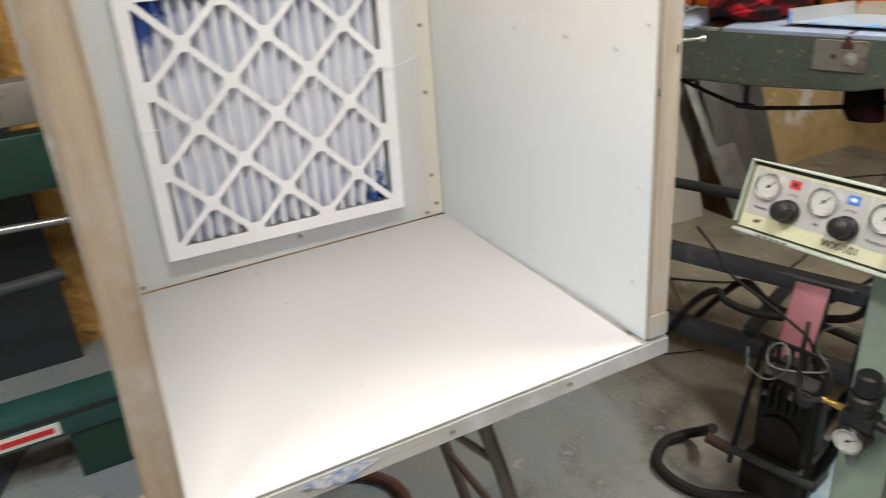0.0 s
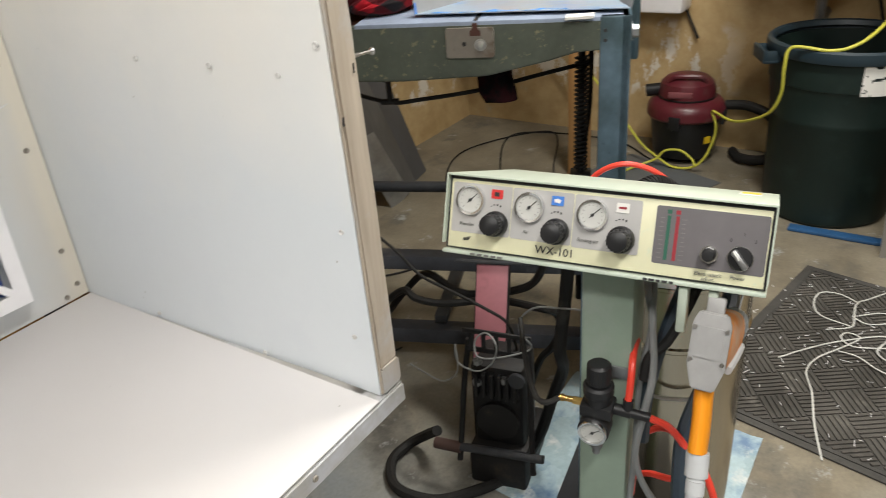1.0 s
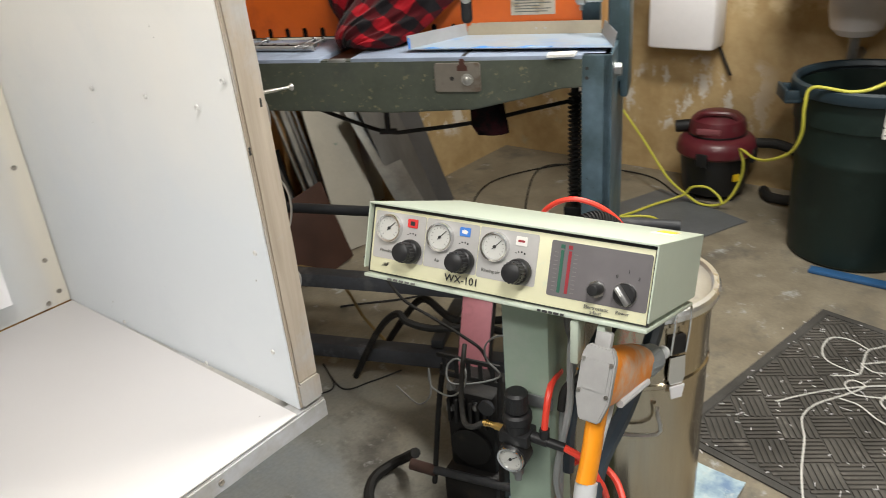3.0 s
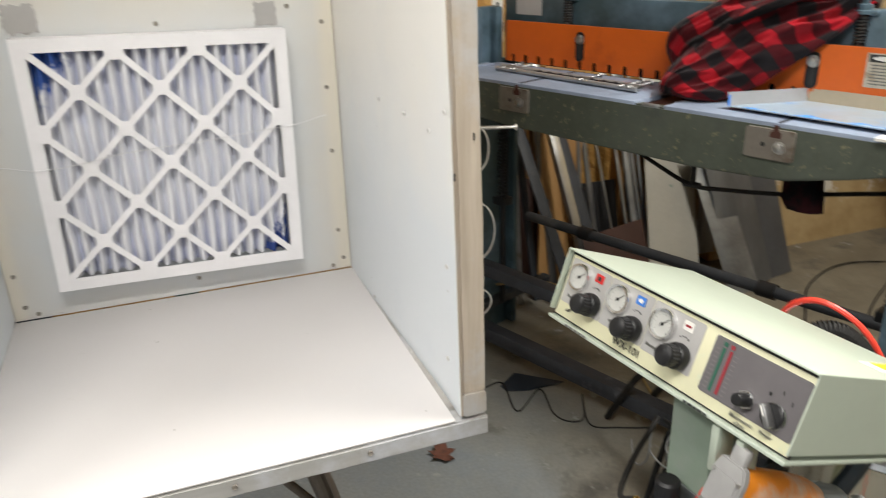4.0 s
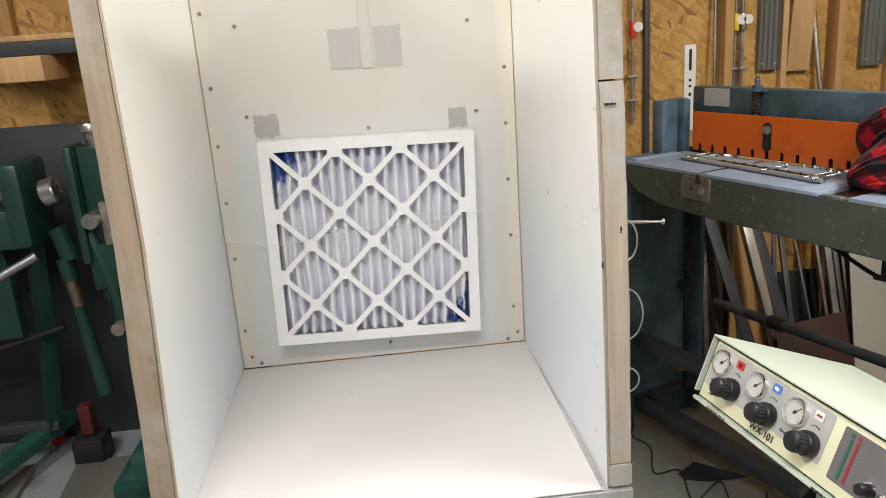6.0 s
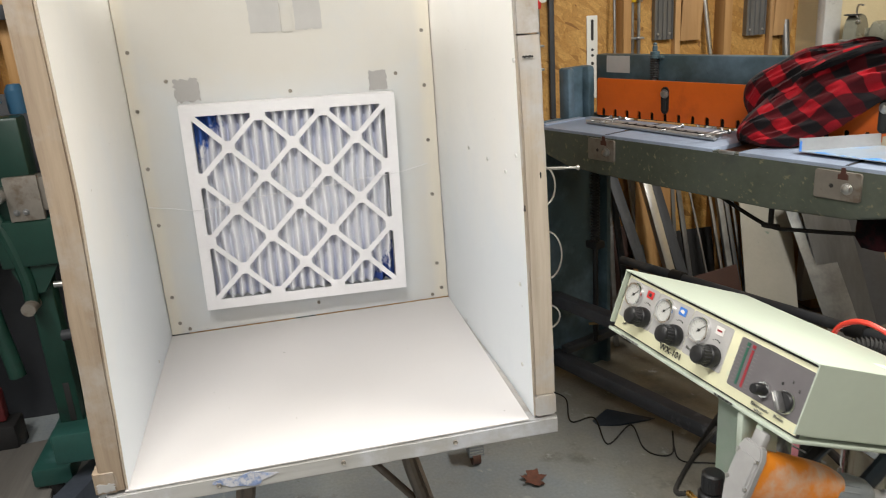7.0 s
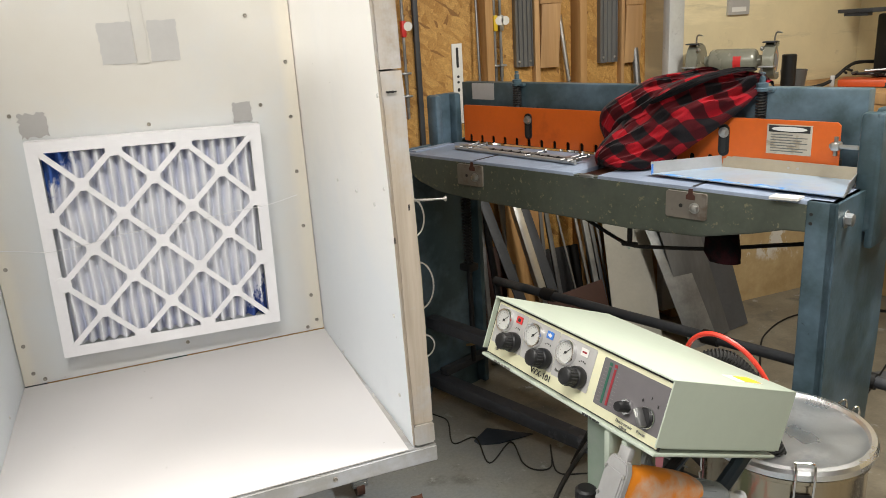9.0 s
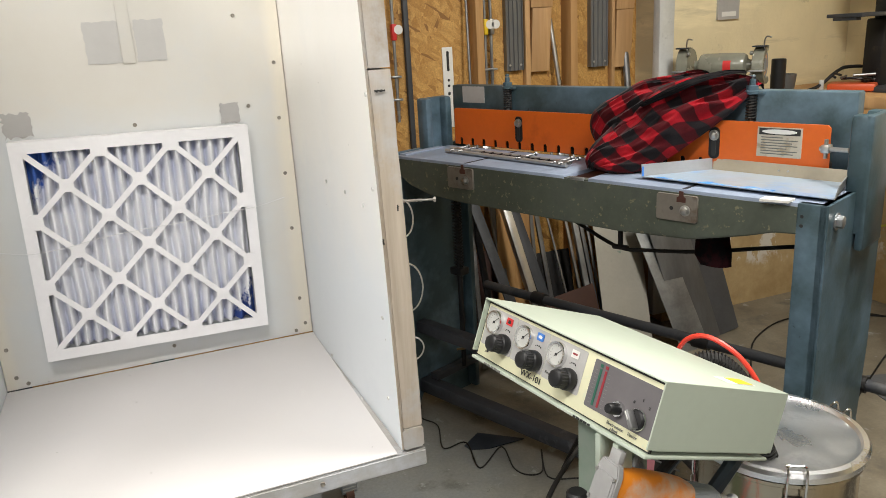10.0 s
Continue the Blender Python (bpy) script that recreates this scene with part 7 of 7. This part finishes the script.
for k, strand in enumerate(STRANDS):
    tube(coil, [(x, y, (0.0135 + 0.0012 * k) if x > 1.13 else 0.004) for x, y in strand], 0.0030, 8, flat=0.45)
solid("white_string", coil, M_STRING, "tangled flat white string lying on the mat", "string")
clip = B()
for k in range(190):
    x, y = rs.uniform(1.12, 2.06), rs.uniform(-1.56, -0.86)
    q = MAT.inverted() @ Vector((x, y, 0))
    on = abs(q.x) < ML / 2 - 0.01 and abs(q.y) < MW / 2 - 0.01
    L = rs.uniform(0.004, 0.015) * (2.4 if k % 8 == 0 else 1)
    box(clip, (0, 0, 0), (L, 0.0017, 0.0012), m=pose(x, y, 0.0135 if on else 0.0015, 0, rs.uniform(-4, 4), rs.uniform(0, 180)))
tagged(new("wire_clippings", mesh_of("wire_clippings", clip, M_CARD, 0)), "scattered white clippings on the mat and floor", "clippings", kind="stuff")

# ---- black foot pump in front of the shear ----
pump = thing("foot_pump", "greasy black machine pump with a pink channel arm", "pump", pose(0.68, -0.47, 0, 0, 0, -78))
part("pump_block", box(B(), (0, 0.02, 0.24), (0.13, 0.12, 0.24), 0.012), M_DARKIRON, pump)
part("pump_crankcase", cyl(B(), (0, -0.05, 0.20), (0, 0.06, 0.20), 0.055, seg=24), M_DARKIRON, pump)
for k in range(6):
    part("cooling_fin", box(B(), (-0.05 + 0.02 * k, -0.045, 0.31), (0.008, 0.025, 0.07), 0.002), M_DARKIRON, pump)
tp = B()
box(tp, (0, -0.03, 0.40), (0.16, 0.006, 0.014), 0.002)
for k in range(5):
    box(tp, (-0.064 + 0.032 * k, -0.03, 0.425), (0.011, 0.006, 0.05), 0.001)
box(tp, (0, -0.03, 0.452), (0.17, 0.007, 0.012), 0.002)
part("slotted_bracket", tp, M_BLACK, pump, "black slotted bracket")
for x in (-0.082, 0.086):
    part("side_rod", tube(B(), [(x * 0.9, -0.02, 0.42), (x, -0.05, 0.30), (x * 1.12, -0.08, 0.12), (x * 1.15, -0.085, 0.085)], 0.0075), M_DARKIRON, pump)
part("front_bar", cyl(B(), (-0.15, -0.085, 0.125), (0.125, -0.085, 0.140), 0.011, seg=14), M_GREYPAINT, pump, "dark painted front bar")
part("bar_grip", cyl(B(), (-0.16, -0.085, 0.125), (-0.09, -0.085, 0.125), 0.015, seg=14), surf("dark_red_grip", (0.075, 0.04, 0.033), 0.6, var=0.2), pump)
part("pump_base", box(B(), (0, 0.03, 0.06), (0.15, 0.20, 0.12), 0.01), M_DARKIRON, pump)
part("gauge_cap", cyl(B(), (0.055, -0.052, 0.345), (0.055, -0.062, 0.345), 0.020, seg=18), M_GREYPAINT, pump)
for x, z in ((-0.045, 0.375), (0.02, 0.33), (-0.05, 0.31)):
    part("pump_bolt", hexbolt(B(), (x, -0.042, z), (0, -1, 0), 0.009, 0.008), M_DULL, pump)
pink = thing("pink_channel", "faded pink painted steel channel leaning on the rail", "channel", pose(0.77, -0.375, 0.0, 0, 0, -70))
pm = Matrix.Translation((0, 0.02, 0.24)) @ pose(0, 0, 0, -28)
part("channel_web", box(B(), (0, 0, 0.13), (0.085, 0.004, 0.27), 0.001, m=pm), surf("faded_pink_paint", (0.42, 0.16, 0.19), 0.55, var=0.12, stain=(0.30, 0.12, 0.14)), pink, "faded pink face")
for x in (-0.043, 0.043):
    part("channel_flange", box(B(), (x, 0.016, 0.13), (0.004, 0.034, 0.27), 0.001, m=pm), M_DARKIRON, pink)
part("channel_foot", box(B(), (0, 0.02, 0.125), (0.09, 0.06, 0.25), 0.005), M_DARKIRON, pink)
part("channel_cap", box(B(), (0, 0.01, 0.272), (0.20, 0.05, 0.01), 0.002, m=pm), M_GREYPAINT, pink)

# ---- hoses, cords and scraps on the floor ----
for label, r, mt, pts in (
    ("thick black rubber hose looping on the concrete", 0.0145, M_RUBBER, [(0.60, -0.69, 0.80), (0.598, -0.678, 0.64), (0.608, -0.661, 0.5), (0.687, -0.632, 0.38), (0.727, -0.586, 0.25), (0.731, -0.543, 0.1), (0.658, -0.502, 0.016), (0.56, -0.45, 0.016), (0.48, -0.37, 0.016), (0.47, -0.26, 0.016), (0.54, -0.195, 0.016), (0.612, -0.20, 0.02), (0.632, -0.25, 0.06), (0.605, -0.31, 0.122)]),
    ("black rubber hose hanging under the shear", 0.012, M_RUBBER, [(1.10, 0.25, 0.014), (1.06, 0.10, 0.20), (1.02, -0.02, 0.31), (0.983, -0.152, 0.30), (1.009, -0.235, 0.30), (1.039, -0.357, 0.34), (1.036, -0.409, 0.42), (1.03, -0.43, 0.55)]),
    ("black rubber hose hanging under the shear", 0.011, M_RUBBER, [(0.88, 0.20, 0.014), (0.876, 0.06, 0.24), (0.866, -0.041, 0.34), (0.858, -0.092, 0.33), (0.884, -0.171, 0.32), (0.95, -0.30, 0.33), (0.87, -0.486, 0.40), (0.92, -0.507, 0.36), (0.933, -0.511, 0.30), (0.954, -0.476, 0.22), (0.942, -0.443, 0.17), (0.93, -0.40, 0.02)]),
    ("thin black cable across the floor", 0.004, M_RUBBER, [(1.2, 0.6, 0.006), (1.5, 0.35, 0.006), (1.9, 0.40, 0.006), (2.3, 0.75, 0.006), (2.7, 0.85, 0.006), (3.1, 0.55, 0.006), (2.6, 0.3, 0.006), (2.2, 0.1, 0.006)]),
    ("thin black cable along the wall foot", 0.004, M_RUBBER, [(1.7, -0.1, 0.006), (2.0, 0.2, 0.006), (2.5, 0.55, 0.006), (3.0, 0.72, 0.006), (3.1, 0.2, 0.006), (2.9, -0.1, 0.006)]),
    ("thin black wire wandering over the concrete", 0.0028, M_INK, [(0.52, 1.05, 0.004), (0.604, 0.930, 0.004), (0.566, 0.813, 0.004), (0.602, 0.715, 0.004), (0.557, 0.546, 0.004), (0.650, 0.542, 0.004), (0.623, 0.359, 0.004), (0.757, 0.452, 0.004), (0.732, 0.302, 0.004), (0.757, 0.240, 0.004), (0.813, 0.239, 0.004), (0.880, 0.363, 0.004), (0.813, 0.199, 0.004), (0.895, 0.144, 0.004), (1.0, 0.10, 0.004)]),
    ("grey wire looping over the pump", 0.0022, M_HOSE_GREY, [(0.73, -0.144, 0.2), (0.664, -0.242, 0.25), (0.603, -0.345, 0.30), (0.589, -0.40, 0.36), (0.605, -0.388, 0.425), (0.597, -0.398, 0.38), (0.610, -0.444, 0.36), (0.611, -0.487, 0.40), (0.614, -0.497, 0.45), (0.635, -0.458, 0.46), (0.621, -0.436, 0.44), (0.603, -0.453, 0.41), (0.626, -0.503, 0.41), (0.652, -0.568, 0.44), (0.62, -0.558, 0.50), (0.594, -0.575, 0.56), (0.59, -0.613, 0.60), (0.584, -0.677, 0.62), (0.60, -0.73, 0.62)]),
    ("black cable running from the booth to the pump", 0.004, M_RUBBER, [(0.76, -0.05, 0.58), (0.735, -0.146, 0.55), (0.708, -0.231, 0.52), (0.702, -0.332, 0.50), (0.697, -0.429, 0.48), (0.707, -0.476, 0.45), (0.727, -0.486, 0.38), (0.74, -0.49, 0.30)]),
    ("tan cord lying under the treadle", 0.0055, surf("tan_cord", (0.30, 0.20, 0.08), 0.6, var=0.1, bump=0), [(0.72, 0.75, 0.30), (0.85, 0.62, 0.34), (1.0, 0.40, 0.30), (1.05, 0.30, 0.12), (1.1, 0.25, 0.006)])):
    solid("floor_hose", tube(B(), pts, r), mt, label, "hose")
scrap = [(-0.125, -0.05), (0.0, -0.042), (0.13, 0.0), (-0.05, 0.068)]
solid("dark_steel_offcut", prism(B(), scrap, 0.004, pose(0.735, 0.50, 0.004, 3, -4, -25)), surf("blue_black_steel", (0.06, 0.075, 0.10), 0.35, 0.6, var=0.2), "blue-black steel offcut lying on the floor", "offcut")
lf = B()
outline = [(0, -0.045), (0.008, -0.02), (0.035, -0.03), (0.026, -0.004), (0.045, 0.012), (0.022, 0.018), (0.018, 0.042), (0, 0.026), (-0.018, 0.045), (-0.02, 0.016), (-0.045, 0.01), (-0.026, -0.006), (-0.032, -0.032), (-0.008, -0.02)]
prism(lf, outline, 0.0008)
bmesh.ops.triangulate(lf, faces=lf.faces[:])
bmesh.ops.subdivide_edges(lf, edges=lf.edges[:], cuts=2)
for v in lf.verts:
    v.co.z += 0.004 + 6.0 * (v.co.x ** 2) + 0.012 * abs(noise.noise(v.co * 50)) + 5 * max(0, v.co.y) ** 2
solid("dead_leaf", lf, surf("dry_leaf", (0.14, 0.055, 0.035), 0.8, var=0.4, scale=40), "curled dry brown leaf on the concrete", "leaf", pose(0.30, 0.235, 0.0, 0, 0, 40))
cst = thing("swivel_caster", "bright swivel caster under the booth", "caster", pose(0.14, 0.40, 0))
part("wheel", cyl(B(), (-0.014, 0, 0.032), (0.014, 0, 0.032), 0.032, seg=22), surf("brown_wheel", (0.10, 0.045, 0.03), 0.6), cst, "brown wheel")
part("fork", box(B(), (0, 0, 0.066), (0.055, 0.05, 0.055), 0.004), M_GALV, cst, "bright folded fork")
part("stem", box(B(), (0, 0, 0.10), (0.07, 0.07, 0.012), 0.002), M_GALV, cst)
for k in range(4):
    part("fork_rib", box(B(), (0, -0.0262, 0.05 + 0.011 * k), (0.046, 0.002, 0.004)), M_STEEL, cst)
solid("rubber_ring", tube(B(), [(-0.36 + 0.19 * math.cos(a), 0.02 + 0.17 * math.sin(a), 0.017) for a in [k * math.pi / 10 for k in range(21)]], 0.016, 10, 3), surf("red_brown_rubber", (0.10, 0.045, 0.035), 0.7), "red-brown rubber ring lying under the booth", "ring")


# ---- green machines beyond the booth ----
M_GREEN = surf("dark_green_machine_paint", (0.009, 0.042, 0.030), 0.4, var=0.25, stain=(0.012, 0.028, 0.023), bump=0.2)
M_GREENL = surf("green_blue_paint", (0.02, 0.08, 0.068), 0.4, var=0.2, stain=(0.06, 0.13, 0.13), bump=0.15)
brake = thing("sheet_metal_brake", "dark green hand-operated sheet metal brake", "metal brake", pose(-1.33, 1.0, 0))
fr = B()
box(fr, (0.02, 0, 1.10), (0.14, 0.10, 0.37), 0.012)
box(fr, (-0.065, -0.02, 1.08), (0.03, 0.14, 0.42), 0.008)
part("c_frame", fr, M_GREEN, brake, "dark green upper frame")
part("leg", box(B(), (0.02, 0.03, 0.50), (0.085, 0.08, 0.86), 0.01), M_GREEN, brake)
part("leg", box(B(), (0.95, 0.03, 0.50), (0.085, 0.08, 0.86), 0.01), M_GREEN, brake)
part("foot", box(B(), (0.02, -0.08, 0.075), (0.13, 0.5, 0.07), 0.01), M_GREENL, brake)
part("foot", box(B(), (0.95, -0.08, 0.075), (0.13, 0.5, 0.07), 0.01), M_GREENL, brake)
part("leg_slot", box(B(), (0.03, -0.0115, 0.20), (0.022, 0.004, 0.16), 0.001), M_INK, brake)
for x, y in ((0.02, -0.30), (0.02, 0.14), (0.95, -0.30), (0.95, 0.14)):
    part("levelling_pad", cyl(B(), (x, y, 0), (x, y, 0.042), 0.025, seg=16), M_DARKIRON, brake)
part("screw_cap", lathe(B(), [(0, 0.075), (0.036, 0.075), (0.040, 0.068), (0.040, 0.045), (0.024, 0.04), (0.022, 0.0), (0, 0)], 28, pose(0.0, 0, 1.285)), M_STEEL, brake, "bright adjusting screw cap")
part("jaw_plate", box(B(), (0.06, -0.066, 1.01), (0.11, 0.022, 0.155), 0.003), M_PLATE, brake, "bare steel jaw plate")
for x in (0.03, 0.06):
    part("plate_bolt", hexbolt(B(), (x, -0.078, 0.965), (0, -1, 0), 0.008, 0.006), M_DULL, brake)
part("clamp_beam", box(B(), (0.48, -0.02, 1.02), (0.90, 0.09, 0.12), 0.008), M_PLATE, brake, "bare steel clamp beam")
part("apron_beam", box(B(), (0.46, -0.03, 0.85), (1.05, 0.08, 0.17), 0.008), M_GREEN, brake, "dark green apron beam")
part("apron_web", prism(B(), [(-0.08, 0.80), (0.12, 0.80), (0.03, 0.66), (-0.03, 0.66)], 0.03, pose(0.02, -0.02, 0, 90)), M_GREEN, brake)
part("link_rod", cyl(B(), (-0.172, -0.02, 1.00), (-0.145, -0.02, 0.88), 0.034, seg=20), M_GREEN, brake)
part("link_sleeve", cyl(B(), (-0.165, -0.02, 0.83), (-0.150, -0.02, 0.70), 0.026, seg=20), surf("oily_steel", (0.30, 0.24, 0.17), 0.3, 0.9, var=0.2), brake, "oily bare steel sleeve")
part("link_lower", cyl(B(), (-0.156, -0.02, 0.70), (-0.12, -0.02, 0.34), 0.024, 0.03, seg=20), M_GREEN, brake)
part("link_upper", cyl(B(), (-0.168, -0.02, 0.88), (-0.162, -0.02, 0.80), 0.030, seg=20), M_GREEN, brake)
part("swing_arm", tube(B(), [(-0.07, -0.04, 1.00), (-0.03, -0.05, 0.88), (0.0, -0.05, 0.72), (0.0, -0.05, 0.62)], 0.025, 12), M_GREEN, brake)
part("arm_pin", cyl(B(), (-0.02, -0.12, 1.03), (-0.02, -0.03, 1.03), 0.028, seg=20), M_STEEL, brake, "bright pivot pin")
part("arm_pin", cyl(B(), (0.0, -0.11, 0.62), (0.0, -0.03, 0.62), 0.024, seg=20), M_PLATE, brake)
wh = B()
lathe(wh, [(0.018, -0.03), (0.045, -0.026), (0.05, -0.02), (0.05, 0.02), (0.045, 0.026), (0.018, 0.03), (0.018, -0.03)], 28, pose(-0.155, -0.05, 1.135, 0, 78))
part("cam_wheel", wh, M_STEEL, brake, "bright cam wheel")
part("base_stretcher", box(B(), (0.46, -0.36, 0.215), (0.78, 0.10, 0.11), 0.008), M_GREENL, brake, "blue-green base beam")
part("stretcher_slot", box(B(), (0.40, -0.412, 0.232), (0.40, 0.004, 0.014), 0.001), M_INK, brake)
part("maker_plate", box(B(), (0.30, -0.412, 0.195), (0.17, 0.003, 0.04)), M_PAPER, brake, "red and white plate")
part("plate_bar", box(B(), (0.30, -0.4145, 0.195), (0.14, 0.002, 0.016)), M_RED, brake)
part("stretcher_leg", box(B(), (0.50, -0.36, 0.08), (0.20, 0.08, 0.16), 0.004), M_GREEN, brake)
part("brake_rod", cyl(B(), (0.1, -0.10, 0.70), (0.9, -0.10, 0.66), 0.012, seg=14), M_STEEL, brake, "bright cross rod")
part("brake_bar", cyl(B(), (0.1, -0.14, 0.52), (0.50, -0.14, 0.53), 0.02, seg=14), M_GREYPAINT, brake, "dark cross bar")

roll = thing("slip_roll", "dark green slip roll machine on a wheeled stand", "slip roll", pose(-1.75, 1.0, 0))
part("body", box(B(), (-0.10, 0, 1.02), (0.52, 0.22, 0.14), 0.01), M_GREEN, roll)
part("end_casting", box(B(), (0.16, 0, 1.10), (0.075, 0.24, 0.30), 0.02), M_GREEN, roll)
for z, y in ((1.20, 0.04), (1.20, -0.06), (1.13, 0.0)):
    part("roller", cyl(B(), (-0.5, y, z), (0.16, y, z), 0.03, seg=20), M_GREEN if z > 1.15 else M_PLATE, roll)
part("front_plate", box(B(), (-0.06, -0.116, 0.945), (0.22, 0.012, 0.06), 0.002), M_PLATE, roll, "bare steel front plate")
part("tool_tray", box(B(), (-0.10, -0.13, 1.09), (0.20, 0.06, 0.05), 0.005), M_PAPER, roll, "cream tray")
part("crank_bar", cyl(B(), (0.04, -0.20, 0.85), (0.21, -0.14, 0.93), 0.016, seg=14), M_DULL, roll, "dull steel crank bar")
part("apron", box(B(), (-0.12, -0.02, 0.78), (0.36, 0.06, 0.36), 0.008), M_GREEN, roll)
part("leg", tube(B(), [(0.14, 0.02, 0.98), (0.10, 0.04, 0.55), (0.01, 0.12, 0.12)], 0.036, 4, 0), M_GREEN, roll)
part("leg", tube(B(), [(-0.40, 0.02, 0.98), (-0.42, 0.04, 0.55), (-0.45, 0.12, 0.12)], 0.036, 4, 0), M_GREEN, roll)
part("stand_foot", box(B(), (-0.05, -0.06, 0.13), (0.07, 0.62, 0.055), 0.006, m=pose(0, 0, 0, 0, 0, -16)), M_GREENL, roll)
part("lower_rail", cyl(B(), (-0.5, -0.05, 0.45), (0.2, -0.02, 0.62), 0.011, seg=12), M_DARKIRON, roll)
part("cross_rail", box(B(), (-0.2, 0.10, 0.17), (0.5, 0.04, 0.04), 0.004), M_GREYPAINT, roll)
for x, y in ((-0.14, -0.35), (0.17, 0.10), (-0.05, 0.26)):
    cw = part("caster_wheel", cyl(B(), (x - 0.013, y, 0.045), (x + 0.013, y, 0.045), 0.045, seg=22), M_RED, roll, "red caster wheel")
    part("caster_fork", box(B(), (x, y, 0.085), (0.05, 0.05, 0.05), 0.004), M_GALV, cw)
solid("red_wheel_block", box(B(), (-1.585, 1.08, 0.19), (0.05, 0.05, 0.13), 0.01), surf("grimy_red_paint", (0.10, 0.012, 0.014), 0.5, var=0.3), "dark red bottle jack between the machines", "jack")
solid("jack_base", box(B(), (-1.585, 1.08, 0.06), (0.12, 0.12, 0.12), 0.01), M_DARKIRON, "dark iron block under the red jack", "block")
solid("grey_box_tube", box(B(), (0, 0, 0.04), (0.08, 0.5, 0.08), 0.004), surf("grey_blue_steel", (0.12, 0.14, 0.18), 0.35, 0.5, var=0.2), "grey-blue square steel tube on the floor", "steel tube", pose(-1.20, 0.62, 0.001, 0, 0, -20))
for x in (-1.9, -1.45):
    solid("floor_plank", box(B(), (0, 0, 0.012), (0.28, 1.0, 0.024), 0.003), wood("grey_plank", (0.20, 0.19, 0.17), (0.14, 0.13, 0.12), "y"), "worn grey plank lying on the floor", "plank", pose(x, 0.55, 0.0005, 0, 0, 6))
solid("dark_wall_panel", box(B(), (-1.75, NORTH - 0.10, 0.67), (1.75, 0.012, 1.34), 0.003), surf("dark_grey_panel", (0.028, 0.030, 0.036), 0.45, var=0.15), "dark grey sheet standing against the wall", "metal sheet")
shelf = thing("wall_shelf", "rough timber wall shelf on a dark steel rail", "shelf", pose(-1.7, NORTH - 0.22, 1.60))
part("shelf_rail", box(B(), (0, -0.02, 0.025), (1.5, 0.04, 0.05), 0.003), M_GREYPAINT, shelf, "dark grey steel rail")
part("shelf_board", box(B(), (0, 0.08, 0.062), (1.5, 0.22, 0.022), 0.003), M_PLANK, shelf)
for x in (-0.6, 0.0, 0.32, 0.6):
    part("shelf_upright", box(B(), (x, 0.19, 0.32), (0.045, 0.04, 0.5), 0.003), M_STUD, shelf)
part("shelf_bracket", box(B(), (0.40, 0.07, -0.15), (0.045, 0.06, 0.30), 0.003), M_STUD, shelf)
solid("timber_block", box(B(), (-1.56, 1.19, 1.555), (0.17, 0.24, 0.088), 0.004), M_PLANK, "pale timber offcut hung under the shelf rail", "block")
solid("blue_spray_can", lathe(B(), [(0, 0), (0.03, 0), (0.032, 0.01), (0.032, 0.08), (0.02, 0.10), (0, 0.102)], 20, pose(-1.26, 1.06, 1.287)), surf("blue_can", (0.03, 0.10, 0.18), 0.4, var=0.1), "small blue can standing on the green brake", "can")
